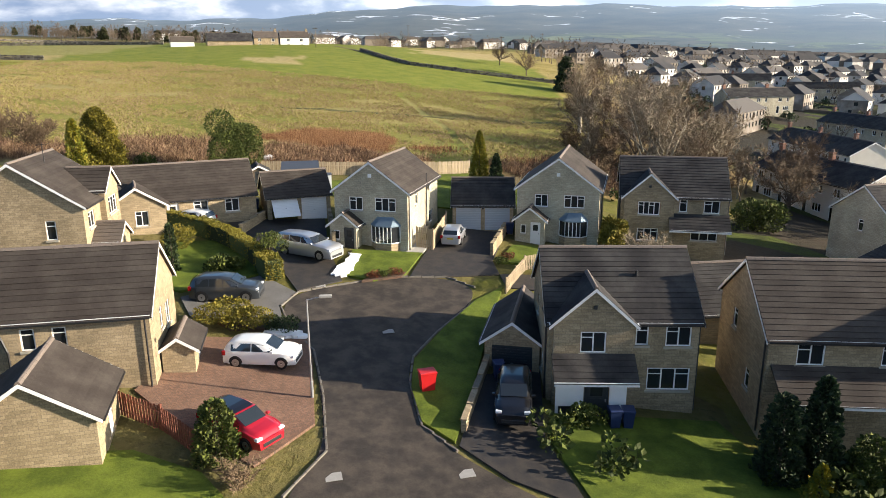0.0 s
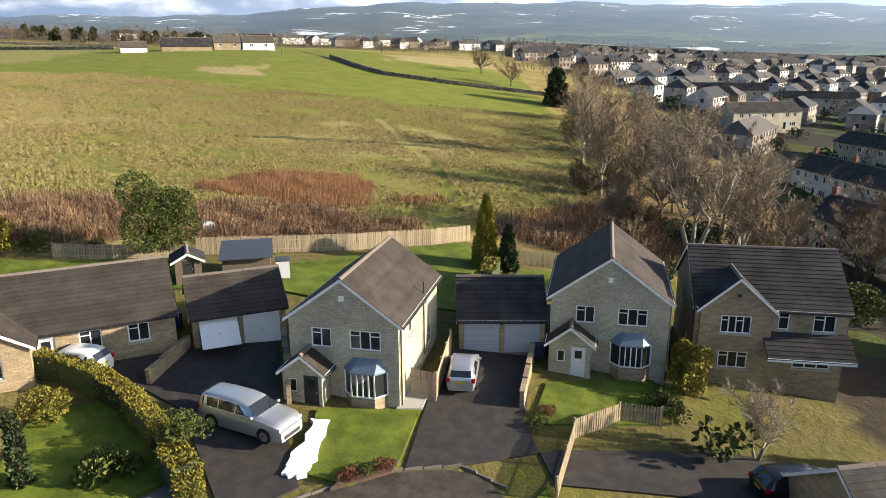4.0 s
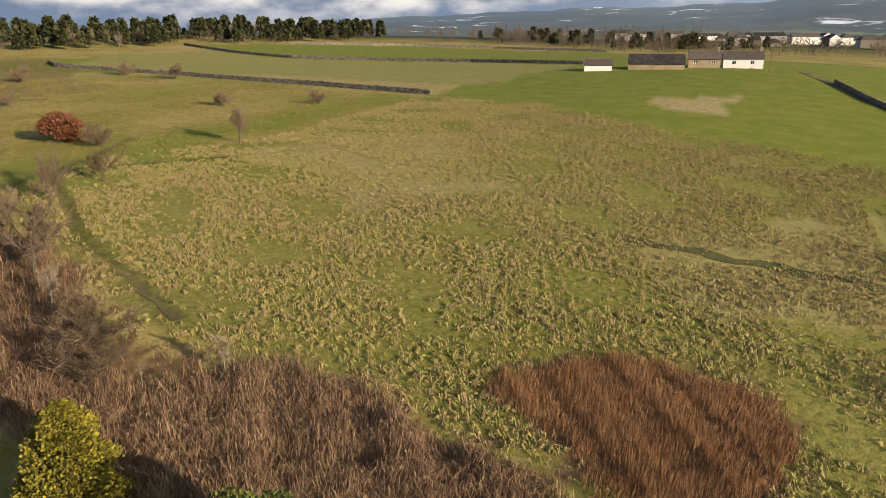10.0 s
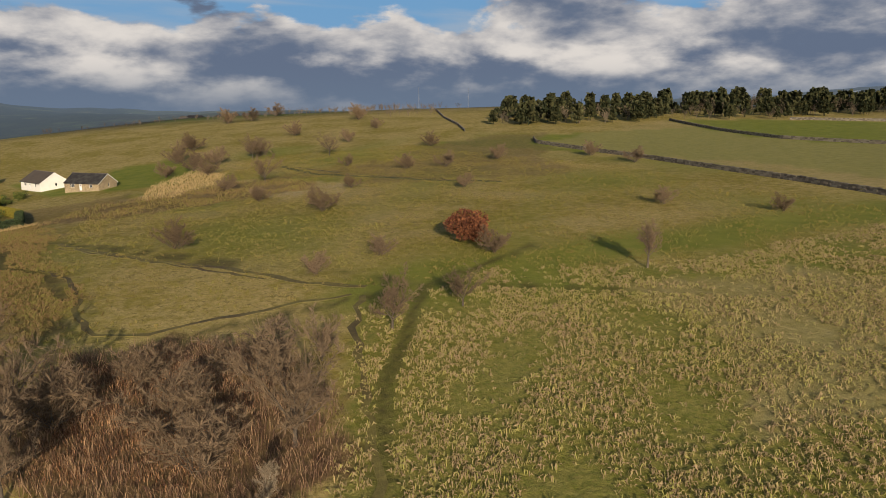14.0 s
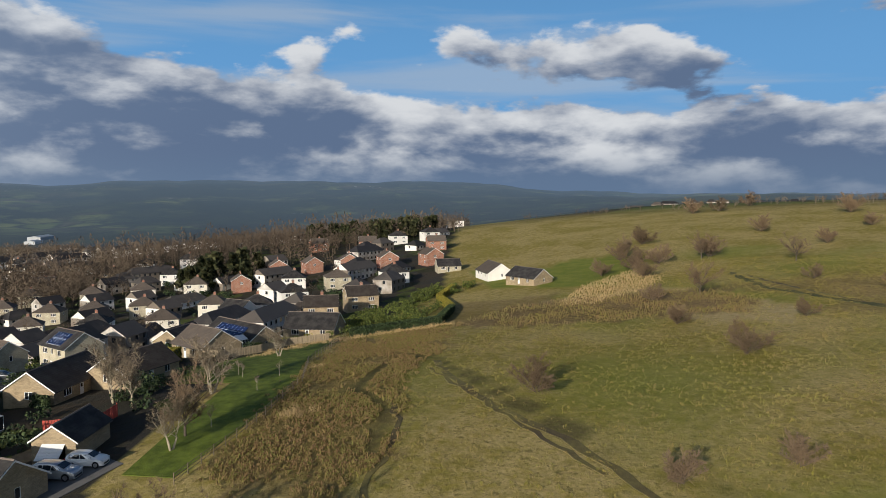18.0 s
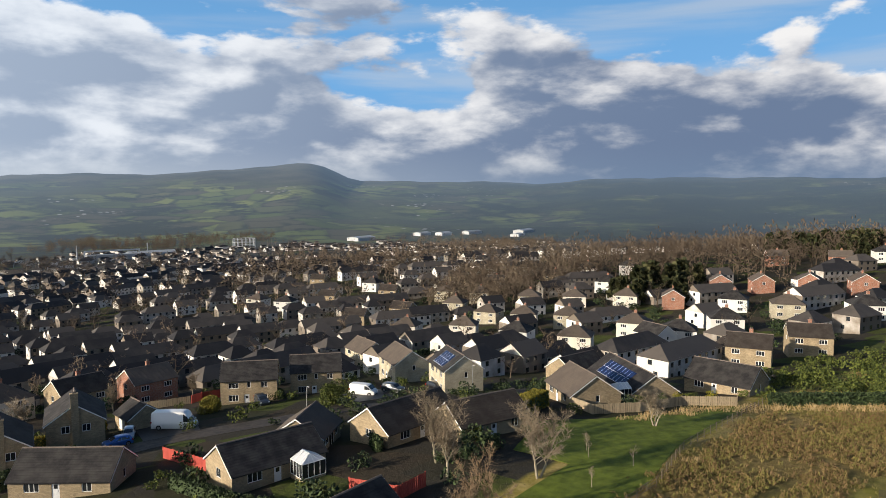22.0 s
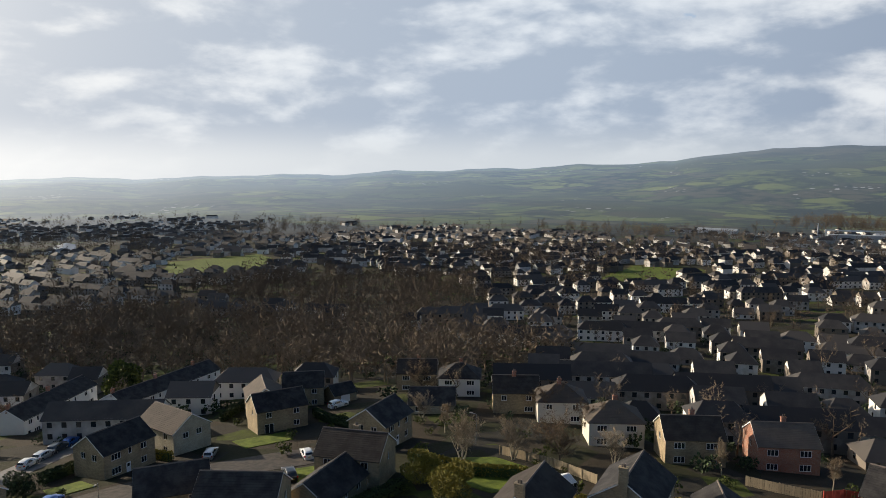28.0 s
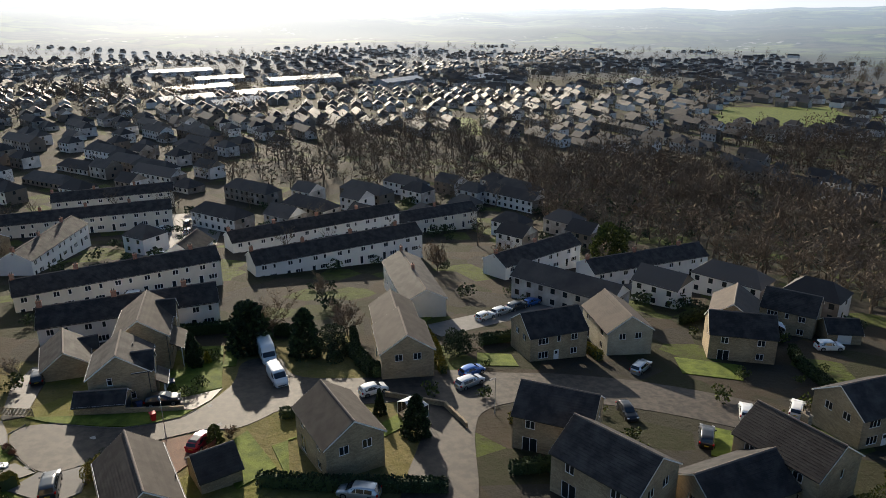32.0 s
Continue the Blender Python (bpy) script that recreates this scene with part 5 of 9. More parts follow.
RUSH_PATCH = [(-27, 96.6), (-24.5, 101.3), (-18, 106.9), (-12, 107), (-7.8, 104), (-7.7, 99), (-8.7, 91.2), (-12, 90), (-17, 92), (-21, 93.3)]
BRAMBLE_A = [(-28.5, 88), (-21.5, 89), (-13.7, 89), (-5.6, 86), (-2, 84.5), (-8, 79.6), (-19.3, 76.5), (-25, 80)]
BRAMBLE_B = [(-62, 80), (-46, 84), (-41.7, 86.6), (-31.5, 90.5), (-27, 88), (-24.7, 80), (-31, 75.5), (-37, 74.5), (-46, 73), (-60, 70)]
BRAMBLE_D = [(5, 84.5), (12, 83), (26, 80), (31, 92), (29, 104), (22, 108), (14, 99), (8, 92)]
BRAMBLE_C = [(-88, 64), (-90, 78), (-83, 86), (-69, 89), (-56, 84), (-62, 70), (-72, 62)]
SCRUB_EDGE = [(-184, 36), (-215, 39), (-229, 53), (-234, 70), (-237, 85), (-219, 98), (-199, 94), (-198, 82), (-188, 70), (-183, 56)]
SCRUB_BAND = [(-237, 81), (-225, 107), (-211, 126), (-189, 142), (-205, 150), (-250, 152), (-257, 126), (-246, 92)]
ROUGH = [(-98, 46.5), (-114, 41.8), (-166, 23), (-184, 36), (-158, 46.5), (-134, 49.5), (-122, 56), (-106, 62), (-92, 60)]
PATHS = [[(-51, 88), (-66, 91), (-76, 93), (-100, 102), (-114, 122)], [(-84, 62), (-90, 72), (-95, 84), (-100, 100)], [(-116, 79), (-130, 64), (-146, 50), (-150, 40)], [(-139, 58), (-118, 80), (-101, 102), (-84, 140)], [(-107, 60), (-120, 55), (-126, 47), (-140, 44)], [(-4, 88), (2, 100), (0, 120), (-12, 165)]]


TOWN_REACH = [(-180, 1230), (-160, 1130), (-148, 1250), (-130, 1700), (-100, 2000), (-60, 1900), (-40, 1150), (-25, 1000), (0, 850), (12, 700), (25, 560), (40, 0), (104, 0), (112, 700), (125, 1300), (140, 1650), (160, 1500), (180, 1230)]


def reach_at(x, y):
    """How far the town goes that way, as a share of the distance."""
    a = math.degrees(math.atan2(-(x + 40), y - 30))
    return math.hypot(x + 40, y - 30) / max(1.0, float(np.interp(a, [c[0] for c in TOWN_REACH], [c[1] for c in TOWN_REACH])))


def near_line(line, x, y):
    best = np.full(np.shape(x), 1e9)
    for (ax, ay), (bx, by) in zip(line, line[1:]):
        dx, dy = bx - ax, by - ay
        t = np.clip(((x - ax) * dx + (y - ay) * dy) / (dx * dx + dy * dy), 0, 1)
        best = np.minimum(best, np.hypot(x - ax - t * dx, y - ay - t * dy))
    return best


def ground_material(name, glow=0.0):
    """Grass, straw, scrub and mud, told apart by the cover attribute, with tufts and broad stains."""
    m = bpy.data.materials.new(name)
    m.use_nodes = True
    n, l = m.node_tree.nodes, m.node_tree.links
    p = n["Principled BSDF"]
    p.inputs["Roughness"].default_value, p.inputs["Specular IOR Level"].default_value = 0.95, 0.12
    pos = n.new("ShaderNodeNewGeometry").outputs["Position"]

    def noise_of(s, d=4.0, rough=0.6):
        t = n.new("ShaderNodeTexNoise")
        t.inputs["Scale"].default_value, t.inputs["Detail"].default_value, t.inputs["Roughness"].default_value = s, d, rough
        l.new(pos, t.inputs["Vector"])
        return t.outputs[0]

    def ramp(v, a, b):
        t = n.new("ShaderNodeMapRange")
        t.inputs[1].default_value, t.inputs[2].default_value = a, b
        l.new(v, t.inputs[0])
        return t.outputs[0]

    def blend(f, a, b):
        t = n.new("ShaderNodeMix")
        t.data_type = "RGBA"
        for s, v in ((t.inputs[0], f), (t.inputs[6], a), (t.inputs[7], b)):
            if isinstance(v, (int, float, tuple)):
                s.default_value = v
            else:
                l.new(v, s)
        return t.outputs[2]

    def calc(op, a, b):
        t = n.new("ShaderNodeMath")
        t.operation = op
        for s, v in zip(t.inputs, (a, b)):
            if isinstance(v, (int, float)):
                s.default_value = v
            else:
                l.new(v, s)
        return t.outputs[0]

    att = n.new("ShaderNodeAttribute")
    att.attribute_name = "cover"
    sep = n.new("ShaderNodeSeparateColor")
    l.new(att.outputs["Color"], sep.inputs[0])
    green = blend(ramp(noise_of(0.9, 6), 0.3, 0.7), (0.15, 0.13, 0.022, 1), (0.27, 0.216, 0.05, 1))
    straw = blend(ramp(noise_of(1.6, 6), 0.3, 0.7), (0.25, 0.205, 0.06, 1), (0.42, 0.32, 0.14, 1))
    tuft = calc("ADD", calc("MULTIPLY", noise_of(0.55, 6, 0.7), 0.7), calc("MULTIPLY", noise_of(0.045, 3), 0.5))
    rough = blend(ramp(tuft, 0.51, 0.66), green, straw)
    rough = blend(calc("MULTIPLY", ramp(noise_of(1.1, 6, 0.78), 0.53, 0.62), 0.6), rough, (0.07, 0.06, 0.014, 1))
    lush = blend(ramp(noise_of(0.25, 5), 0.3, 0.7), (0.12, 0.148, 0.02, 1), (0.19, 0.20, 0.036, 1))
    scrub = blend(ramp(noise_of(0.8, 6), 0.35, 0.65), (0.10, 0.060, 0.034, 1), (0.21, 0.145, 0.065, 1))
    plot = n.new("ShaderNodeTexVoronoi")
    plot.inputs["Scale"].default_value = 0.13
    l.new(pos, plot.inputs["Vector"])
    ps = n.new("ShaderNodeSeparateColor")
    l.new(plot.outputs["Color"], ps.inputs[0])
    garden = blend(ramp(ps.outputs[0], 0.45, 0.5), (0.036, 0.033, 0.030, 1), (0.026, 0.030, 0.012, 1))
    garden = blend(ramp(ps.outputs[1], 0.80, 0.82), garden, (0.07, 0.095, 0.014, 1))
    garden = blend(ramp(ps.outputs[2], 0.72, 0.74), garden, (0.05, 0.038, 0.028, 1))
    garden = blend(ramp(noise_of(0.5, 6, 0.7), 0.3, 0.75), garden, (0.035, 0.032, 0.02, 1))
    mud = blend(ramp(noise_of(1.1, 5), 0.35, 0.65), (0.05, 0.042, 0.02, 1), (0.085, 0.082, 0.022, 1))
    field = n.new("ShaderNodeAttribute")
    field.attribute_name = "field"
    wet = blend(ramp(noise_of(1.7, 6, 0.7), 0.35, 0.65), (0.084, 0.112, 0.014, 1), (0.215, 0.20, 0.05, 1))
    rough = blend(calc("MULTIPLY", field.outputs["Fac"], 0.75), rough, wet)
    c = blend(sep.outputs[0], rough, lush)
    att4 = n.new("ShaderNodeAttribute")
    att4.attribute_name = "dry"
    c = blend(att4.outputs["Fac"], c, blend(ramp(noise_of(0.7, 6), 0.3, 0.7), (0.26, 0.21, 0.085, 1), (0.42, 0.33, 0.17, 1)))
    att3 = n.new("ShaderNodeAttribute")
    att3.attribute_name = "plots"
    c = blend(att3.outputs["Fac"], c, garden)
    c = blend(sep.outputs[1], c, scrub)
    c = blend(sep.outputs[2], c, mud)
    # far fields: a patchwork parted by hedges and walls
    cell = n.new("ShaderNodeTexVoronoi")
    cell.inputs["Scale"].default_value = 0.0085
    edge = n.new("ShaderNodeTexVoronoi")
    edge.feature = "DISTANCE_TO_EDGE"
    edge.inputs["Scale"].default_value = 0.0085
    for t in (cell, edge):
        l.new(pos, t.inputs["Vector"])
    cs = n.new("ShaderNodeSeparateColor")
    l.new(cell.outputs["Color"], cs.inputs[0])
    patch = blend(cs.outputs[0], (0.05, 0.075, 0.02, 1), (0.15, 0.15, 0.045, 1))
    patch = blend(ramp(cs.outputs[1], 0.62, 0.7), patch, (0.055, 0.05, 0.035, 1))
    patch = blend(ramp(edge.outputs["Distance"], 0.06, 0.03), patch, (0.03, 0.032, 0.02, 1))
    att2 = n.new("ShaderNodeAttribute")
    att2.attribute_name = "far"
    c = blend(att2.outputs["Fac"], c, patch)
    l.new(c, p.inputs["Base Color"])
    b = n.new("ShaderNodeBump")
    b.inputs["Distance"].default_value = 0.22
    l.new(noise_of(1.3, 5, 0.7), b.inputs["Height"])
    l.new(b.outputs[0], p.inputs["Normal"])
    if glow:
        up = n.new("ShaderNodeSeparateXYZ")
        l.new(pos, up.inputs[0])
        # valley fields: copses, hedges, hamlets; brown moor on the tops
        patch = blend(cs.outputs[0], (0.055, 0.072, 0.02, 1), (0.15, 0.165, 0.045, 1))
        patch = blend(ramp(cs.outputs[1], 0.6, 0.68), patch, (0.07, 0.062, 0.035, 1))
        patch = blend(calc("MULTIPLY", ramp(edge.outputs["Distance"], 0.12, 0.03), ramp(noise_of(0.009, 4), 0.35, 0.6)), patch, (0.03, 0.034, 0.019, 1))
        patch = blend(ramp(noise_of(0.0042, 6, 0.7), 0.50, 0.58), patch, (0.024, 0.027, 0.016, 1))
        patch = blend(ramp(noise_of(0.0011, 3), 0.45, 0.62), patch, (0.05, 0.054, 0.026, 1))
        away = n.new("ShaderNodeVectorMath")
        away.operation = "LENGTH"
        l.new(pos, away.inputs[0])
        speck = n.new("ShaderNodeTexVoronoi")
        speck.inputs["Scale"].default_value = 0.045
        l.new(pos, speck.inputs["Vector"])
        spot = n.new("ShaderNodeSeparateColor")
        l.new(speck.outputs["Color"], spot.inputs[0])
        house = calc("MULTIPLY", ramp(spot.outputs[0], 0.66, 0.68), ramp(speck.outputs["Distance"], 0.36, 0.3))
        patch = blend(calc("MULTIPLY", house, ramp(noise_of(0.0024, 4), 0.60, 0.64)), patch, (0.34, 0.32, 0.29, 1))
        moor = blend(ramp(calc("ADD", up.outputs[2], calc("MULTIPLY", noise_of(0.0022, 5), 70.0)), 85.0, 135.0), patch, blend(ramp(noise_of(0.004, 5), 0.4, 0.6), (0.035, 0.034, 0.02, 1), (0.065, 0.058, 0.034, 1)))
        # cloud shadow over the western hills, painted as a near-black ground colour
        west = n.new("ShaderNodeAttribute")
        west.attribute_name = "hill_shade"
        moor = blend(calc("MULTIPLY", west.outputs["Fac"], ramp(noise_of(0.003, 5, 0.65), 0.3, 0.5)), moor, (0.018, 0.022, 0.016, 1))
        # last snow along the walls of the hills ahead
        drift = calc("MULTIPLY", ramp(edge.outputs["Distance"], 0.07, 0.04), ramp(noise_of(0.004, 4), 0.60, 0.66))
        moor = blend(calc("MULTIPLY", drift, ramp(up.outputs[1], 1500.0, 1700.0)), moor, (0.72, 0.74, 0.78, 1))
        plain = blend(ramp(noise_of(0.03, 6, 0.75), 0.38, 0.62), (0.016, 0.016, 0.012, 1), (0.06, 0.055, 0.04, 1))
        plain = blend(ramp(noise_of(0.012, 3), 0.62, 0.63), plain, (0.05, 0.07, 0.016, 1))
        where_plain = n.new("ShaderNodeAttribute")
        where_plain.attribute_name = "plain"
        moor = blend(where_plain.outputs["Fac"], moor, plain)
        l.new(moor, p.inputs["Base Color"])
        # haze painted as emission: stronger with distance, paler and brighter towards the sun
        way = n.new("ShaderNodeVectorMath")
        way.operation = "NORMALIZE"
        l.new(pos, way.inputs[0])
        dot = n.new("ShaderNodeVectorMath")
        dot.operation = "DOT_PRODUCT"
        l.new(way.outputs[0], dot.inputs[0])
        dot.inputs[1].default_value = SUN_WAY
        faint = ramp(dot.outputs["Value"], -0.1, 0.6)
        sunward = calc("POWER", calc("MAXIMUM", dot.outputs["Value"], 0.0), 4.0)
        haze_glow = calc("POWER", ramp(away.outputs["Value"], 850.0, 4300.0), 0.8)
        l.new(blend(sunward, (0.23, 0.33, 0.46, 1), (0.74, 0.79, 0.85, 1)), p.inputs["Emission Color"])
        l.new(calc("MULTIPLY", calc("ADD", calc("MULTIPLY", sunward, 0.2), calc("ADD", calc("MULTIPLY", faint, 0.3), glow)), haze_glow), p.inputs["Emission Strength"])
    return m


ground = rings("ground", 3.0, 905.0, 230, 560, ground_material("hillside_grass"))
tagged(ground, "rough tussocky winter grassland sloping down to a housing estate", "ground", kind="structure")
# the backdrop's glow stands in for distant haze
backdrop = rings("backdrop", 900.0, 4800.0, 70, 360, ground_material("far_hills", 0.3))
tagged(backdrop, "far hills with patchwork fields, snow traces and blue haze put into their glow", "hills", kind="structure")
me = ground.data
co = np.empty(len(me.vertices) * 3)
me.vertices.foreach_get("co", co)
gx, gy = co.reshape(-1, 3)[:, 0], co.reshape(-1, 3)[:, 1]
cover = np.zeros((len(gx), 4))
est = inside(ESTATE, gx, gy)
lush = np.where(est, 0.3, 0.0)
for g in [FAR_FIELD] + GREENS:
    lush = np.maximum(lush, inside(g, gx, gy) * 1.0)
lush = np.maximum(lush, (gx < -92) * (gy > 45) * (gy < 205) * (gx > -330) * np.clip(0.25 + 0.5 * np.sin(gx * 0.07 + 1.5 * np.sin(gy * 0.05)) * np.sin(gy * 0.09 + np.sin(gx * 0.04)), 0, 1))
scrub = np.zeros(len(gx))
for g, v in ((RUSH_PATCH, 1.0), (BRAMBLE_A, 1.0), (BRAMBLE_B, 1.0), (BRAMBLE_C, 1.0), (BRAMBLE_D, 1.0), (ROUGH, 0.55), (SCRUB_EDGE, 0.8), (SCRUB_BAND, 0.5)):
    scrub = np.maximum(scrub, inside(g, gx + 1.6 * np.sin(gy * 0.7) + np.sin(gy * 1.9), gy + 1.6 * np.sin(gx * 0.6) + np.sin(gx * 1.7)) * v)
scrub = np.maximum(scrub, inside([(5, 84), (3, 92), (15, 100), (25, 130), (38, 180), (50, 240), (64, 240), (58, 170), (45, 100), (26, 78), (12, 80)], gx, gy) * 0.8)
mud = np.zeros(len(gx))
for ln in PATHS:
    mud = np.maximum(mud, 0.8 * np.clip(1.4 - near_line(ln, gx + 0.5 * np.sin(gy * 0.9), gy) / 0.75, 0, 1))
lush = np.maximum(lush, np.clip(1.6 - near_line(PATHS[-1], gx, gy) / 1.5, 0, 0.8))
dry = np.zeros(len(gx))
for k, g in enumerate(DRY):
    dry = np.maximum(dry, inside(g, gx + 3 * np.sin(gy * 0.21), gy + 3 * np.sin(gx * 0.19)) * (1.0, 0.9, 0.9, 0.4, 0.5, 0.4)[k])
for g in BROWN:
    scrub = np.maximum(scrub, inside(g, gx + 4 * np.sin(gy * 0.15), gy + 4 * np.sin(gx * 0.13)) * 0.5)
strip = near_line([(-99, 97), (-104, 106), (-107, 119), (-108.5, 133), (-113, 154), (-119, 190)], gx + 1.5 * np.sin(gy * 0.2), gy)
lush = np.maximum(lush, np.clip(1.5 - strip / 7.0, 0, 0.9))
lush = np.maximum(lush, inside([(-310, 27), (-323, 48), (-277, 61), (-256, 51), (-278, 35)], gx, gy) * 1.0)
lush = np.maximum(lush, inside([(-112, 202), (-108, 280), (-160, 283), (-205, 275), (-240, 264), (-275, 268), (-333, 276), (-318, 325), (-268, 386), (-165, 412), (-60, 300), (-40, 200)], gx, gy) * np.where(inside(DRY[3], gx, gy), 0.15, 0.95))
cover[:, 0], cover[:, 1], cover[:, 2], cover[:, 3] = lush, scrub, mud * (gy < 125), 1
me.color_attributes.new("cover", "FLOAT_COLOR", "POINT").data.foreach_set("color", cover.ravel())
plots = np.where(est, 1.0 - 0.45 * (gy > 3) * (gx > -50) * (gx < 24), 0.0)
for g in GREENS:
    plots = np.where(inside(g, gx, gy), 0.0, plots)
me.attributes.new("field", "FLOAT", "POINT").data.foreach_set("value", inside(FIELD, gx, gy) * 1.0)
me.attributes.new("dry", "FLOAT", "POINT").data.foreach_set("value", dry)
me.attributes.new("plots", "FLOAT", "POINT").data.foreach_set("value", plots)
me.attributes.new("far", "FLOAT", "POINT").data.foreach_set("value", smooth(430, 560, np.hypot(gx + 40, gy - 30)) * np.where(est, 0.06, 1.0))

bm_ = backdrop.data
co = np.empty(len(bm_.vertices) * 3)
bm_.vertices.foreach_get("co", co)
bx_, by_ = co.reshape(-1, 3)[:, 0], co.reshape(-1, 3)[:, 1]
ba_ = np.degrees(np.arctan2(-(bx_ + 40), by_ - 30))
# headings whose hills get the painted dark colour
bm_.attributes.new("hill_shade", "FLOAT", "POINT").data.foreach_set("value", 0.9 * smooth(92, 100, ba_) * smooth(156, 138, ba_) + 0.6 * smooth(22, 30, ba_) * smooth(95, 80, ba_))
bm_.attributes.new("plain", "FLOAT", "POINT").data.foreach_set("value", np.array([smooth(1.1, 1.0, reach_at(u, v)) for u, v in zip(bx_, by_)]))


def worn(line, half):
    """A strip of uneven width along a line."""
    pts = []
    for (ax, ay), (bx, by) in zip(line, line[1:]):
        k = max(1, int(math.hypot(bx - ax, by - ay) / 2.0))
        pts += [(ax + (bx - ax) * i / k + 0.3 * math.sin(ax + i * 1.9), ay + (by - ay) * i / k + 0.3 * math.sin(ay + i * 2.3)) for i in range(k)]
    pts.append(line[-1])
    edges = ([], [])
    for i in range(len(pts)):
        a, b = Vector(pts[max(i - 1, 0)]), Vector(pts[min(i + 1, len(pts) - 1)])
        w = (b - a).normalized()
        for s_, out in ((1, edges[0]), (-1, edges[1])):
            wide = half * (1 + 0.45 * math.sin(i * 1.7 + s_) + 0.25 * math.sin(i * 0.6 + 2 * s_))
            out.append((pts[i][0] - s_ * w.y * wide, pts[i][1] + s_ * w.x * wide))
    return edges[1] + edges[0][::-1]


# trodden paths over the moor
MUD = mat("trodden_mud", (0.075, 0.056, 0.027), 0.9, vary=0.5, scale=1.2, bump=0.05, bump_scale=5, second=(0.13, 0.11, 0.032), big=0.3)
for line, half in (([(-135, 46), (-126, 51), (-117, 58), (-108, 61.5), (-100, 63), (-94, 66), (-93, 71), (-95.5, 78), (-98, 85), (-99.5, 93)], 0.45), ([(-145, 50), (-138, 55), (-126, 65), (-117, 77), (-111, 83), (-106, 88), (-102, 95)], 0.75), ([(-99, 94), (-89, 92), (-74, 91), (-62, 90), (-51, 88)], 0.5), ([(-260, 94), (-240, 103), (-215, 116), (-197, 130), (-186, 141)], 0.8), ([(-140, 51), (-123, 68), (-109, 83)], 0.4)):
    drape("path", worn(line, 0.72 * half), 0.05, MUD, "narrow trodden muddy path through grass", "path", cell=1.5)


# ---- the close: roads, drives and lawns ----
drape("road", rounded([(-10.4, 42.3), (-9.8, 44.7), (-7.4, 46.4), (-3.6, 48.7), (0.1, 49.4), (2.0, 48.0), (1.9, 45.5), (-0.5, 40.5), (-1.8, 37), (-1.8, 34.1), (-1, 30.1), (0.7, 28.1), (4.0, 25.4), (8, 23), (16, 21.8), (16, 15.5), (7, 15.5), (3.2, 5), (3.5, -6), (-0.2, -13), (-3.2, -23), (-10, -35), (-22, -47), (-29, -40), (-17, -28), (-10, -15), (-11.3, -6.7), (-17.5, -3.3), (-31, 1.2), (-44, 8), (-42, 14), (-27.3, 8.9), (-15, 2.2), (-6, -1.5), (-5.2, 6.2), (-2, 17), (-5.6, 22), (-6.1, 24.2), (-5.1, 27.4), (-6.1, 32.2), (-7.4, 36.7), (-9.4, 39.6)]), 0.05, ASPHALT, "damp patched asphalt estate road with a turning head", "road", cell=2.0)
drape("paved_drive", [(-15.0, 30.9), (-14.2, 37.1), (-7.9, 38), (-7.2, 35.7), (-5.9, 29.4), (-7.8, 25.8), (-11.5, 28.0)], 0.12, BLOCK, "red block-paved drive beside the road", "drive")
drape("verge", [(-1.6, 33.5), (-1.6, 36.5), (0.0, 41), (2.2, 45.8), (4.2, 48.5), (2.9, 41.9), (1.6, 33.4), (0.7, 28.8), (-0.9, 30.3)], 0.16, GRASS, "mown grass verge along the kerb", "grass")
drape("drive", [(0.9, 28.6), (2.4, 36.3), (2.4, 35.6), (5.5, 36.4), (5.0, 29.8), (6.3, 24.8), (3.1, 26.4)], 0.10, TARMAC_DRIVE, "dark tarmac drive to the single garage", "drive")
drape("lawn", [(5.2, 29.6), (5.5, 32.0), (14.2, 32.6), (15, 30), (24, 29.5), (23, 24), (6.6, 24.9)], 0.15, GRASS, "mown front lawn, half in shade", "lawn")
drape("lawn", [(-7.2, 48.2), (-7.4, 53.5), (-1.9, 54.0), (-3, 49.1), (-5.1, 47.6)], 0.15, GRASS, "small front lawn beside melting snow", "lawn")
drape("drive", [(-1.6, 54.6), (-2.6, 49.1), (0.1, 49.6), (5, 51.3), (14, 52.2), (22, 51), (21, 48), (4.5, 48.6), (3.7, 53.7), (5.3, 61.5), (0.2, 61.3)], 0.10, TARMAC_DRIVE, "wet dark tarmac drive to the double garage", "drive", cell=1.2)
drape("lawn", [(4.0, 53.4), (5.6, 57.9), (12.6, 59.4), (11.5, 54.4)], 0.15, GRASS, "square front lawn by the drive", "lawn")
drape("drive", [(-20, 56.6), (-15.3, 59.3), (-10.8, 60.6), (-9.4, 53.8), (-7.3, 47.3), (-10, 44.9), (-14.1, 52.6)], 0.10, TARMAC_DRIVE, "broad dark tarmac drive shared by two houses", "drive")
drape("drive", [(-16.9, 42.2), (-12.9, 47), (-10, 44.6), (-10.6, 42.3), (-9.6, 39.4), (-15.4, 39.7)], 0.10, PAVING, "pale paved drive under the grey car", "drive")
drape("lawn", [(-21, 52), (-17.8, 52.9), (-13.6, 49.3), (-12.9, 47.3), (-17.2, 43.0), (-20, 44)], 0.15, GRASS, "lawn inside a clipped hedge", "lawn")
drape("lawn", [(-29, 71.3), (-21.1, 73.4), (-19.3, 74.2), (-18.6, 67.5), (-27, 66.6), (-40, 66), (-39, 70)], 0.15, GRASS, "back lawn against the field fence", "lawn")
drape("lawn", [(-13.0, 73.0), (-1, 80.2), (2.3, 82.2), (3.2, 74.5), (2.5, 66.8), (-9, 67.2), (-12.2, 68.2)], 0.15, GRASS, "shaded back lawn behind the house", "lawn")
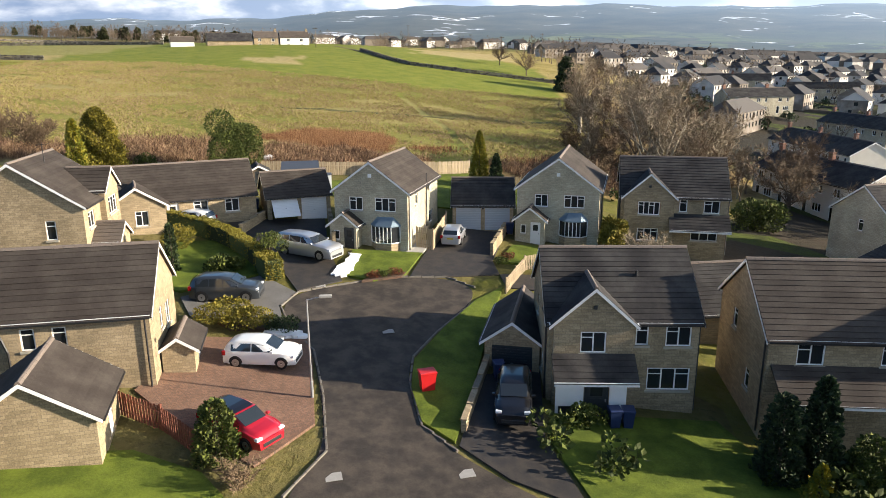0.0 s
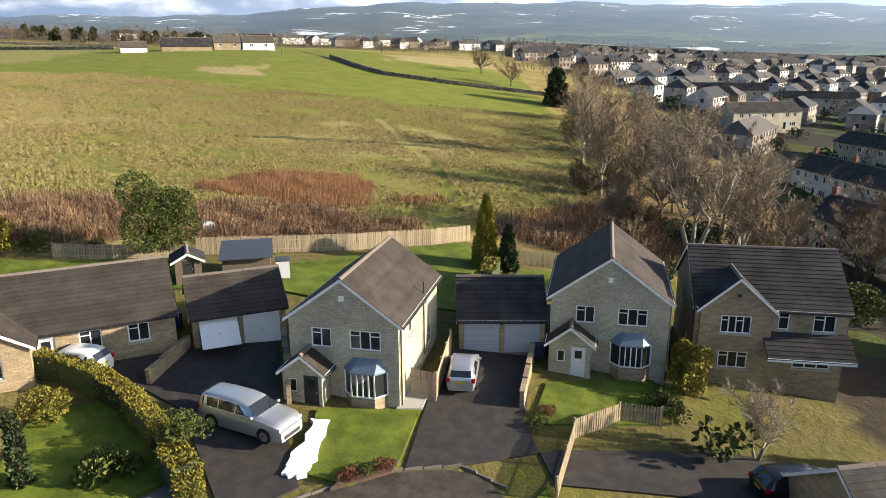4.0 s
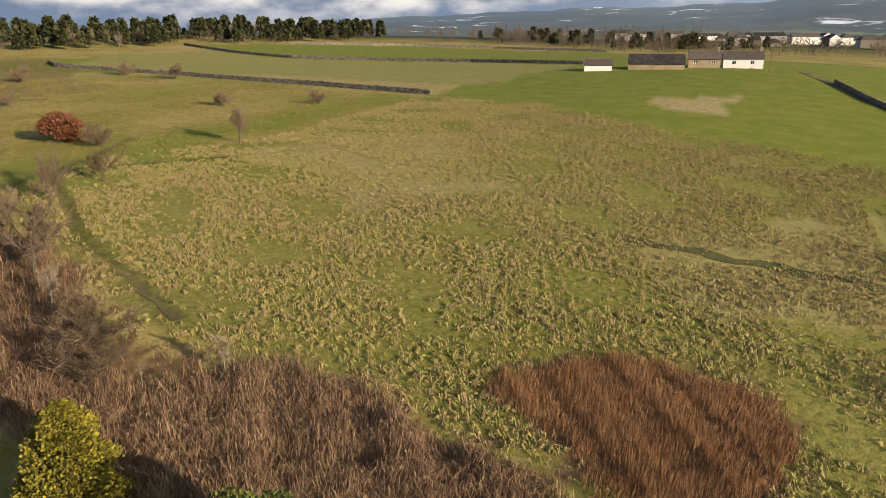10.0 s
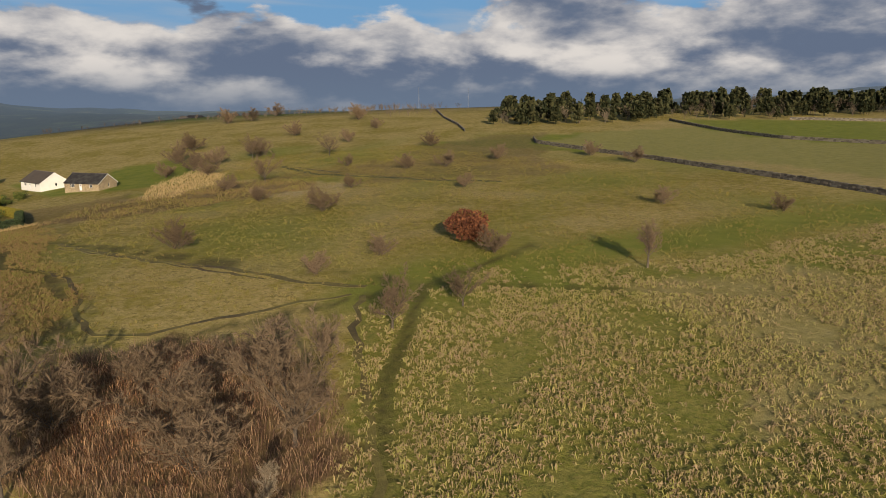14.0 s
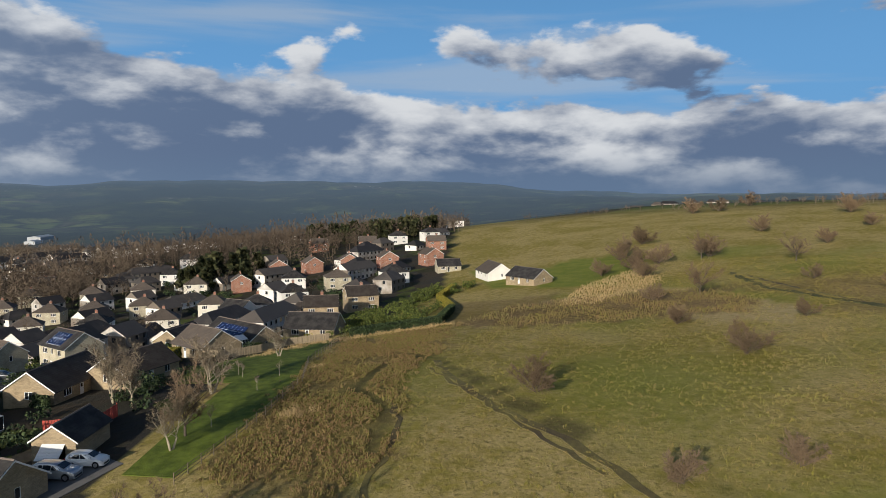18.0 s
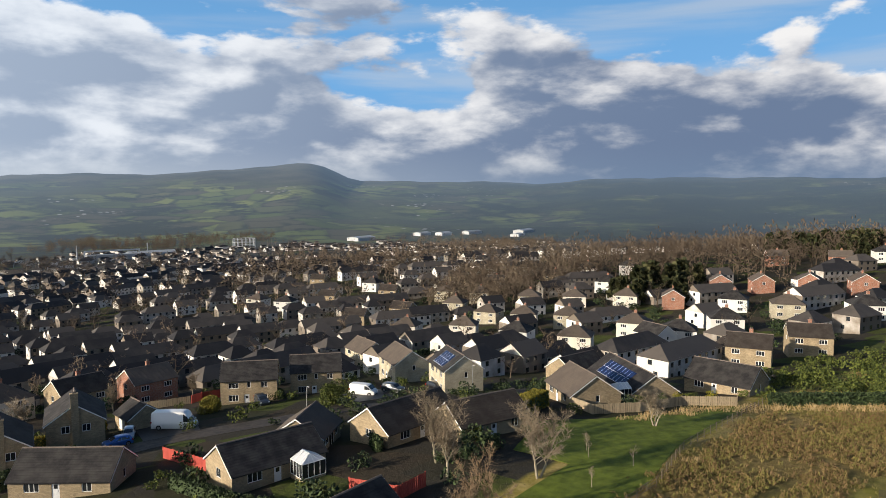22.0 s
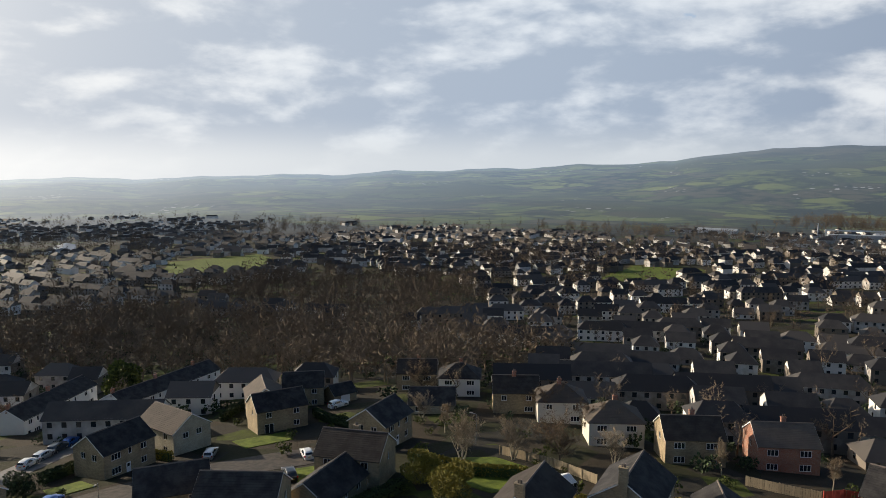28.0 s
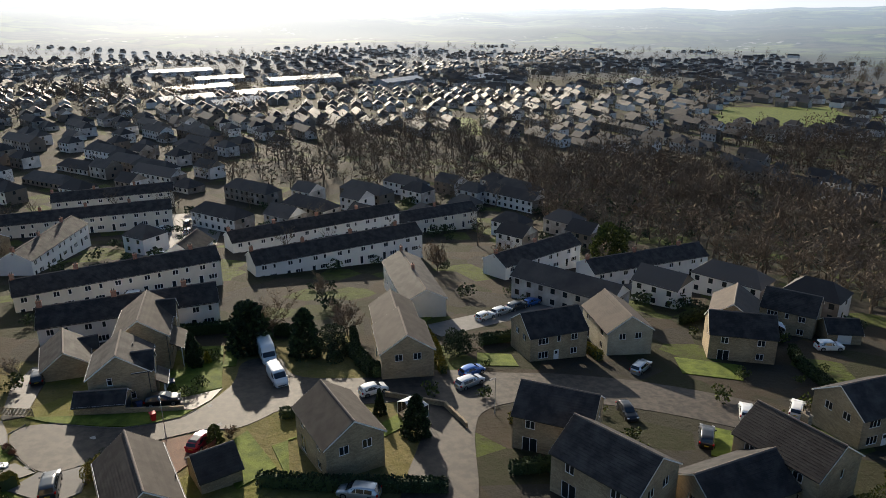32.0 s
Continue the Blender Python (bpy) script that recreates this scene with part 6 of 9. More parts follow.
drape("lawn", [(4.0, 70.5), (6.2, 76), (13.5, 77.6), (16, 70)], 0.15, GRASS, "small back lawn with a hedge", "lawn")
drape("lawn", [(-20, 24.4), (-13, 26.1), (-9.7, 25.0), (-7.2, 22.4), (-17, 20)], 0.15, GRASS, "shaded lawn beyond the slatted fence", "lawn")
drape("planting_bed", [(-5.9, 47.2), (-3.2, 48.7), (-2.9, 49.6), (-5.2, 48.4)], 0.22, SOIL, "planted bed with stones by the kerb", "flower bed")
drape("planting_bed", [(-12.6, 38.4), (-8.6, 38.9), (-9.6, 39.7), (-14, 39.5)], 0.22, SOIL, "planted bed with shrubs by the drive", "flower bed")
drape("patio", [(-3.2, 53.9), (-1.8, 54.2), (-1.2, 57), (-2.3, 57)], 0.16, CONCRETE, "concrete path beside the house", "path")


# ---- the houses of the close ----
def win(u, v, k=2, h=1.1, w=None, t="t"):
    return (u, v, w or {1: W1, 2: W2, 3: W3, 4: 2.3}[k], h, "w%d%s" % (k, t))


def at_floor(x, y, z, yaw):
    return pose(x, y, z, 0, 0, yaw)


def gable_fronted(x, y, z, yaw, W, D, side_door, label):
    """Two storeys, the gable to the road, a gabled porch and a lead-roofed bay."""
    h = thing("detached_house", at_floor(x, y, z, yaw), label, "house", "houses of the close")
    front = [win(-W * 0.2, 3.2, 2), win(W * 0.2, 3.2, 3), (-W * 0.34, 0.0, 0.5, 0.01, "none")]
    block(h, 0, 0, W, D, 4.9, 36, "y", STONE_PALE, TILE_BROWN, {"front": front[:2], "right": [win(-D * 0.22, 3.4, 1), win(D * 0.25, 1.0, 2)], "back": [win(-1.6, 3.2, 2), win(1.6, 3.2, 2), (0.2, 0.1, 1.9, 2.1, "patio")], "left": [win(0.5, 3.4, 1)]})
    block(h, -W * 0.31, -D / 2 - 0.62, W * 0.36, 1.3, 2.35, 38, "y", STONE_PALE, TILE_BROWN, {"front": [(-0.55, 1.0, 0.5, 0.8, "w1"), (0.5, 0.0, 0.85, 2.05, "door" if side_door else "door_black")]}, skip=("back",), name="porch_wall")
    bay_window(h, W * 0.2, -D / 2)
    downpipe(h, W / 2 + 0.08, -D / 2 + 0.2, 4.9)
    part("alarm_box", Mesh().box(-0.14, 0.14, -D / 2 - 0.08, -D / 2, 5.9, 6.2, 0.02), PVC, h)
    return h


house_a = gable_fronted(-4.95, 59.2, 1.25, -14, 6.2, 8.9, False, "pale stone detached house, gable to the road, brown tiled roof")
satellite_dish(house_a, pose(3.25, 1.5, 4.3, 0, 0, 90))
part("flue_pipe", Mesh().tube((3.2, 0.6, 1.0), (3.2, 0.6, 5.6), 0.05, 0.05, 6), BLACK_PVC, house_a)
house_b = gable_fronted(10.75, 64.4, 0.45, -14, 7.1, 9.2, True, "pale stone detached house with gabled porch and blue-grey bay")


def wing_house(x, y, z, yaw, W, D, wing, side, label, garage=False, roof=None):
    """Two storeys along the road, a shallow gabled wing and a tiled canopy beside it."""
    roof = roof or TILE_GREY
    h = thing("detached_house", at_floor(x, y, z, yaw), label, "house", "houses of the close")
    s = -1 if side == "left" else 1
    wx, rest = s * ((W - wing) / 2 - 0.25), -s * wing / 2
    up = [win(rest + s * (W - wing) * 0.28, 3.45, 1), win(rest - s * (W - wing) * 0.22, 3.4, 2, w=1.3)]
    low = [win(rest - s * (W - wing) * 0.12, 0.95, 3, 1.25, 2.2)]
    block(h, 0, 0, W, D, 4.9, 36, "x", STONE, roof, {"front": up + low, "left": [win(-1.2, 3.4, 1), win(1.4, 1.0, 1)], "right": [win(1.0, 3.4, 1)], "back": [win(-2.4, 3.3, 2), win(2.4, 3.3, 2), win(-2.4, 0.9, 3), (1.8, 0.1, 1.9, 2.1, "patio")]})
    block(h, wx, -D / 2 + 0.85, wing, 2.6, 4.9, 42, "y", STONE, roof, {"front": [win(0, 3.2, 2 if garage else 4, 1.15, 1.3 if garage else 1.8)] + ([] if garage else [win(0, 0.9, 3)])}, skip=("back",), name="wing_wall")
    part("vent", Mesh().box(wx - 0.1, wx + 0.1, -D / 2 - 0.6, -D / 2 - 0.55, 5.6, 5.8), BLACK_PVC, h)
    downpipe(h, -W / 2 - 0.08, -D / 2 + 0.2, 4.9)
    downpipe(h, W / 2 + 0.08, -D / 2 + 0.2, 4.9)
    return h, wx, rest


house_c, wx, rest = wing_house(20.4, 63.6, -0.2, -11, 8.9, 7.6, 4.2, "left", "stone house with a gabled wing, dark tiled roof and canopy")
canopy(house_c, rest, -3.8, 5.0, 1.5, 2.35, TILE_GREY, 0.95)
house_d, wx, rest = wing_house(9.4, 37.3, -1.5, -1, 7.7, 7.6, 4.0, "left", "stone house with gabled wing and white-fronted entrance canopy", True)
canopy(house_d, wx, -4.35, 4.2, 1.2, 2.4, TILE_GREY, 0.8)
m = pose(wx, -4.4, 0)
part("entrance_wall", Mesh().box(-1.95, -0.55, -0.9, -0.8, -1.0, 2.3).box(0.75, 1.6, -0.9, -0.8, -1.0, 2.3), PVC, house_d, "white panelled entrance wall").matrix_basis = m
part("letter_box", Mesh().box(-1.8, -0.7, -0.93, -0.9, 0.35, 0.75), BLACK_PVC, house_d).matrix_basis = m
add_door(house_d, m @ pose(0, -0.9, 0), 0.1, 0, 1.2, 2.1, DOOR_BLACK)
house_e, wx, rest = wing_house(21.8, 34.9, -1.6, -4, 11.4, 7.6, 4.2, "right", "large stone house with a brown tiled canopy and white entrance", roof=TILE_BROWN)
canopy(house_e, rest - 0.2, -3.8, 6.4, 1.7, 2.4, TILE_BROWN, 1.0, (-5.6,))
part("roof_vent", Mesh().tube((1, -1.6, 6.4), (1, -1.6, 6.8), 0.1, 0.08, 8), BLACK_PVC, house_d)

house_f = thing("detached_house", at_floor(-20.2, 33.6, -0.35, 12), "buff stone house with brown tiled roof seen end-on", "house", "houses of the close")
block(house_f, 0, 0, 11.0, 6.6, 4.9, 38, "x", STONE, TILE_BROWN, {"front": [win(1.4, 3.3, 1), win(0.0, 3.3, 1), win(-3.6, 3.2, 2)], "right": [win(-0.6, 3.0, 1, 1.2), win(1.1, 2.6, 2, 1.3), win(0.8, 0.6, 2)], "back": [win(-3, 3.2, 2), win(3, 3.2, 2), win(-3, 0.9, 2), win(3, 0.9, 3)], "left": [win(-1.4, 3.2, 2), win(1.4, 3.2, 2), (0.4, 0.1, 1.9, 2.1, "patio")]})
block(house_f, 6.4, -0.6, 1.6, 2.8, 2.4, 34, "y", STONE, TILE_BROWN, {"right": [(0.4, 0, 0.9, 2.05, "door")]}, skip=("left",), name="porch_wall")
downpipe(house_f, 5.3, -3.4, 4.9)
part("soil_pipe", Mesh().tube((-0.9, -3.38, 0), (-0.9, -3.38, 3.3), 0.06, 0.06, 6).tube((-0.9, -3.38, 3.3), (-1.5, -3.38, 5.3), 0.06, 0.06, 6), BLACK_PVC, house_f)
satellite_dish(house_f, pose(-5.6, 1.2, 5.6, 0, 0, -90))
garage_a = thing("garage", at_floor(-16.7, 26.4, 0.25, 15), "stone garage with a brown hipped-looking tiled roof", "garage", "garages")
block(garage_a, 0, 0, 5.0, 4.4, 2.35, 34, "y", STONE, TILE_BROWN, {"right": [(0.2, 0.1, 0.8, 2.0, "door")]})

house_g = thing("detached_house", at_floor(-28.1, 47.1, 2.3, 9), "buff stone house with brown roof and side dormer gable", "house", "houses of the close")
block(house_g, 0, 0, 8.2, 7.2, 4.9, 34, "y", STONE, TILE_BROWN, {"front": [win(2.0, 2.6, 1, 1.3)], "right": [win(-2.2, 3.1, 2), win(2.4, 1.0, 2)], "back": [win(-2, 3.2, 2), win(2, 3.2, 2)], "left": [win(0, 3.2, 2)]})
block(house_g, 3.2, 1.2, 2.6, 3.0, 5.4, 40, "x", STONE, TILE_BROWN, {"right": [win(0, 3.4, 3, 1.2)]}, skip=("left",), name="dormer_wall")
block(house_g, 4.9, -1.4, 1.8, 2.6, 2.3, 36, "x", STONE, TILE_PALE, {}, skip=("left",), name="porch_wall")
part("aerial", Mesh().tube((0.8, 0, 7.2), (0.8, 0, 8.6), 0.03, 0.02, 5).tube((0.4, 0, 8.4), (1.3, 0, 8.5), 0.02, 0.02, 4), BLACK_PVC, house_g)

bungalow = thing("bungalow", at_floor(-23.3, 59.3, 2.85, 25), "long stone bungalow with brown tiles and a gabled wing", "bungalow", "houses of the close")
block(bungalow, 0, 0, 12.2, 7.2, 2.5, 33, "x", STONE, TILE_BROWN, {"front": [win(1.6, 1.0, 2, 1.1), win(4.1, 1.0, 2, 1.1), (-0.6, 0, 0.9, 2.05, "door")], "right": [win(0, 1, 2)], "back": [win(-3, 1, 2), win(3, 1, 3)]})
block(bungalow, -3.3, -3.9, 4.2, 3.0, 2.5, 33, "y", STONE, TILE_BROWN, {"front": [win(0.3, 0.8, 2, 1.2, 0.95)]}, skip=("back",), name="wing_wall")
satellite_dish(bungalow, pose(6.2, 2.6, 3.4, 0, 0, 90))

garage_b = thing("double_garage", at_floor(-13.8, 62.3, 2.5, 22), "double garage with one white door half raised", "garage", "garages")
block(garage_b, 0, 0, 5.5, 5.0, 2.4, 34, "x", STONE, TILE_BROWN, {"front": [(-1.28, 0, 2.2, 2.0, "garage_open"), (1.28, 0, 2.2, 2.0, "garage")]})
garage_c = thing("double_garage", at_floor(3.3, 63.7, 1.35, -2), "double garage with two grey doors and dark tiles", "garage", "garages")
block(garage_c, 0, 0, 5.4, 5.2, 2.4, 36, "x", STONE, TILE_GREY, {"front": [(-1.28, 0, 2.2, 2.0, "garage_grey"), (1.28, 0, 2.2, 2.0, "garage_grey")]})
part("wall_lamp", Mesh().box(-0.08, 0.08, -2.74, -2.6, 1.9, 2.15, 0.02), BLACK_PVC, garage_c)
garage_d = thing("garage", at_floor(4.5, 39.6, -1.4, -11), "single stone garage with dark roof and black door", "garage", "garages")
block(garage_d, 0, 0, 3.1, 6.2, 2.35, 36, "y", STONE, TILE_GREY, {"front": [(0, 0, 2.3, 2.0, "garage_black")]})
garage_e = thing("bungalow", at_floor(20.2, 46.0, -1.9, 8), "low stone garage block with a black tiled roof", "garage", "garages")
block(garage_e, 0, 0, 8.6, 6.4, 2.4, 36, "x", STONE, TILE_GREY, {"right": [], "front": []})
block(garage_e, 2.6, -3.2, 3.4, 2.4, 2.3, 34, "y", STONE, TILE_GREY, {"front": [(0, 0, 2.3, 2.0, "garage")]}, skip=("back",), name="wing_wall")
house_h = thing("detached_house", at_floor(42.5, 64.5, -2.6, 12), "stone house with dark tiles behind the bare trees", "house", "houses of the close")
block(house_h, 0, 0, 9.0, 7.6, 4.9, 34, "x", STONE_PALE, TILE_GREY, {"front": [win(-2.6, 3.2, 2), win(2.4, 3.2, 3), win(-2.4, 0.9, 3)], "left": [win(0, 3.2, 1)]})


# ---- the estate beyond the close ----
def w_(u, v, k=2, h=1.1, w=None):
    return (u, v, w or {1: W1, 2: W2, 3: W3, 4: 2.3}[k], h, "w%dn" % k)


def v_(u, v, k=2, h=1.1, w=None):
    return (u, v, w or {1: W1, 2: W2, 3: W3, 4: 2.3}[k], h, "v%d" % k)


DOOR = (-0.4, 0.0, 0.9, 2.05, "door")


def estate_house(kind, x, y, yaw, L=9.5, D=7.4, wall=None, tile=None, label="", z=None, axis="x"):
    """A house or bungalow of the estate, plainer than those of the close."""
    low = kind in ("bungalow", "garage")
    name = {"gable": "detached_house", "hip": "semi_detached_house", "bungalow": "bungalow", "garage": "garage"}[kind]
    ground_z = h_at(x, y) if z is None else z
    h = thing(name, pose(x, y, ground_z + 0.1, 0, 0, yaw), label, "garage" if kind == "garage" else ("bungalow" if low else "house"), "estate houses")
    a, b = L * 0.27, L * 0.27
    if kind == "garage":
        op = {"front": [(0, 0, 2.3, 2.0, "garage")]}
    elif low:
        op = {"front": [w_(-a, 0.9, 3), w_(b, 0.9, 2), DOOR], "back": [w_(-a, 0.9, 3), w_(b, 0.9, 2), (0, 0.05, 1.8, 2.05, "patio")], "left": [w_(0, 1.0, 2)], "right": [w_(0.3, 1.0, 1)]}
    else:
        op = {"front": [w_(-a, 3.25, 3), w_(b, 3.25, 2), w_(0, 3.35, 1), w_(-a, 0.85, 3, 1.2), w_(b, 0.85, 2), DOOR], "back": [w_(-a, 3.25, 2), w_(b, 3.25, 2), w_(a, 0.9, 2), (-b, 0.05, 1.8, 2.05, "patio")], "left": [w_(-1.3, 3.3, 2), w_(1.4, 3.3, 2)], "right": [w_(0.4, 3.3, 1)]}
    block(h, 0, 0, L, D, 2.35 if low else 4.9, 34 if kind != "hip" else 32, axis, wall or STONE, tile or TILE_BROWN, op, detail=1, hip=kind == "hip", below=2.0)
    return h


STONE_LABEL = "stone estate house with brown tiled roof and white windows"
DARK_LABEL = "stone estate house with a dark tiled roof"
# kind, x, y, yaw, length, depth, wall, tile
for kind, x, y, yaw, L, D, wall, tile in (
        ("gable", -16.7, 12.8, 11, 9.6, 6.8, STONE, TILE_BROWN), ("gable", 6.4, -1.4, -8, 9.6, 7.6, STONE, TILE_BROWN), ("gable", 17.2, -3.0, -8, 9.4, 6.8, STONE, TILE_BROWN),
        ("gable", 6.0, -25.5, -91, 9.8, 7.4, STONE, TILE_GREY), ("gable", 6.5, -38.4, -9, 11.0, 7.6, STONE_PALE, TILE_PALE), ("gable", -22.0, -12.2, 48, 9.0, 7.2, STONE, TILE_GREY),
        ("gable", -34.2, -11.9, 24, 10.0, 7.6, STONE, TILE_GREY), ("gable", -3.5, -55.1, 57, 10.0, 7.2, STONE, TILE_GREY), ("gable", 5.9, -62.1, -44, 10.0, 7.4, STONE, TILE_PALE)):
    estate_house(kind, x, y, yaw, L, D, wall, tile, STONE_LABEL if tile is not TILE_GREY else DARK_LABEL)
for kind, x, y, yaw, L, D, wall, tile in (
        ("gable", 4.4, -73.7, 215, 9.0, 7.4, STONE, TILE_GREY), ("garage", -2.6, -77.8, 244, 5.6, 5.0, STONE, TILE_GREY), ("gable", -37.0, -32.6, 193, 9.8, 7.6, STONE, TILE_BROWN), ("bungalow", -38.1, -23.6, -86, 10.4, 7.0, STONE, TILE_GREY),
        ("gable", -30.0, -51.0, -91, 9.0, 7.4, STONE, TILE_GREY), ("gable", -68.2, -20.9, -89, 9.6, 7.4, STONE, TILE_BROWN), ("gable", -77.6, -30.5, -92, 9.6, 7.6, STONE, TILE_GREY), ("garage", -87.0, -35.7, 106, 5.6, 5.6, STONE, TILE_GREY)):
    estate_house(kind, x, y, yaw, L, D, wall, tile, DARK_LABEL if kind == "gable" else "low stone building with a dark tiled roof")
for kind, x, y, yaw, L, D, wall, tile in (
        ("bungalow", -76.5, -6.3, 152, 11.6, 7.4, STONE, TILE_GREY), ("bungalow", -95.8, 7.7, 191, 11.6, 7.0, STONE, TILE_GREY), ("bungalow", -103.2, 0.2, 51, 7.4, 6.8, STONE, TILE_PALE), ("bungalow", -115.6, 4.2, 197, 13.0, 7.4, STONE, TILE_BROWN),
        ("bungalow", -124.0, 9.8, 183, 11.0, 7.0, STONE, TILE_BROWN), ("gable", -107.9, -46.1, 161, 10.2, 7.6, STONE, TILE_GREY), ("gable", -120.9, -46.1, 162, 9.8, 7.6, STONE, TILE_GREY), ("gable", -142.0, -49.0, 83, 11.0, 7.6, STONE_PALE, TILE_PALE)):
    estate_house(kind, x, y, yaw, L, D, wall, tile, "stone estate house with dark roof facing the street" if kind == "gable" else "low stone bungalow with tiled roof")
for kind, x, y, yaw, L, D, wall, tile in (
        ("gable", -150.3, -88.0, 93, 11.0, 7.6, STONE_PALE, TILE_PALE), ("bungalow", -150.0, 0.2, 74, 10.0, 8.6, STONE, TILE_PALE), ("bungalow", -173.1, -28.2, 190, 11.0, 7.6, STONE, TILE_GREY), ("bungalow", -213.7, -19.1, 72, 11.0, 8.0, STONE, TILE_BROWN),
        ("bungalow", -178.4, 5.6, 106, 11.5, 8.4, STONE, TILE_GREY), ("gable", -219.5, -49.8, 86, 9.0, 7.0, WHITE_WALL, TILE_GREY), ("bungalow", -281.0, 12.5, 37, 15.0, 9.5, WHITE_WALL, TILE_PALE), ("bungalow", -262.5, 30.5, 60, 13.0, 8.0, STONE, TILE_GREY)):
    estate_house(kind, x, y, yaw, L, D, wall, tile, "bungalow at the edge of the field" if kind == "bungalow" else "house among the estate streets")

# two houses with solar roofs
sol = estate_house("gable", -140.4, -24.2, 79, 9.4, 7.4, STONE_PALE, TILE_GREY, "white-fronted house with a solar array on its roof")
solar_array(sol, pose(-2.6, -3.4, 5.05, 34, 0, 0), 5, 2)
sol = estate_house("bungalow", -163.4, -2.4, 72, 17.0, 8.4, STONE, TILE_GREY, "long bungalow with a broad solar array")
solar_array(sol, pose(-5.5, -4.0, 2.55, 34, 0, 0), 8, 2, 1.25, 1.7)
# side additions
for x, y, yaw in ((-99.0, 11.0, 191), (-11.5, 3.6, 20), (-157.0, 3.2, 74), (0.2, -66.5, 60), (-59.8, -15.4, 91), (-67.5, -38.5, 150)):
    cons = thing("conservatory", stand(x, y, yaw, 0.1), "white-framed glass conservatory against a house wall", "conservatory", "conservatories")
    conservatory(cons, Matrix.Identity(4))
for x, y, top in ((-68.6, -16.2, 9.2), (-77.4, -25.6, 9.4), (-36.0, -34.5, 8.6)):
    st = thing("chimney_stack", stand(x, y), "tall stone chimney stack on the gable end", "chimney")
    chimney(st, 0, 0, -0.5, top - 0.8, 1.0, 0.6)


def terrace(x, y, yaw, L, wall, tile, label, D=7.6):
    """A row of small houses under one roof."""
    t = thing("terrace", pose(x, y, h_at(x, y) + 0.1, 0, 0, yaw), label, "terrace", "terraces")
    n = max(2, round(L / 5.8))
    f, b = [], []
    for k in range(n):
        u = -L / 2 + (k + 0.5) * L / n
        f += [v_(u - 1.0, 3.2, 2), v_(u + 1.3, 3.2, 1), v_(u + 0.9, 0.85, 3), (u - 1.5, 0, 0.9, 2.05, "v1")]
        b += [v_(u - 1.1, 3.2, 2), v_(u + 1.2, 3.2, 2), v_(u + 0.9, 0.9, 3), (u - 1.4, 0.02, 0.9, 2.05, "v1")]
    block(t, 0, 0, L, D, 4.9, 28, "x", wall, tile, {"front": f, "back": b}, detail=1, below=3.0)
    for k in range(0, n, 2):
        chimney(t, -L / 2 + k * L / n + 0.4, 0, 6.0, 7.9, 0.8, 0.5, BRICK)
    return t


for x, y, yaw, L in ((35, 37.9, -87, 27.5), (62, 42, -79, 38), (74, -4.5, -79, 42), (57, -48, -71, 25), (44.5, -70, -88, 31), (108, -40, -81, 26), (38.6, -12.6, 176, 22), (50, 93, -80, 21), (69, 131, -86, 27), (94, 163, -83, 24), (100, 262, -20, 26), (137, 270, -24, 24), (85, 204, 12, 20), (100.5, -3.5, -77, 48), (131, 57, -88, 46), (160, 52, -87, 36), (100, 62, -18, 28)):
    terrace(x, y, yaw, L, STONE_PALE if y > 150 else (WHITE_WALL if (x + y) % 3 < 1.6 else RENDER), TILE_GREY, "rendered terrace under a long dark roof")
S1 = estate_house("gable", 81.7, 29.1, -24, 11, 7.2, WHITE_WALL, TILE_BROWN, "white gabled house between parking rows")

# streets of hipped and gabled houses, each built once and repeated
far_kinds = []
for kind, wall, tile, label in (("hip", WHITE_WALL, TILE_GREY, "white hipped semi-detached house with dark roof"), ("hip", RENDER, TILE_PALE, "cream hipped semi-detached house with weathered roof"), ("hip", STONE_PALE, TILE_PALE, "pale stone hipped house with weathered roof"), ("gable", STONE, TILE_BROWN, "stone gabled house in a far street"), ("gable", BRICK, TILE_PALE, "red brick gabled house in a far street"), ("bungalow", STONE_PALE, TILE_GREY, "pale bungalow in a far street")):
    h = thing("semi_detached_house" if kind == "hip" else ("bungalow" if kind == "bungalow" else "detached_house"), stand(-228, -70), label, "bungalow" if kind == "bungalow" else "house", "far street houses")
    low = kind == "bungalow"
    a = 2.5
    op = {"front": [v_(-a, 0.9, 3), v_(a, 0.9, 2), (-0.4, 0.0, 0.9, 2.05, "v1")], "back": [v_(-a, 0.9, 3), v_(a, 0.9, 2)]} if low else {"front": [v_(-a, 3.2, 3), v_(a, 3.2, 3), v_(-a, 0.9, 3), v_(a, 0.9, 3)], "back": [v_(-a, 3.2, 2), v_(a, 3.2, 2), v_(a, 0.9, 3)], "left": [v_(0, 3.3, 2)], "right": [v_(0, 3.3, 2)]}
    block(h, 0, 0, 9.4, 8.0, 2.4 if low else 4.9, 32, "x", wall, tile, op, detail=1, hip=kind == "hip", trim=False, below=2.5)
    if not low:
        chimney(h, 0.3, 0.2, 6.4, 8.3, 0.8, 0.5, BRICK)
    far_kinds.append(h)
STREET_A = [(-190, -142, 1), (-203, -123, 1), (-205, -94, 0), (-207, -68, 1), (-189, -187, 3), (-210, -185, 3), (-231, -176, 2), (-266, -138, 1), (-276, -118, 1), (-281, -99, 4), (-258, -158, 2), (-234, -72, 1), (-229, -50, 0), (-251, -52, 0), (-283, -74, 0), (-279, -51, 2), (-282, -28, 0)]
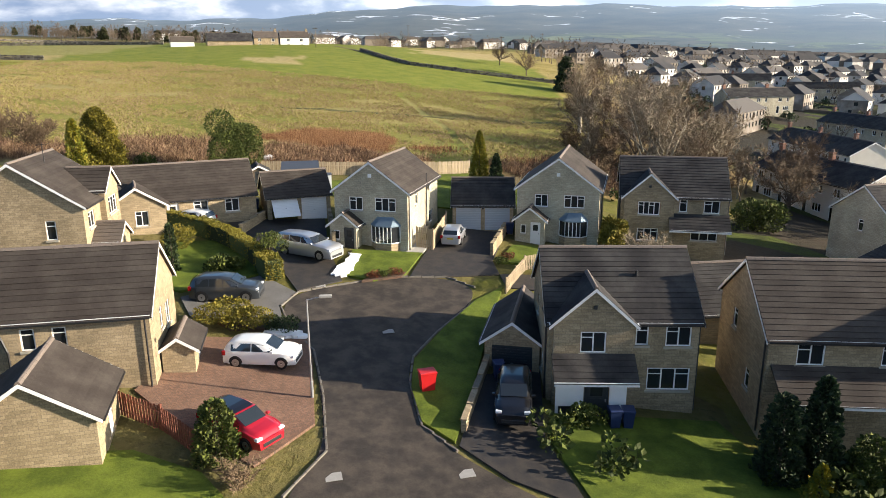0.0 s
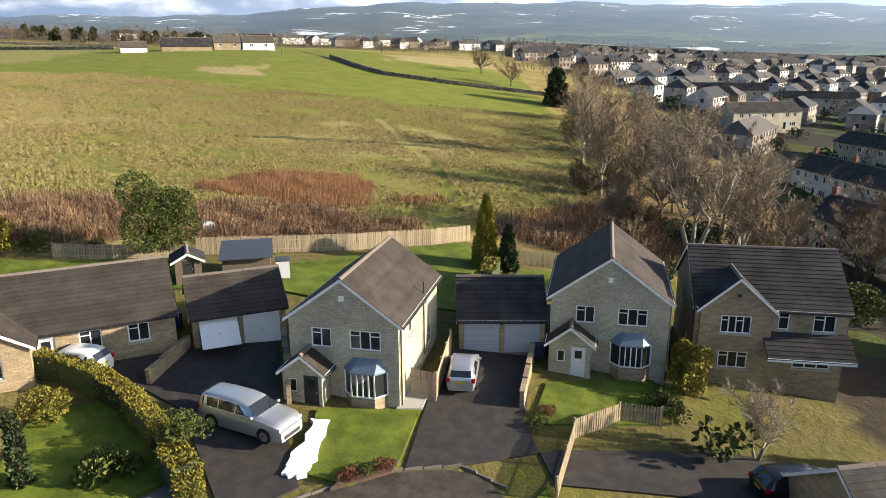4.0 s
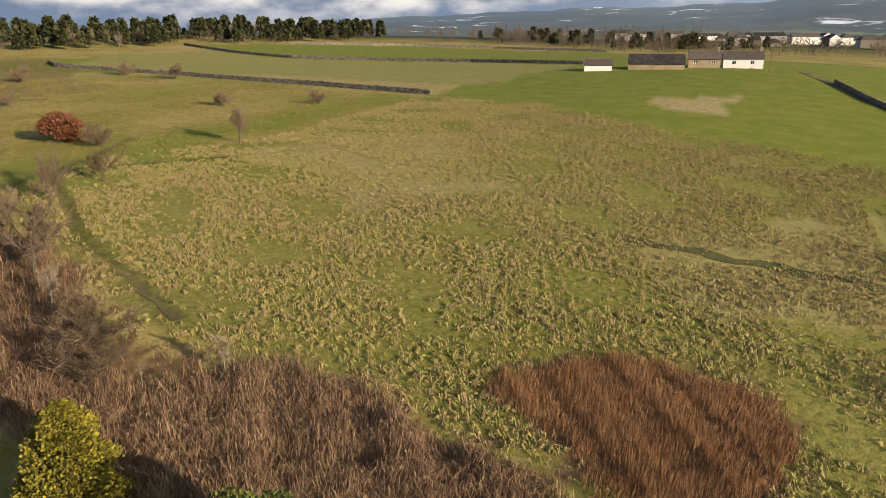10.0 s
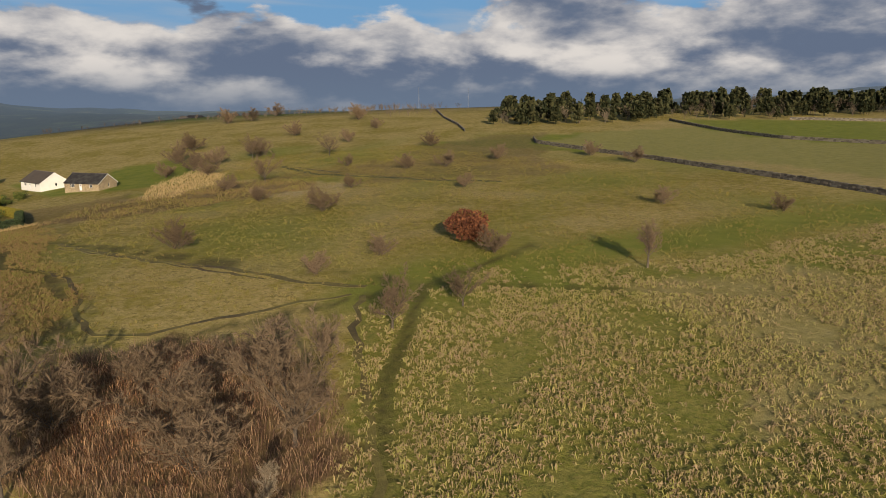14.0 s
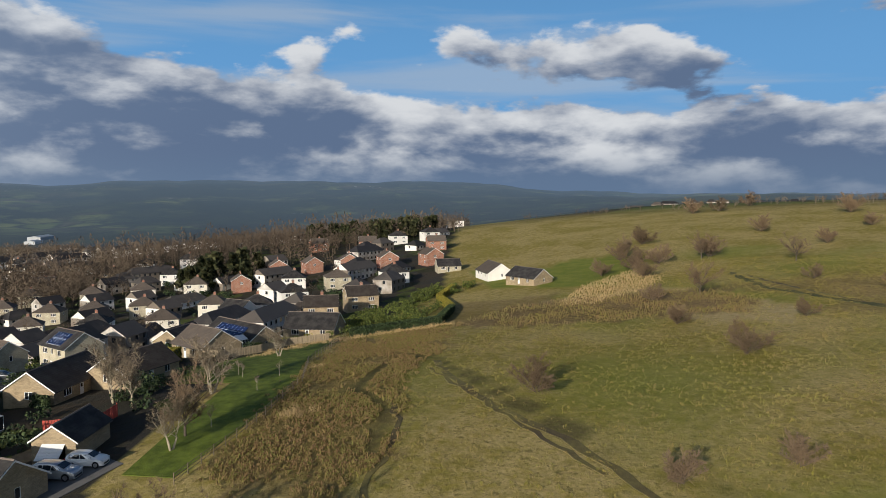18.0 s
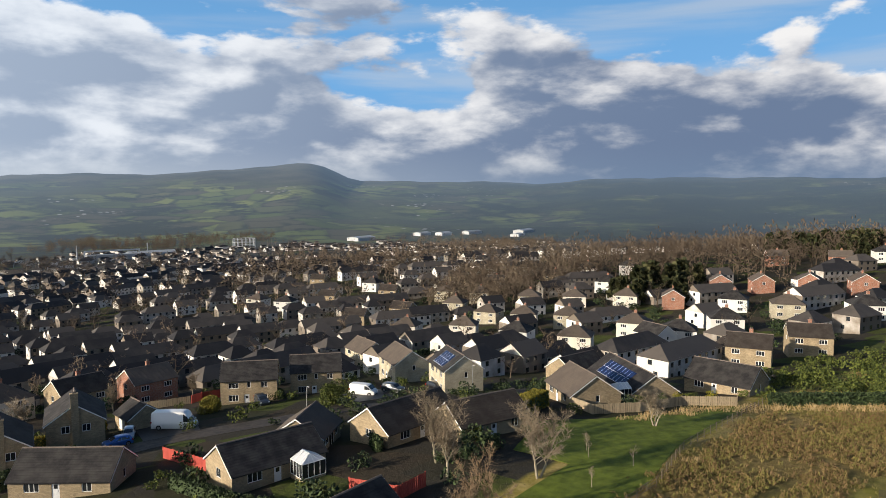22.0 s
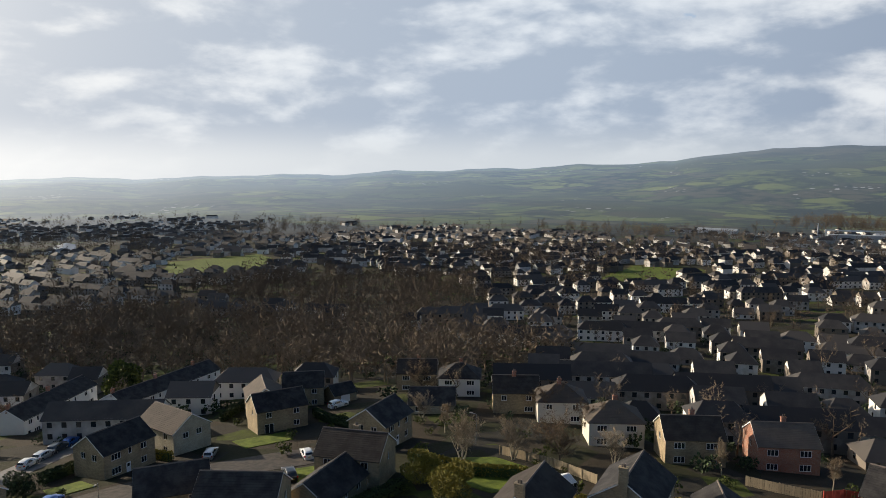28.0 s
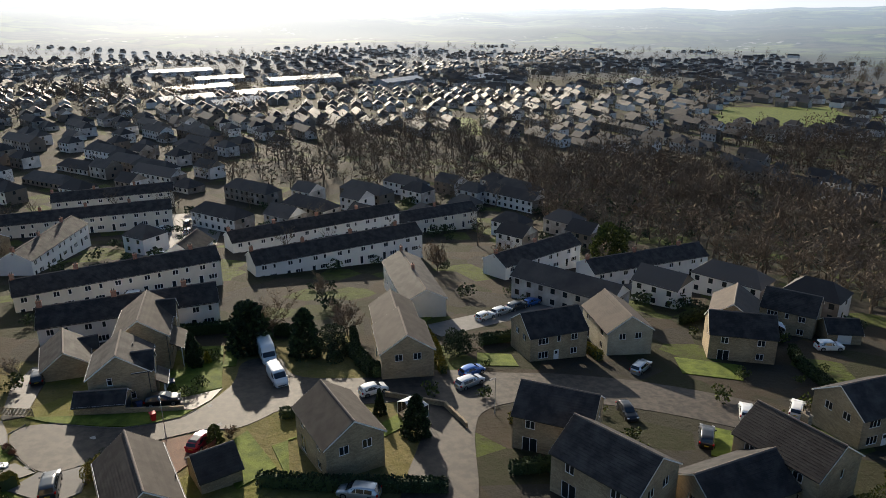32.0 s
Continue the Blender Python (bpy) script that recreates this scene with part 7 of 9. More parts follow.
STREET_B = [(-306, -16, 5), (-316, -106, 4), (-320, -90, 4), (-325, -73, 4), (-326, -54, 4), (-327, -33, 4), (-211, -14, 3), (-231, -13, 3), (-385, -129, 4), (-386, -98, 4), (-405, -89, 0), (-416, -74, 0), (-373, -51, 4), (-245, -208, 2), (-252, -188, 2), (-325, -197, 0), (-338, -180, 0)]
STREET_C = [(-317, -151, 4), (-300, -193, 3), (-275, -209, 3), (-272, -241, 3), (-234, -270, 0), (-202, -253, 3), (-180, -256, 0), (-172, -277, 1), (-229, -238, 3), (-230, -124, 1), (-226, -142, 2), (-236, -106, 2), (-221, -320, 3), (-298, -153, 0), (-321, -292, 0)]
for k, (x, y, kind) in enumerate(STREET_A + STREET_B + STREET_C):
    m = stand(x, y, 131 + 9 * math.sin(k * 2.1) + (90 if kind == 4 and x > -330 else 0))
    if far_kinds[kind].matrix_basis.translation.x == stand(-228, -70).translation.x:
        far_kinds[kind].matrix_basis = m
    else:
        copy_thing(far_kinds[kind], m)
TAKEN = [tuple(o.matrix_basis.translation[:2]) for o in scene.objects if o.parent is None and o.get("category") in ("house", "bungalow", "garage", "terrace")]
WOODS = [[(-24, -96), (60, -98), (112, -76), (190, -110), (190, -200), (60, -210), (-36, -165)], [(-330, -190), (-250, -160), (-225, -200), (-290, -260)], [(-560, -130), (-470, -70), (-345, -110), (-305, -165), (-330, -260), (-480, -260)], [(60, -210), (150, -240), (270, -270), (240, -385), (120, -415), (60, -320)], [(180, 20), (244, 6), (330, -60), (320, -120), (206, -205), (160, -190), (165, -70)], [(24, 84), (28, 110), (36, 150), (40, 200), (42, 260), (38, 330), (58, 330), (64, 230), (56, 160), (50, 120), (44, 92), (34, 80)]]
for o in [o for o in scene.objects if o.get("category") == "terrace"]:
    TAKEN += [tuple((o.matrix_basis @ Vector((u, 0, 0)))[:2]) for u in (-24, -12, 12, 24)]
OPEN = GREENS + WOODS
left, right = 8, 6
r = np.random.default_rng(17)
spots = []
for i in range(-60, 68):
    for j in range(-60, 60):
        gxx, gyy = i * 13.5, j * 19.0 + (5 if i % 2 else 0)
        bend = radians(16 + 22 * math.sin(gxx * 0.006 + 1.0) + 15 * math.sin(gyy * 0.008))
        x, y = gxx + 14 * math.sin(gyy * 0.02), gyy + 16 * math.sin(gxx * 0.016)
        spots.append((x + r.normal() * 0.8, y + r.normal() * 1.0, math.degrees(bend) + (180 if j % 2 else 0)))
HOME = [(-44, 25), (20, 84), (34, 60), (30, 10), (8, -82), (-60, -62), (-130, -58), (-165, -20), (-140, 16), (-100, 32), (-70, 50)]
far_spots = []
for x, y, yaw in sorted(spots, key=lambda s: math.hypot(s[0] + 10, s[1] - 60)):
    if not inside(ESTATE, x, y) or inside(HOME, x, y) or any(inside(g, x, y) for g in OPEN):
        continue
    if y > 2 and x < 28:
        continue
    if TAKEN and min(math.hypot(x - a, y - b) for a, b in TAKEN) < 15:
        continue
    d = math.hypot(x + 60, y - 40)
    if -300 < x < 10 and -190 < y < 0 and left > 0 or 40 < x < 180 and 60 < y < 300 and right > 0:
        left, right = (left - 1, right) if x < 20 else (left, right - 1)
        k = int(r.choice(6, p=[0.26, 0.24, 0.16, 0.16, 0.06, 0.12] if x < -150 else ([0.08, 0.12, 0.12, 0.42, 0.10, 0.16] if x < 30 else [0.05, 0.05, 0.1, 0.42, 0.28, 0.1])))
        copy_thing(far_kinds[k], stand(x, y, yaw))
    elif d < 745 and r.random() < (0.76 if d < 300 else 0.56):
        far_spots.append((x, y, yaw))
def thick_wood(x, y):
    return math.sin(x * 0.011 + 1.3 * math.sin(y * 0.006)) + math.sin(y * 0.013 + 1.1 * math.sin(x * 0.008) + 2)


for i in range(-78, 84):
    for j in range(-82, 48):
        x, y = i * 23.0 + 12 * math.sin(j * 0.31 + i * 0.05) + r.normal() * 2, j * 27.0 + 16 * math.sin(i * 0.17) + r.normal() * 2
        d = math.hypot(x + 60, y - 40)
        if d < (740 if y < 300 else 520) or reach_at(x, y) > 1 + 0.06 * math.sin(x * 0.03) or thick_wood(x, y) > 0.85 or any(inside(g, x, y) for g in GREENS):
            continue
        if r.random() < 0.74:
            far_spots.append((x, y, 35 * math.sin(x * 0.004 + y * 0.003) + 90 * (r.random() < 0.22) + r.normal() * 3))
for k in range(26):
    far_spots.append((-870 - 36 * math.sin(k * 1.9), -230 + 19 * k + 6 * math.sin(k * 2.7), 80 + 30 * math.sin(k * 1.3)))
# the far town
fw, fr_, fg = Mesh(), Mesh(), Mesh()
for x, y, yaw in far_spots:
    m = stand(x, y, yaw)
    L, D, e = r.uniform(7.5, 11) if r.random() < 0.75 else r.uniform(14, 24), 7.6, 4.8 if r.random() < 0.75 else 2.5
    rise, hip = 2.5, 3.0 if r.random() < 0.62 else 0.0
    c = [(-L / 2, -D / 2), (L / 2, -D / 2), (L / 2, D / 2), (-L / 2, D / 2)]
    for (a, b), (p, q) in zip(c, c[1:] + c[:1]):
        fw.quad(m @ Vector((a, b, -2)), m @ Vector((p, q, -2)), m @ Vector((p, q, e)), m @ Vector((a, b, e)))
    k = len(fw.v)
    if not hip:
        fw.poly([m @ Vector((L / 2, -D / 2, e)), m @ Vector((L / 2, D / 2, e)), m @ Vector((L / 2, 0, e + rise))])
        fw.poly([m @ Vector((-L / 2, D / 2, e)), m @ Vector((-L / 2, -D / 2, e)), m @ Vector((-L / 2, 0, e + rise))])
    o = 0.3
    E_ = [m @ Vector(v) for v in ((-L / 2 - o, -D / 2 - o, e - 0.2), (L / 2 + o, -D / 2 - o, e - 0.2), (L / 2 + o, D / 2 + o, e - 0.2), (-L / 2 - o, D / 2 + o, e - 0.2), (-L / 2 - o + hip, 0, e + rise), (L / 2 + o - hip, 0, e + rise))]
    k = len(fr_.v)
    fr_.v += [tuple(v) for v in E_]
    fr_.f += [(k, k + 1, k + 5, k + 4), (k + 2, k + 3, k + 4, k + 5)]
    if hip:
        fr_.f += [(k + 1, k + 2, k + 5), (k + 3, k, k + 4)]
    if math.hypot(x + 60, y - 40) < 520:
        n = max(2, int(L / 2.6))
        for s in (-1, 1):
            for z in ((0.9, 3.2) if e > 3 else (0.9,)):
                for i in range(n):
                    u = -L / 2 + (i + 0.5) * L / n
                    fg.quad(*(m @ Vector((u + s * q * 0.48, s * (D / 2 + 0.02), z + v)) for q, v in ((1, 0), (-1, 0), (-1, 1.1), (1, 1.1))[::1]))
        for s in (-1, 1):
            for z in ((0.9, 3.2) if e > 3 else (0.9,)):
                fg.quad(*(m @ Vector((s * (L / 2 + 0.02), q * 0.5 + (0.6 if z > 2 else -0.8), z + v)) for q, v in ((1, 0), (-1, 0), (-1, 1.1), (1, 1.1))))
FAR_WALL = mat("town_walls", (0.22, 0.185, 0.15), 0.9, vary=0.05, island=0.35, second=(0.52, 0.5, 0.47))
FAR_ROOF = mat("town_roofs", (0.030, 0.028, 0.029), 0.72, vary=0.1, island=0.35, second=(0.062, 0.054, 0.048), spec=0.35)
tagged(new("town_walls", fw.data("town_walls", FAR_WALL)), "walls of the far town's many houses", "town", kind="stuff")
tagged(new("town_roofs", fr_.data("town_roofs", FAR_ROOF)), "dark tiled roofs of the far town", "town", kind="stuff")
tagged(new("town_windows", fg.data("town_windows", CAR_GLASS)), "dark windows of the far town", "town", kind="stuff")


for g, label in ((GREENS[3], "bright green playing field beyond the woods"), (GREENS[4], "green recreation ground among houses"), (GREENS[5], "strip of green beside the playing field"), (GREENS[6], "small sunlit green below the terraces")):
    drape("playing_field", g, 0.15, GRASS, label, "field", cell=14.0)
# works and halls along the valley
SHEET = mat("pale_sheet_cladding", (0.44, 0.46, 0.48), 0.6, vary=0.08, scale=0.4, each=0.2)
SHEET_ROOF = mat("grey_sheet_roof", (0.30, 0.32, 0.34), 0.45, vary=0.1, scale=0.3, each=0.15)
for x, y, yaw, L, D, h in ((-757, -1503, 30, 70, 34, 9), (-955, -1560, 25, 46, 26, 8), (-1010, -1540, 20, 40, 24, 8), (-1092, -1530, 15, 52, 26, 8), (-1222, -1470, 30, 76, 30, 9), (-1150, -1400, 30, 40, 24, 7), (-236, -1170, 8, 74, 24, 8), (18, -1160, -5, 60, 22, 7),
                           (539, 30, -70, 44, 20, 6), (496, -6, -70, 38, 18, 6), (606, -40, -75, 60, 26, 7), (819, -107, -80, 90, 36, 8), (1101, 40, -80, 90, 40, 9), (617, -447, -40, 56, 20, 6), (730, -205, -60, 60, 24, 7), (700, 20, -70, 70, 30, 7), (900, -10, -80, 60, 30, 8), (780, -330, -50, 50, 22, 6)):
    w = thing("works_hall", stand(x, y, yaw), "long pale sheet-clad works hall in the valley", "industrial building", "valley works")
    part("wall", Mesh().box(-L / 2, L / 2, -D / 2, D / 2, -4, h - 1.2), SHEET, w)
    rf = Mesh()
    for s_ in (-1, 1):
        rf.quad((-L / 2 - 0.5, s_ * (D / 2 + 0.5), h - 1.4), (L / 2 + 0.5, s_ * (D / 2 + 0.5), h - 1.4), (L / 2 + 0.5, 0, h + 1.4), (-L / 2 - 0.5, 0, h + 1.4))
        rf.poly([(s_ * L / 2, -D / 2, h - 1.2), (s_ * L / 2, D / 2, h - 1.2), (s_ * L / 2, 0, h + 1.3)])
    part("roof", rf, SHEET_ROOF, w)
gas = thing("gas_holder", stand(-421, -1296), "pale steel guide frame of an old gas holder", "gas holder")
for k in range(16):
    a = 2 * math.pi * k / 16
    part("column", Mesh().tube((21 * math.cos(a), 21 * math.sin(a), -3), (21 * math.cos(a), 21 * math.sin(a), 21), 0.8, 0.6, 4), SHEET, gas)
for z in (7.0, 14.0, 20.6):
    g = Mesh()
    for k in range(32):
        a, b = 2 * math.pi * k / 32, 2 * math.pi * (k + 1) / 32
        g.tube((21 * math.cos(a), 21 * math.sin(a), z), (21 * math.cos(b), 21 * math.sin(b), z), 0.5, 0.5, 4)
    part("girder_ring", g, SHEET, gas)
hall = thing("stadium_stand", stand(-172, -1106, 6), "white-framed sports stand with two lamp masts", "stadium")
part("frame", Mesh().box(-40, 40, -1, 0, 13, 15).box(-40, -38, -1, 0, -3, 13).box(38, 40, -1, 0, -3, 13), SHEET, hall)
part("stand", Mesh().box(-38, 38, 0, 16, -3, 9), SHEET_ROOF, hall)
for k in (-50, 50):
    part("mast", Mesh().tube((k, 4, -3), (k, 4, 24), 0.9, 0.6, 5), SHEET, hall)

# ---- trees and shrubs ----
conifer(-30.5, 57.3, 7.7, 1.2, LEAF_GOLD, 4600, 41, "narrow golden conifer beside a bungalow", size=0.24, power=0.45)
conifer(-36.0, 72.2, 6.3, 3.1, LEAF_OLIVE, 12000, 42, "broad olive-gold conifer by the garden fence", size=0.26, power=0.5)
evergreen(-31.8, 73.0, 0.8, 0.8, 0.8, 1.0, LEAF, 1200, 36, "small light green shrub by the fence", size=0.16)
bare_tree("sapling", -44.3, 80.9, 0.62, 30, "small dead white-barked sapling in the brambles")
evergreen(-22.6, 74.6, 2.7, 2.4, 2.7, 2.7, LEAF, 17000, 43, "tall glossy evergreen bush by the fence", "evergreen_tree", 0.15)
conifer(3.4, 76.2, 6.2, 1.35, LEAF_GOLD, 6000, 44, "slender gold-tipped conifer on the back lawn", size=0.2, power=0.6)
conifer(5.2, 75.6, 4.0, 1.0, LEAF_DARK, 1500, 45, "small dark conifer beside the golden one", size=0.3, power=0.6)
hedge([(2.9, 70.4), (3.8, 73.6)], 1.3, 1.8, HEDGE, "rounded clipped hedge between gardens", 46)
evergreen(14.2, 58.3, 1.1, 1.0, 1.6, 2.0, HEDGE, 2400, 47, "loose light green garden tree", "garden_tree", 0.3)
evergreen(12.4, 56.0, 1.1, 1.0, 0.7, 0.6, LEAF, 900, 48, "low green shrub by the lawn", size=0.22, trunk=False)
evergreen(6.9, 31.4, 0.9, 0.7, 0.5, 0.5, LEAF, 1500, 49, "rounded green shrub in front of the house", size=0.13, trunk=False)
conifer(15.4, 28.2, 4.2, 1.15, LEAF_DARK, 2200, 50, "dark columnar conifer before the house", size=0.28, power=0.35)
conifer(17.3, 28.6, 5.0, 1.3, LEAF_DARK, 2200, 51, "feathery dark conifer before the house", size=0.34, power=0.6)
conifer(16.5, 26.6, 1.9, 0.8, LEAF_GOLD, 900, 52, "small golden conifer before the house", size=0.24)
evergreen(19.4, 28.0, 1.4, 1.2, 1.4, 1.3, LEAF, 1500, 53, "bushy green shrub beside a conifer", size=0.26)
conifer(-9.4, 26.2, 2.7, 1.15, LEAF, 1900, 54, "rounded green conifer at the fence end", "garden_conifer", 0.22, 0.35)
bare_tree("shrub", -8.1, 24.3, 0.42, 20, "low reddish bare shrub by the drive", name="bare_shrub", category="bush")
evergreen(-12.2, 38.7, 1.9, 0.9, 1.0, 0.9, HEDGE, 1800, 55, "yellow-green variegated shrub in a bed", size=0.2, trunk=False)
evergreen(-9.6, 39.0, 0.9, 0.7, 0.7, 0.6, LEAF_DARK, 800, 56, "dark low shrub beside the drive", size=0.18, trunk=False)
hedge([(-24.0, 55.2), (-21.0, 54.9), (-18.5, 53.6), (-16.2, 51.8), (-14.2, 49.6), (-13.0, 47.9)], 1.0, 1.35, HEDGE, "long clipped golden hedge round a lawn", 57, 900, size=0.1)
hedge([(-12.9, 47.6), (-11.9, 46.4)], 1.3, 1.5, HEDGE, "clipped square hedge end by the drive", 58, 900, size=0.13)
evergreen(-12.7, 48.6, 0.9, 0.9, 0.75, 2.1, LEAF, 900, 59, "clipped ball of green hedge", "topiary", 0.16)
conifer(-18.9, 46.4, 3.4, 0.5, LEAF_DARK, 900, 60, "narrow dark cypress by the house", size=0.22, power=0.3)
evergreen(-15.8, 47.4, 1.1, 0.9, 0.6, 0.5, LEAF, 700, 61, "spreading fern-like shrub on a lawn", size=0.3, trunk=False)
evergreen(-20.3, 50.8, 1.0, 0.9, 0.8, 0.8, HEDGE, 800, 62, "round green shrub by the hedge", size=0.18, trunk=False)
for k, (x, y) in enumerate(((-5.2, 48.0), (-4.4, 48.4), (-3.6, 48.9), (4.4, 53.2), (5.0, 54.4))):
    evergreen(x, y, 0.5, 0.4, 0.35, 0.35, LEAF if k % 2 else COPPER, 260, 70 + k, "low bed plant among stones", "bed_plant", 0.14, False)
evergreen(-27.5, 73.0, 0.7, 0.7, 0.8, 0.8, LEAF, 500, 80, "small light green garden bush", size=0.2)
# tree belt on the right of the field, and single trees
BELT = [("upright", 25.2, 139.8, 1.45), ("pale", 25.6, 88.5, 1.45), ("upright", 22, 113, 1.2), ("pale", 35, 119, 1.5), ("pale", 34, 96, 1.1), ("spread", 44, 90, 1.05), ("spread", 47, 126, 1.1), ("upright", 41, 108, 1.05), ("spread", 52, 104, 0.95), ("spread", 39, 146, 1.15), ("spread", 50, 152, 1.1), ("upright", 44, 170, 1.1), ("spread", 52, 80, 0.9), ("birch", 17.7, 90.2, 0.85), ("birch", 30.9, 88.9, 0.95), ("upright", 34, 101, 0.95), ("spread", 27, 103, 0.9), ("spread", 32, 84, 0.85), ("spread", 30, 122, 0.9), ("shrub", 22, 97, 1.2), ("shrub", 20, 112, 1.3), ("shrub", 26, 118, 1.4), ("birch", 38, 92, 0.85), ("spread", 41, 84, 0.85), ("upright", 37, 131, 1.0), ("spread", 32, 150, 0.9), ("upright", 36, 166, 0.95), ("spread", 33, 185, 0.95), ("shrub", 28, 160, 1.4), ("spread", 40, 205, 1.0), ("upright", 33, 216, 0.8), ("spread", 24, 236, 0.9), ("spread", 17, 262, 0.9), ("spread", 46, 76, 0.7), ("shrub", 18, 84, 0.9), ("shrub", 28, 80, 0.8)]
for k, (kind, x, y, s) in enumerate(BELT):
    bare_tree(kind, x, y, s * 1.12, 47 * k % 360, "pale-stemmed bare tree at the field's edge" if kind in ("pale", "birch") else "bare brown winter tree in the field-side belt")
conifer(32.5, 207, 9, 3.2, LEAF_DARK, 1500, 90, "dark evergreen in the tree belt", size=0.9, power=0.4)
evergreen(27, 91, 2.4, 2.2, 1.6, 1.4, LEAF_DARK, 1500, 91, "dark green holly under the bare trees", size=0.34)
evergreen(33, 74, 3.0, 2.4, 1.8, 1.6, LEAF, 2200, 92, "green laurel thicket below the bare trees", size=0.36)
bare_tree("pale", 15.8, 52.0, 0.5, 10, "small bare garden tree with reddish twigs", name="garden_tree")
# scattered thorn bushes and trees on the moor
MOOR = [("spread", -79, 60, 0.85), ("spread", -73, 64, 0.9), ("birch", -70, 58, 0.85), ("spread", -66, 66, 0.8), ("spread", -84, 54, 0.7), ("spread", -87.6, 95.7, 0.62), ("spread", -68.0, 84.8, 0.85), ("shrub", -79.2, 82.4, 1.5), ("shrub", -109.1, 89.6, 0.75), ("shrub", -131.6, 70.3, 1.15), ("shrub", -111.8, 114.7, 0.95), ("lone", -98.3, 131.1, 0.6), ("spread", -287, 108, 0.9), ("spread", -301, 80, 0.9), ("spread", -227, 84, 0.85), ("shrub", -160, 94.7, 1.3), ("shrub", -116, 99, 0.8), ("shrub", -226, 137, 1.3), ("spread", -317, 53, 0.8), ("spread", -91.9, 104.5, 0.5), ("shrub", -124, 172.6, 0.8), ("shrub", -138.7, 157.5, 0.9), ("shrub", -204, 188, 1.2), ("shrub", -235, 157, 1.2), ("shrub", -290, 148, 1.4), ("shrub", -350, 54, 2.0), ("shrub", -485, 63.5, 2.3), ("shrub", -490, 78, 2.1), ("shrub", -292, 67, 1.7), ("shrub", -307, 52, 1.7), ("shrub", -185.5, 82.6, 0.9), ("shrub", -439, 139, 2.3), ("shrub", -530, 94, 2.3), ("shrub", -217, 74, 1.1), ("shrub", -229, 126, 1.2), ("shrub", -196, 105, 0.9), ("shrub", -227, 185, 1.2), ("shrub", -305, 82, 1.9), ("shrub", -280, 60, 1.5), ("shrub", -375, 100, 1.8)]
for k, (kind, x, y, s) in enumerate(MOOR):
    bare_tree(kind, x, y, s * 1.15, 71 * k % 360, "lone bare thorn tree on the open moor" if kind != "shrub" else "low bare thorn bush on the moor", name="bare_tree" if kind != "shrub" else "thorn_bush")
for k, (kind, x, y, s) in enumerate((("shrub", -263, 66, 1.6), ("birch", -60.3, 82.7, 0.5), ("shrub", -80.7, 72.4, 1.2), ("shrub", -72, 76, 1.6), ("shrub", -189, 82, 0.9), ("shrub", -356, 53, 1.6), ("shrub", -300, 60, 1.6), ("shrub", -270, 52, 1.5), ("spread", -82, 88, 0.55), ("shrub", -66, 78, 1.5), ("shrub", -75, 67, 1.5), ("birch", -41.5, 85.5, 0.4), ("shrub", -52, 82, 1.3), ("shrub", -47, 79, 1.3), ("shrub", -330, 120, 1.6), ("shrub", -380, 140, 1.6), ("shrub", -250, 110, 1.2), ("shrub", -180, 130, 1.0))):
    bare_tree(kind, x, y, s, 53 * k % 360, "bare brown bush in rough grass", name="bare_bush", category="bush")
red = thing("copper_beech", stand(-121.0, 113.0), "low beech holding its copper-red dead leaves", "tree")
part("trunk", Mesh().tube((0, 0, -0.3), (0, 0, 2.2), 0.16, 0.07, 6), BARK, red)
part("crown", leaves(5200, blob_pick(3.9, 3.6, 1.9, 2.0, 11, 5), 0.3, 33), COPPER, red)
# the green below the bungalows
for k, (kind, x, y, s) in enumerate((("pale", -101.1, 39.3, 0.72), ("spread", -104.6, 37.9, 0.9), ("pale", -118.6, 29.3, 0.9), ("upright", -111.2, 22.9, 0.75), ("sapling", -127.2, 27.4, 0.8), ("sapling", -121.3, 34.6, 0.75), ("sapling", -129.2, 32.4, 0.8), ("sapling", -107.6, 38.9, 0.9), ("pale", -112.6, 18.2, 0.95), ("pale", -144.5, 21.0, 0.62), ("sapling", -128.8, 25.3, 0.8), ("sapling", -121.6, 24.5, 0.8))):
    bare_tree(kind, x, y, s, 61 * k % 360, "pale bare tree on the mown green")
hedge([(-122.5, 11.5), (-131.6, 6.7), (-141, 1)], 2.2, 2.4, HEDGE, "tall golden hedge at the edge of the green", 95, 200, size=0.26)
# estate gardens
for k, (kind, x, y, s) in enumerate((("spread", -62.7, -69.6, 0.9), ("spread", -51.5, -78.1, 0.95), ("spread", -58, -60, 0.8), ("birch", -38, -60, 0.8), ("pale", -48, -46, 0.9), ("pale", -55, -50, 0.8), ("spread", -62, -52, 0.8), ("pale", -70, -55, 0.7), ("birch", -85, -60, 0.7), ("spread", 22, 4, 0.8), ("spread", 60, -25, 0.9), ("birch", 40, 5, 0.9), ("spread", 66, -44, 0.7), ("spread", 25, 16, 1.0), ("birch", -100, -62, 0.7), ("birch", -125, -60, 0.7), ("pale", -30, -66, 0.7), ("spread", -16, -92, 0.9))):
    bare_tree(kind, x, y, s, 37 * k % 360, "bare winter tree between garden plots")
conifer(-15.2, 3.2, 5.4, 1.9, LEAF_DARK, 2600, 101, "broad dark green conifer on a corner lawn", size=0.42, power=0.5)
conifer(-8.4, 6.0, 3.6, 0.9, LEAF_DARK, 1200, 102, "slim dark conifer beside the broad one", size=0.34)
conifer(15, 12, 7.5, 2.6, LEAF_DARK, 2400, 103, "dark cypress by the camper vans", size=0.6, power=0.45)
conifer(20, 20, 8, 3.6, LEAF_DARK, 3000, 104, "large dark evergreen behind the drive", size=0.7, power=0.35)
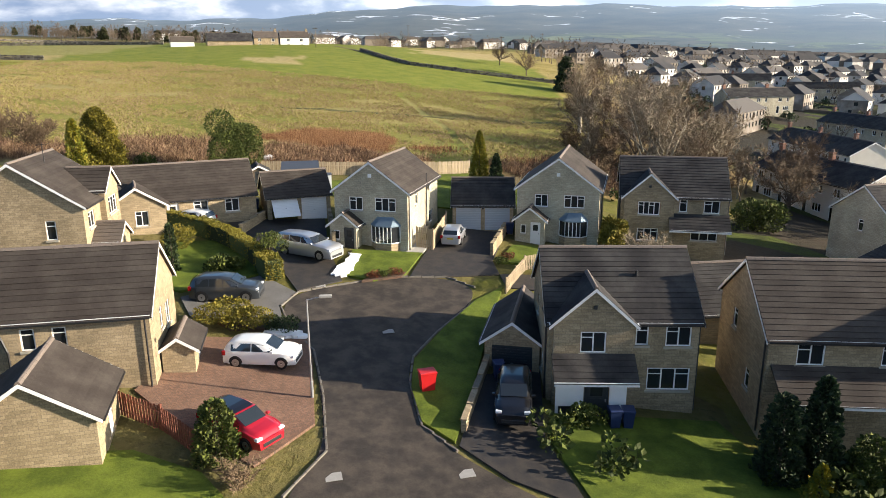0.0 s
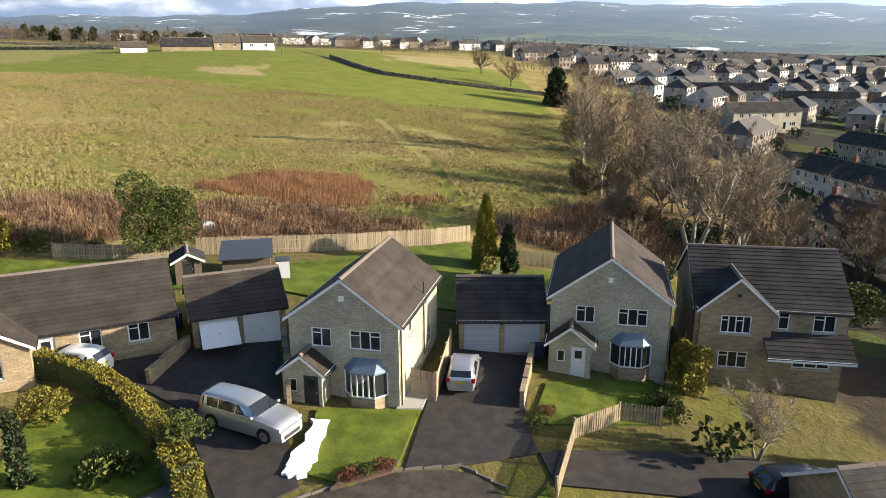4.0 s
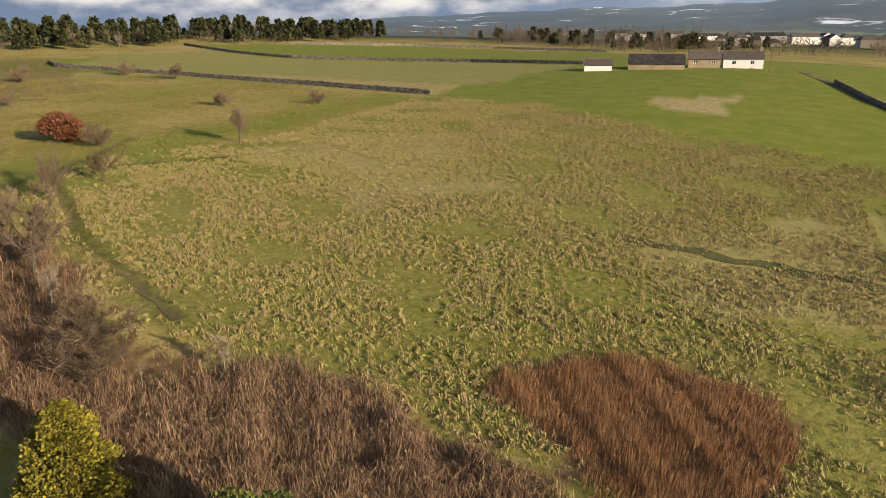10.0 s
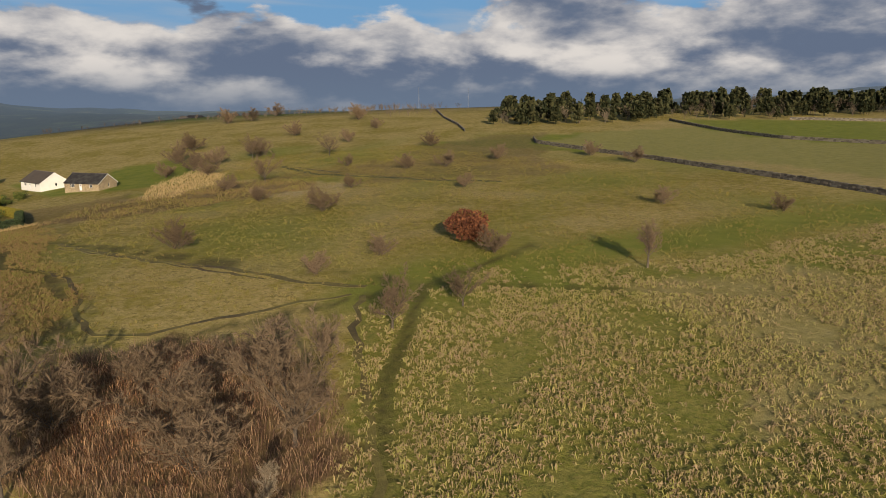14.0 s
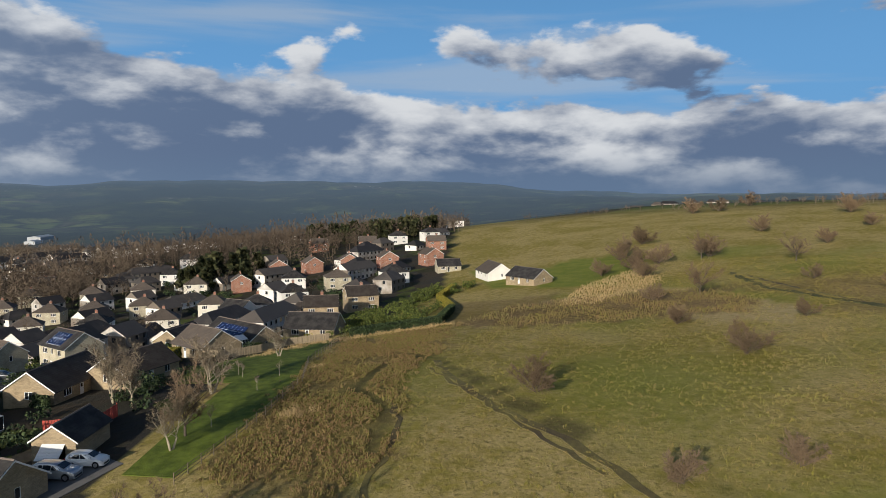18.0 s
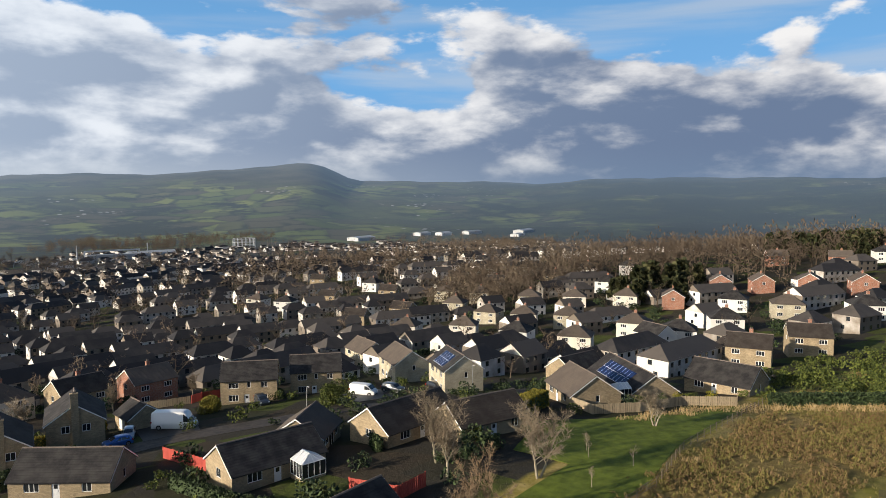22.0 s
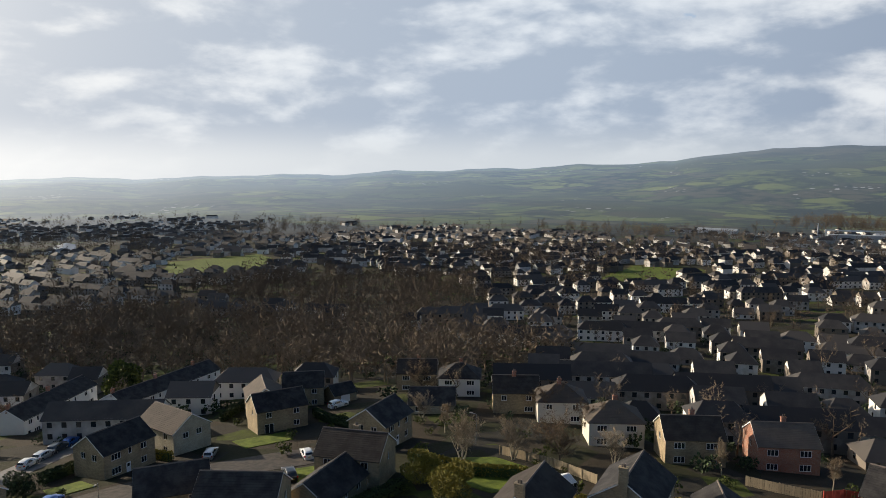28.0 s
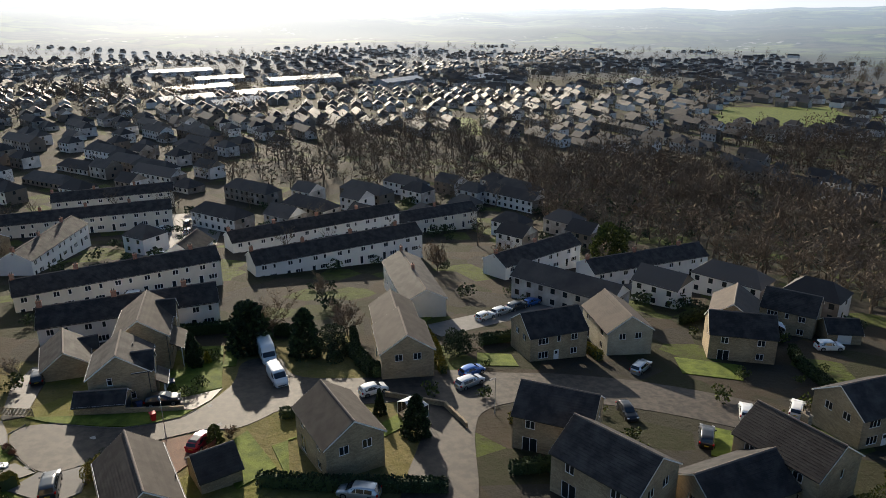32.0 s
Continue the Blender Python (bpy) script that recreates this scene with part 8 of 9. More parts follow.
evergreen(14, 8, 3.2, 2.8, 2.0, 1.8, LEAF_DARK, 2200, 105, "dark laurel mass behind a garden", size=0.4)
evergreen(9.5, -12, 2.4, 2.2, 2.0, 2.0, LEAF_DARK, 1800, 106, "dark shrubs on the corner plot", size=0.36)
evergreen(63, -73, 5, 4.5, 4.5, 4.6, LEAF, 2600, 107, "large sunlit evergreen tree behind the terraces", "evergreen_tree", 0.8)
evergreen(-54, -30, 3.4, 3.0, 2.4, 2.3, HEDGE, 2600, 108, "broad olive shrub beside the lawn", size=0.36)
evergreen(-47, -34, 2.8, 2.4, 2.0, 2.0, HEDGE, 2000, 109, "rounded olive shrub beside the lawn", size=0.34)
evergreen(-116.7, -24.5, 2.6, 2.2, 1.9, 1.7, LEAF, 2200, 110, "large green shrub by the parked van", size=0.34)
evergreen(-98, -38, 2.2, 2.0, 1.6, 1.5, HEDGE, 1600, 111, "olive shrub by the motorhome", size=0.32)
for k, (x, y) in enumerate(((-158, 9.5), (-161, 10.5), (-164.5, 10.2), (-168, 11), (-155, 8.5))):
    evergreen(x, y, 0.9, 0.9, 0.8, 0.8, LEAF_GOLD if k % 2 else LEAF, 500, 120 + k, "clipped golden garden ball", "topiary", 0.2, False)
hedge([(-172, 19), (-190, 31), (-214, 24)], 1.4, 1.6, LEAF_DARK, "ragged dark hedge at the gardens' edge", 136, 130, size=0.3)
hedge([(-214, 24), (-238, 10), (-258, 6)], 1.4, 1.8, HEDGE, "ragged olive hedge at the gardens' edge", 137, 130, size=0.3)
hedge([(-52, -12), (-60, -8), (-66, -6)], 1.4, 1.6, HEDGE, "long dark garden hedge", 131, 150, size=0.26)
hedge([(-40, -44), (-52, -40), (-60, -42)], 1.2, 1.5, HEDGE, "garden hedge round a lawn", 132, 150, size=0.26)
hedge([(14, 5), (3.8, 4), (4.4, -4)], 1.6, 1.8, LEAF_DARK, "tall dark hedge along the road", 133, 160, size=0.26)

for k, (line, w, h, m) in enumerate((([(-28, 4), (-24, 14), (-20, 22)], 0.9, 1.5, LEAF_DARK), ([(-10, 8), (-6.5, 12), (-5, 18)], 0.8, 1.2, LEAF_DARK), ([(12, 4.5), (22, 3)], 0.9, 1.6, LEAF_DARK), ([(1.5, -6), (11, -8), (22, -9)], 0.9, 1.5, HEDGE), ([(11.5, -16), (12.5, -30), (14, -46)], 1.0, 1.7, LEAF_DARK), ([(0, -31.5), (11, -32)], 0.8, 1.4, HEDGE), ([(-27, -4), (-29, -18)], 0.9, 1.5, LEAF_DARK), ([(-16, -9), (-12, -19)], 0.8, 1.2, HEDGE), ([(-42, -6), (-44, -20), (-46, -30)], 1.0, 1.7, LEAF_DARK), ([(-24, -56), (-12, -60), (-6, -64)], 1.0, 1.6, LEAF_DARK), ([(12, -56), (16, -68), (18, -78)], 1.0, 1.8, LEAF_DARK), ([(-68, -12), (-72, -26)], 1.0, 1.6, LEAF_DARK), ([(-62, -30), (-82, -38)], 0.9, 1.5, HEDGE), ([(-112, -40), (-114, -54)], 0.9, 1.5, LEAF_DARK), ([(-109, 10), (-112, -2)], 0.8, 1.4, LEAF_DARK), ([(-120, 2), (-121, 14)], 0.8, 1.4, HEDGE), ([(-86, 4), (-90, 16), (-94, 22)], 0.9, 1.5, LEAF_DARK), ([(24, 12), (30, 22), (30, 34)], 1.0, 1.9, LEAF_DARK))):
    hedge(line, w, h, m, "dark garden hedge between two plots" if m is LEAF_DARK else "olive clipped hedge along a garden", 140 + k, 110, size=0.26)


def many(name, data_pair, spots, label, material, category="trees"):
    """One joined object of many plants, from two small meshes."""
    src = [(np.array(s.v), s.f) for s in data_pair]
    V, Fc, base = [], [], 0
    for x, y, s, a in spots:
        c, sn = math.cos(a) * s, math.sin(a) * s
        z = h_at(x, y)
        for v, f in src:
            if not len(v):
                continue
            w = np.stack([x + v[:, 0] * c - v[:, 1] * sn, y + v[:, 0] * sn + v[:, 1] * c, z + v[:, 2] * s], 1)
            V += w.tolist()
            Fc += [tuple(i + base for i in q) for q in f]
            base += len(v)
    me = bpy.data.meshes.new(name)
    me.from_pydata(V, [], Fc)
    me.materials.append(material)
    return tagged(new(name, me), label, category, kind="stuff")


def scatter(poly, n, seed, lo=0.7, hi=1.2, gap=0.0, avoid=()):
    q = np.random.default_rng(seed)
    xs, ys = [p[0] for p in poly], [p[1] for p in poly]
    out = []
    while len(out) < n:
        x, y = q.uniform(min(xs), max(xs)), q.uniform(min(ys), max(ys))
        if inside(poly, x, y) and not any(math.hypot(x - a, y - b) < gap for a, b in avoid):
            out.append((float(x), float(y), float(q.uniform(lo, hi)), float(q.uniform(0, 6.28))))
    return out


LOW_TREE = bare_tree_data(31, 10, 4.0, 0.22, 0.2, 4, 260, 0.066, sides=False, solid=1)
low_b = bare_tree_data(37, 9, 3.6, 0.2, 0.2, 4, 250, 0.066, sides=False, solid=1)
half_a, half_b = [], []
for w, n in zip(WOODS, (360, 150, 300, 200, 170, 120)):
    if w is WOODS[5]:
        continue
    for k, s in enumerate(scatter(w, n, 200 + n, 0.8, 1.5)):
        (half_a if k % 2 else half_b).append(s)
half_a += scatter([(-545, 120), (-520, 200), (-600, 260), (-650, 160), (-600, 90)], 50, 308, 0.35, 0.65) + scatter([(-530, -60), (-520, 60), (-515, 180), (-545, 180), (-560, 40), (-565, -60)], 70, 310, 0.25, 0.55)
half_a += scatter([(-330, -60), (-170, -20), (-130, -60), (-40, -85), (40, -75), (60, -30), (110, 40), (150, 60), (330, 60), (360, -200), (150, -420), (-150, -420), (-400, -300)], 700, 301, 0.5, 1.15, 6.5, TAKEN + [s[:2] for s in far_spots if math.hypot(s[0] + 60, s[1] - 40) < 470])
MOORWOOD = [(-345, 190), (-331, 262), (-318, 330), (-330, 440), (-400, 470), (-430, 330), (-405, 210)]
half_b += scatter(MOORWOOD, 190, 305, 0.5, 1.0) + scatter([(-290, 470), (-200, 440), (-110, 450), (-110, 520), (-290, 540)], 120, 307, 0.5, 0.9) + scatter([(-540, 120), (-430, 150), (-420, 180), (-470, 200), (-560, 170)], 50, 309, 0.35, 0.6)
TWIG_FAR = mat("far_wood_twigs", (0.105, 0.081, 0.06), 0.95, vary=0.15, scale=0.05, big=0.3, second=(0.155, 0.122, 0.088), spec=0.1)
TWIG_BELT = mat("belt_twigs", (0.185, 0.145, 0.105), 0.95, vary=0.2, scale=0.05, big=0.3, second=(0.24, 0.19, 0.135), spec=0.1)
many("woodland", low_b, scatter(WOODS[5], 80, 320, 0.5, 1.0), "bare grey-brown scrub and trees of the field-side belt", TWIG_BELT)
far_tree = leaves(56, blob_pick(3.7, 3.7, 4.6, 4.7, 9, 9), 1.7, 79, 0.6, 0.16)
q = np.random.default_rng(330)
town_trees = []
while len(town_trees) < 3400:
    d, a = 420 + 1500 * q.random() ** 1.25, q.uniform(110, 322)
    x, y = -40 - d * math.sin(radians(a)), 30 + d * math.cos(radians(a))
    dense = thick_wood(x, y)
    if reach_at(x, y) < 1.12 and not any(inside(g, x, y) for g in GREENS) and (dense > 0.7 or q.random() < 0.22):
        town_trees.append((x, y, float(q.uniform(0.7, 1.5)), float(q.uniform(0, 6.28))))
for poly, n in (([(-44, -1420), (-130, -1800), (-390, -1800), (-612, -1700), (-529, -1500), (-300, -1330)], 420), ([(-560, -330), (-760, -560), (-1000, -700), (-1120, -980), (-800, -760), (-520, -430)], 360), ([(-712, -1123), (-1009, -1263), (-1100, -1150), (-800, -960)], 200)):
    town_trees += scatter(poly, n, 340 + n, 0.9, 1.7)
for w, n in zip(WOODS[:5], (230, 60, 160, 130, 110)):
    town_trees += scatter(w, n, 380 + n, 0.8, 1.35)
town_trees += [s for s in scatter([(-330, -60), (-170, -20), (-130, -60), (-40, -85), (40, -75), (60, -30), (110, 40), (150, 60), (330, 60), (360, -200), (150, -420), (-150, -420), (-400, -300)], 620, 331, 0.4, 0.95, 7.0, TAKEN + [s[:2] for s in far_spots if math.hypot(s[0] + 60, s[1] - 40) < 470]) if math.hypot(s[0] + 60, s[1] - 40) > 300]
half_b += scatter([(60, 70), (70, 330), (160, 420), (330, 420), (240, 60)], 150, 332, 0.4, 1.0, 6.5, TAKEN + [s[:2] for s in far_spots if s[0] > 20 and s[1] > 40 and math.hypot(s[0], s[1]) < 520])
many("town_trees", (Mesh().tube((0, 0, -1), (0, 0, 6), 0.3, 0.12, 3), far_tree), town_trees, "bare brown trees and copses through the far town", TWIG_FAR)
north_trees = []
for poly, n in (([(-150, 400), (-60, 440), (60, 470), (60, 520), (-150, 560), (-260, 500)], 150), ([(60, 300), (170, 330), (230, 520), (60, 640), (40, 420)], 150), ([(-420, 520), (-250, 470), (-120, 560), (-300, 640)], 160)):
    north_trees += scatter(poly, n, 360 + n, 0.45, 0.9)
many("field_trees", (Mesh().tube((0, 0, -1), (0, 0, 6), 0.3, 0.12, 3), far_tree), north_trees, "bare hedgerow trees beyond the farm", TWIG_FAR)
many("woodland", LOW_TREE, half_a, "bare brown winter woodland among the houses", TWIG_FAR)
many("woodland", low_b, half_b, "bare brown winter woods beyond the fields", TWIG_FAR)
pine = leaves(190, cone_pick(11, 3.4, 0.5, 0.2), 2.0, 77, 0.2, 0.55)
pines = scatter(MOORWOOD, 190, 311, 0.4, 1.05) + scatter([(-330, -120), (-280, -90), (-270, -130), (-320, -150)], 16, 312) + scatter([(-540, -120), (-440, -80), (-400, -110), (-420, -170)], 60, 314, 0.6, 1.05) + scatter([(-300, 480), (-200, 450), (-110, 460), (-110, 520), (-290, 540)], 60, 313, 0.4, 0.75)
many("pine_wood", (Mesh().tube((0, 0, -1), (0, 0, 9), 0.25, 0.08, 4), pine), pines, "dark pine plantation on the skyline", PINE)
bush = leaves(170, blob_pick(1.6, 1.5, 1.2, 1.1, 5, 3), 0.48, 78)
GARDEN = [(-300, -20), (-190, -14), (-165, -22), (-130, -52), (-60, -62), (10, -82), (30, 10), (34, 60), (150, 60), (160, -190), (0, -230), (-300, -230)]
many("garden_shrubs", (bush, Mesh()), scatter(GARDEN, 620, 321, 0.5, 1.2, 6.5, TAKEN), "dark evergreen garden shrubs between the houses", LEAF_DARK, "bushes")
many("garden_shrubs", (bush, Mesh()), scatter([(-175, 8), (-140, 10), (-112, 26), (-92, 34), (-84, 20), (-86, -12), (-130, -22), (-172, -16)], 70, 323, 0.4, 0.9, 7.0, TAKEN) + scatter([(44, 95), (60, 215), (68, 300), (160, 330), (170, 80), (60, 70)], 180, 324, 0.5, 1.1, 7.0, TAKEN + [s[:2] for s in far_spots if s[0] > 20 and s[1] > 40 and math.hypot(s[0], s[1]) < 400]), "dark hedges and shrubs between garden plots", LEAF_DARK, "bushes")
many("garden_shrubs", (bush, Mesh()), scatter([(-172, 4), (-215, -2), (-262, -4), (-264, 14), (-238, 6), (-214, 20), (-190, 27), (-172, 14)], 120, 325, 0.4, 1.0, 6.0, TAKEN), "mixed shrubs and hedges of the edge gardens", LEAF, "bushes")
many("garden_shrubs", (bush, Mesh()), scatter(HOME, 110, 322, 0.35, 0.8, 7.5, TAKEN + [(-2, 44), (-3, 30), (2, 8), (-14, 0), (-5, -18), (-14, -30), (-30, 4), (6, 18), (-8, 52), (2, 55)]), "low garden shrubs about the close", LEAF, "bushes")


# ---- rough grass, rushes and brambles ----


def tussocks(name, poly, n, tall, seed, material, label, blades=4, reach=0.42):
    """Wind-combed tufts, each a few bent blades."""
    q = np.random.default_rng(seed)
    xs, ys = [p[0] for p in poly], [p[1] for p in poly]
    x, y = q.uniform(min(xs), max(xs), n * 3), q.uniform(min(ys), max(ys), n * 3)
    keep = inside(poly, x + q.normal(0, 0.9, n * 3), y + q.normal(0, 0.9, n * 3)) & (np.sin(x * 0.35 + 2 * np.sin(y * 0.12)) + np.sin(y * 0.41 + 1.3 * np.sin(x * 0.17)) + q.normal(0, 0.8, n * 3) > -0.7)
    for g in (RUSH_PATCH, BRAMBLE_A, BRAMBLE_B, BRAMBLE_C, BRAMBLE_D):
        keep &= ~inside(g, x, y)
    for ln in PATHS:
        keep &= near_line(ln, x, y) > 0.75
    x, y = x[keep][:n], y[keep][:n]
    k = len(x)
    x, y = np.repeat(x, blades) + q.normal(0, 0.13, k * blades), np.repeat(y, blades) + q.normal(0, 0.13, k * blades)
    z = height(x, y)
    size = np.repeat(tall * q.uniform(0.5, 1.3, k), blades)
    comb = np.repeat(q.normal(2.6, 1.0, k), blades) + q.normal(0, 0.9, k * blades)
    dx, dy = np.cos(comb), np.sin(comb)
    w = size * 0.085
    a = np.stack([x - dy * w * 0.5, y + dx * w * 0.5, z - 0.03], 1)
    b = np.stack([x + dy * w * 0.5, y - dx * w * 0.5, z - 0.03], 1)
    mid_ = size * reach
    c = np.stack([x + dx * mid_ + dy * w, y + dy * mid_ - dx * w, z + size * q.uniform(0.5, 0.9, len(x))], 1)
    d = np.stack([x + dx * mid_ - dy * w, y + dy * mid_ + dx * w, z + size * q.uniform(0.5, 0.9, len(x))], 1)
    e = np.stack([x + dx * mid_ * 2.4, y + dy * mid_ * 2.4, z + size * q.uniform(0.1, 0.55, len(x))], 1)
    v = np.stack([a, b, c, d, e], 1).reshape(-1, 3)
    o = np.arange(len(x)) * 5
    f = [t for i in o.tolist() for t in ((i, i + 1, i + 2, i + 3), (i + 3, i + 2, i + 4))]
    me_ = bpy.data.meshes.new(name)
    me_.from_pydata(v.tolist(), [], f)
    me_.materials.append(material)
    return tagged(new(name, me_), label, "grass", kind="stuff")


tussocks("tussock_grass", FIELD, 46000, 0.37, 401, STRAW, "straw-coloured wind-combed tussock grass over the field", 5, 0.5)
tussocks("moor_grass", [(-92, 62), (-104, 100), (-98, 128), (-112, 190), (-200, 180), (-300, 140), (-300, 80), (-190, 45), (-130, 52)], 24000, 0.30, 402, MOOR_GRASS, "short rough grass of the open moor", 4)
tussocks("rough_grass", ROUGH, 9000, 0.42, 403, RANK_GRASS, "rank brown-green grass beside the fenced green", 6)
stems("rush_bed", RUSH_PATCH, 44000, 1.0, 0.015, RUSH, "bed of red-brown rushes in the wet hollow", 404, 0.16)
stems("rush_bed", [(4, 88), (8, 96), (14, 104), (20, 100), (16, 88), (10, 84)], 3500, 0.9, 0.035, RUSH, "rust-brown rushes under the tree belt", 405, 0.2)
stems("rush_bed", [(-6, 96), (-2, 100), (2, 98), (-2, 93)], 1000, 0.8, 0.035, RUSH, "small patch of brown rushes", 406, 0.2)
for poly, n, sd, pt in ((BRAMBLE_A, 21000, 411, None), (BRAMBLE_B, 20000, 412, -0.9), (BRAMBLE_C, 9000, 413, 0.0), (BRAMBLE_D, 12000, 419, -1.2)):
    stems("bramble_thicket", poly, n, 1.3, 0.019, BRAMBLE, "tangled leafless brown brambles along the fences", sd, 0.55, arch=True, patchy=pt)
stems("dock_stems", [(-86, 66), (-88, 74), (-76, 82), (-64, 76), (-70, 66)], 6000, 0.8, 0.035, RUSH, "red-brown dead stems in the hollow", 414, 0.25)
stems("dead_bracken", SCRUB_EDGE, 5000, 0.8, 0.04, RANK_GRASS, "brown dead bracken and scrub above the gardens", 420, 0.4, arch=True, patchy=-0.3)
stems("reed_tuft", [(-116.5, 44.5), (-113.5, 44.5), (-112.5, 47.5), (-116, 48)], 700, 1.0, 0.04, REED, "tuft of pale dry reeds", 415, 0.3)
stems("reed_tuft", [(-137, 33.5), (-134.8, 33.5), (-134.8, 35.5), (-137, 35.5)], 300, 0.8, 0.04, REED, "small tuft of pale dry reeds", 416, 0.3)
stems("reed_bank", [(-143, 14.5), (-150, 14.8), (-160, 14.2), (-167, 19), (-172, 20), (-190, 32), (-188, 36), (-170, 24), (-158, 18.5), (-144, 17)], 5200, 0.9, 0.045, REED, "bank of pale dry grass along the garden fences", 417, 0.3)
stems("reed_bank", [(-215, 60), (-240, 70), (-262, 72), (-280, 60), (-250, 50), (-215, 52)], 4000, 1.1, 0.07, REED, "pale dry reeds across the moor", 418, 0.3)


# ---- dry stone walls, fences and rails ----
def stone_wall(line, h, label, seed, group="field walls"):
    """A field wall of rough stones laid in courses."""
    q = np.random.default_rng(seed)
    s = Mesh()
    for (ax, ay), (bx, by) in zip(line, line[1:]):
        L = math.hypot(bx - ax, by - ay)
        n = max(1, int(L / 0.9))
        yaw = math.atan2(by - ay, bx - ax)
        for k in range(n):
            t = (k + 0.5) / n
            x, y = ax + (bx - ax) * t, ay + (by - ay) * t
            z = h_at(x, y)
            for c in range(3):
                j = Mesh().bevelled(-0.46, 0.44, -0.27 + c * 0.04, 0.27 - c * 0.04, c * h / 3 - (0.15 if c == 0 else 0), (c + 1) * h / 3 + q.normal() * 0.05, 0.06)
                j.moved(pose(x + q.normal() * 0.04, y + q.normal() * 0.04, z, q.normal() * 2, q.normal() * 2, math.degrees(yaw) + q.normal() * 3))
                o = len(s.v)
                s.v += j.v
                s.f += [tuple(i + o for i in f) for f in j.f]
    return tagged(new("dry_stone_wall", s.data("dry_stone_wall", DRY_STONE)), label, "wall", group, "stuff")


stone_wall([(-289, 190), (-274, 185.5), (-211, 195.5), (-152, 200), (-113, 200.5)], 1.3, "dark dry stone wall across the moor", 501)
stone_wall([(-333, 278.5), (-275, 269), (-240, 267), (-205, 278), (-160, 286), (-112, 283)], 1.2, "dry stone wall between green fields", 502)
stone_wall([(-314, 332), (-268, 389), (-229, 408), (-165, 416)], 1.3, "far dry stone wall", 503)
stone_wall([(-480, 196), (-411, 184), (-366, 180), (-337, 175)], 1.2, "dry stone wall climbing the moor", 504)
stone_wall([(-33, 262), (-22, 240), (-13, 228), (5, 224), (32, 223)], 1.1, "dry stone wall beside the farm track", 505)
tagged(drape("farm_track", ribbon([(-46, 285), (-34, 262), (-23, 241), (-14, 229.5), (5, 226), (30, 225)], 1.0), 0.08, MUD, "stony farm track over the green hill", "track", cell=3.0), kind="structure")
drape("ditch", worn([(-266, 90), (-237, 98.5), (-216, 113.5), (-196, 128), (-185, 141)], 1.0), 0.06, DITCH_SHADE, "dark boggy ditch across the moor", "ditch", cell=2.5)
# shade of the belt's trees on the field, laid as a dark strip
drape("ditch", worn([(-32, 130.5), (-24, 132.5), (-16, 133.6), (0.5, 137.8), (14, 145), (24, 151)], 0.95), 0.06, DITCH_SHADE, "dark green strip painted where tree shadows cross the field", "ditch", cell=2.0)


def board_fence(line, h, material, label, board=0.13, gap=0.02, posts=2.4, rails=2, group="garden fences", lean=2.0, every=1):
    """Upright boards on rails between posts."""
    t = thing("board_fence", pose(line[0][0], line[0][1], h_at(*line[0])), label, "fence", group)
    x0, y0, z0 = t.matrix_basis.translation
    q = np.random.default_rng(int(abs(line[0][0] * 10 + line[0][1])) + 3)
    key = ("board", round(h, 2), material.name, board)
    if key not in CACHE:
        CACHE[key] = Mesh().box(-board / 2, board / 2, -0.012, 0.012, 0.04, h, 0.004).data("board", material)
        CACHE[key + (1,)] = Mesh().box(-0.05, 0.05, -0.05, 0.05, -0.4, h + 0.06, 0.01).data("post", material)
    for (ax, ay), (bx, by) in zip(line, line[1:]):
        L = math.hypot(bx - ax, by - ay)
        yaw = math.degrees(math.atan2(by - ay, bx - ax))
        n = max(1, int(L / (board + gap)))
        for k in range(n):
            u = (k + 0.5) / n
            x, y = ax + (bx - ax) * u, ay + (by - ay) * u
            part("board", CACHE[key], material, t).matrix_basis = pose(x - x0, y - y0, h_at(x, y) - z0 + q.normal() * 0.015, 0, q.normal() * lean * 0.3, yaw)
        m = max(1, int(L / posts))
        for k in range(m + 1):
            u = k / m
            x, y = ax + (bx - ax) * u, ay + (by - ay) * u
            part("post", CACHE[key + (1,)], material, t).matrix_basis = pose(x - x0, y - y0, h_at(x, y) - z0, 0, 0, yaw) @ pose(0, 0.07, 0)
        rl = Mesh()
        for k in range(rails):
            z = h * (0.25 + 0.5 * k)
            a = Vector((ax - x0, ay - y0, h_at(ax, ay) - z0 + z))
            b = Vector((bx - x0, by - y0, h_at(bx, by) - z0 + z))
            rl.tube(a, b, 0.035, 0.035, 4)
        part("rail", rl, material, t)
    return t


board_fence([(-19.9, 74.4), (-14, 75.9), (-8.0, 77.6), (-4.7, 79.1), (-1.0, 80.7), (2.5, 82.9)], 1.5, FENCE_WOOD, "weathered board fence along the field", 0.16, 0.03)
board_fence([(5.4, 77.6), (10.7, 77.9), (13.6, 80.6)], 1.3, FENCE_WOOD, "weathered board fence behind a garden", 0.16, 0.05)
board_fence([(-30, 72.0), (-25.7, 72.4), (-20.4, 74.2)], 1.2, FENCE_WOOD, "old board fence under brambles", 0.17, 0.04)
board_fence([(4.4, 47.6), (6.2, 52.5), (9.1, 54.4), (11.4, 54.3)], 1.2, FENCE_WOOD, "curved picket fence beside the drive", 0.11, 0.06, 1.8)
board_fence([(-15.2, 29.0), (-12.5, 27.9), (-10.1, 26.1)], 1.25, FENCE_BROWN, "brown-stained slatted fence at the drive", 0.12, 0.05, 1.8)
board_fence([(-2.4, 55.3), (-1.1, 55.0)], 1.8, FENCE_WOOD, "tall board gate beside the house", 0.14, 0.015, 1.3)
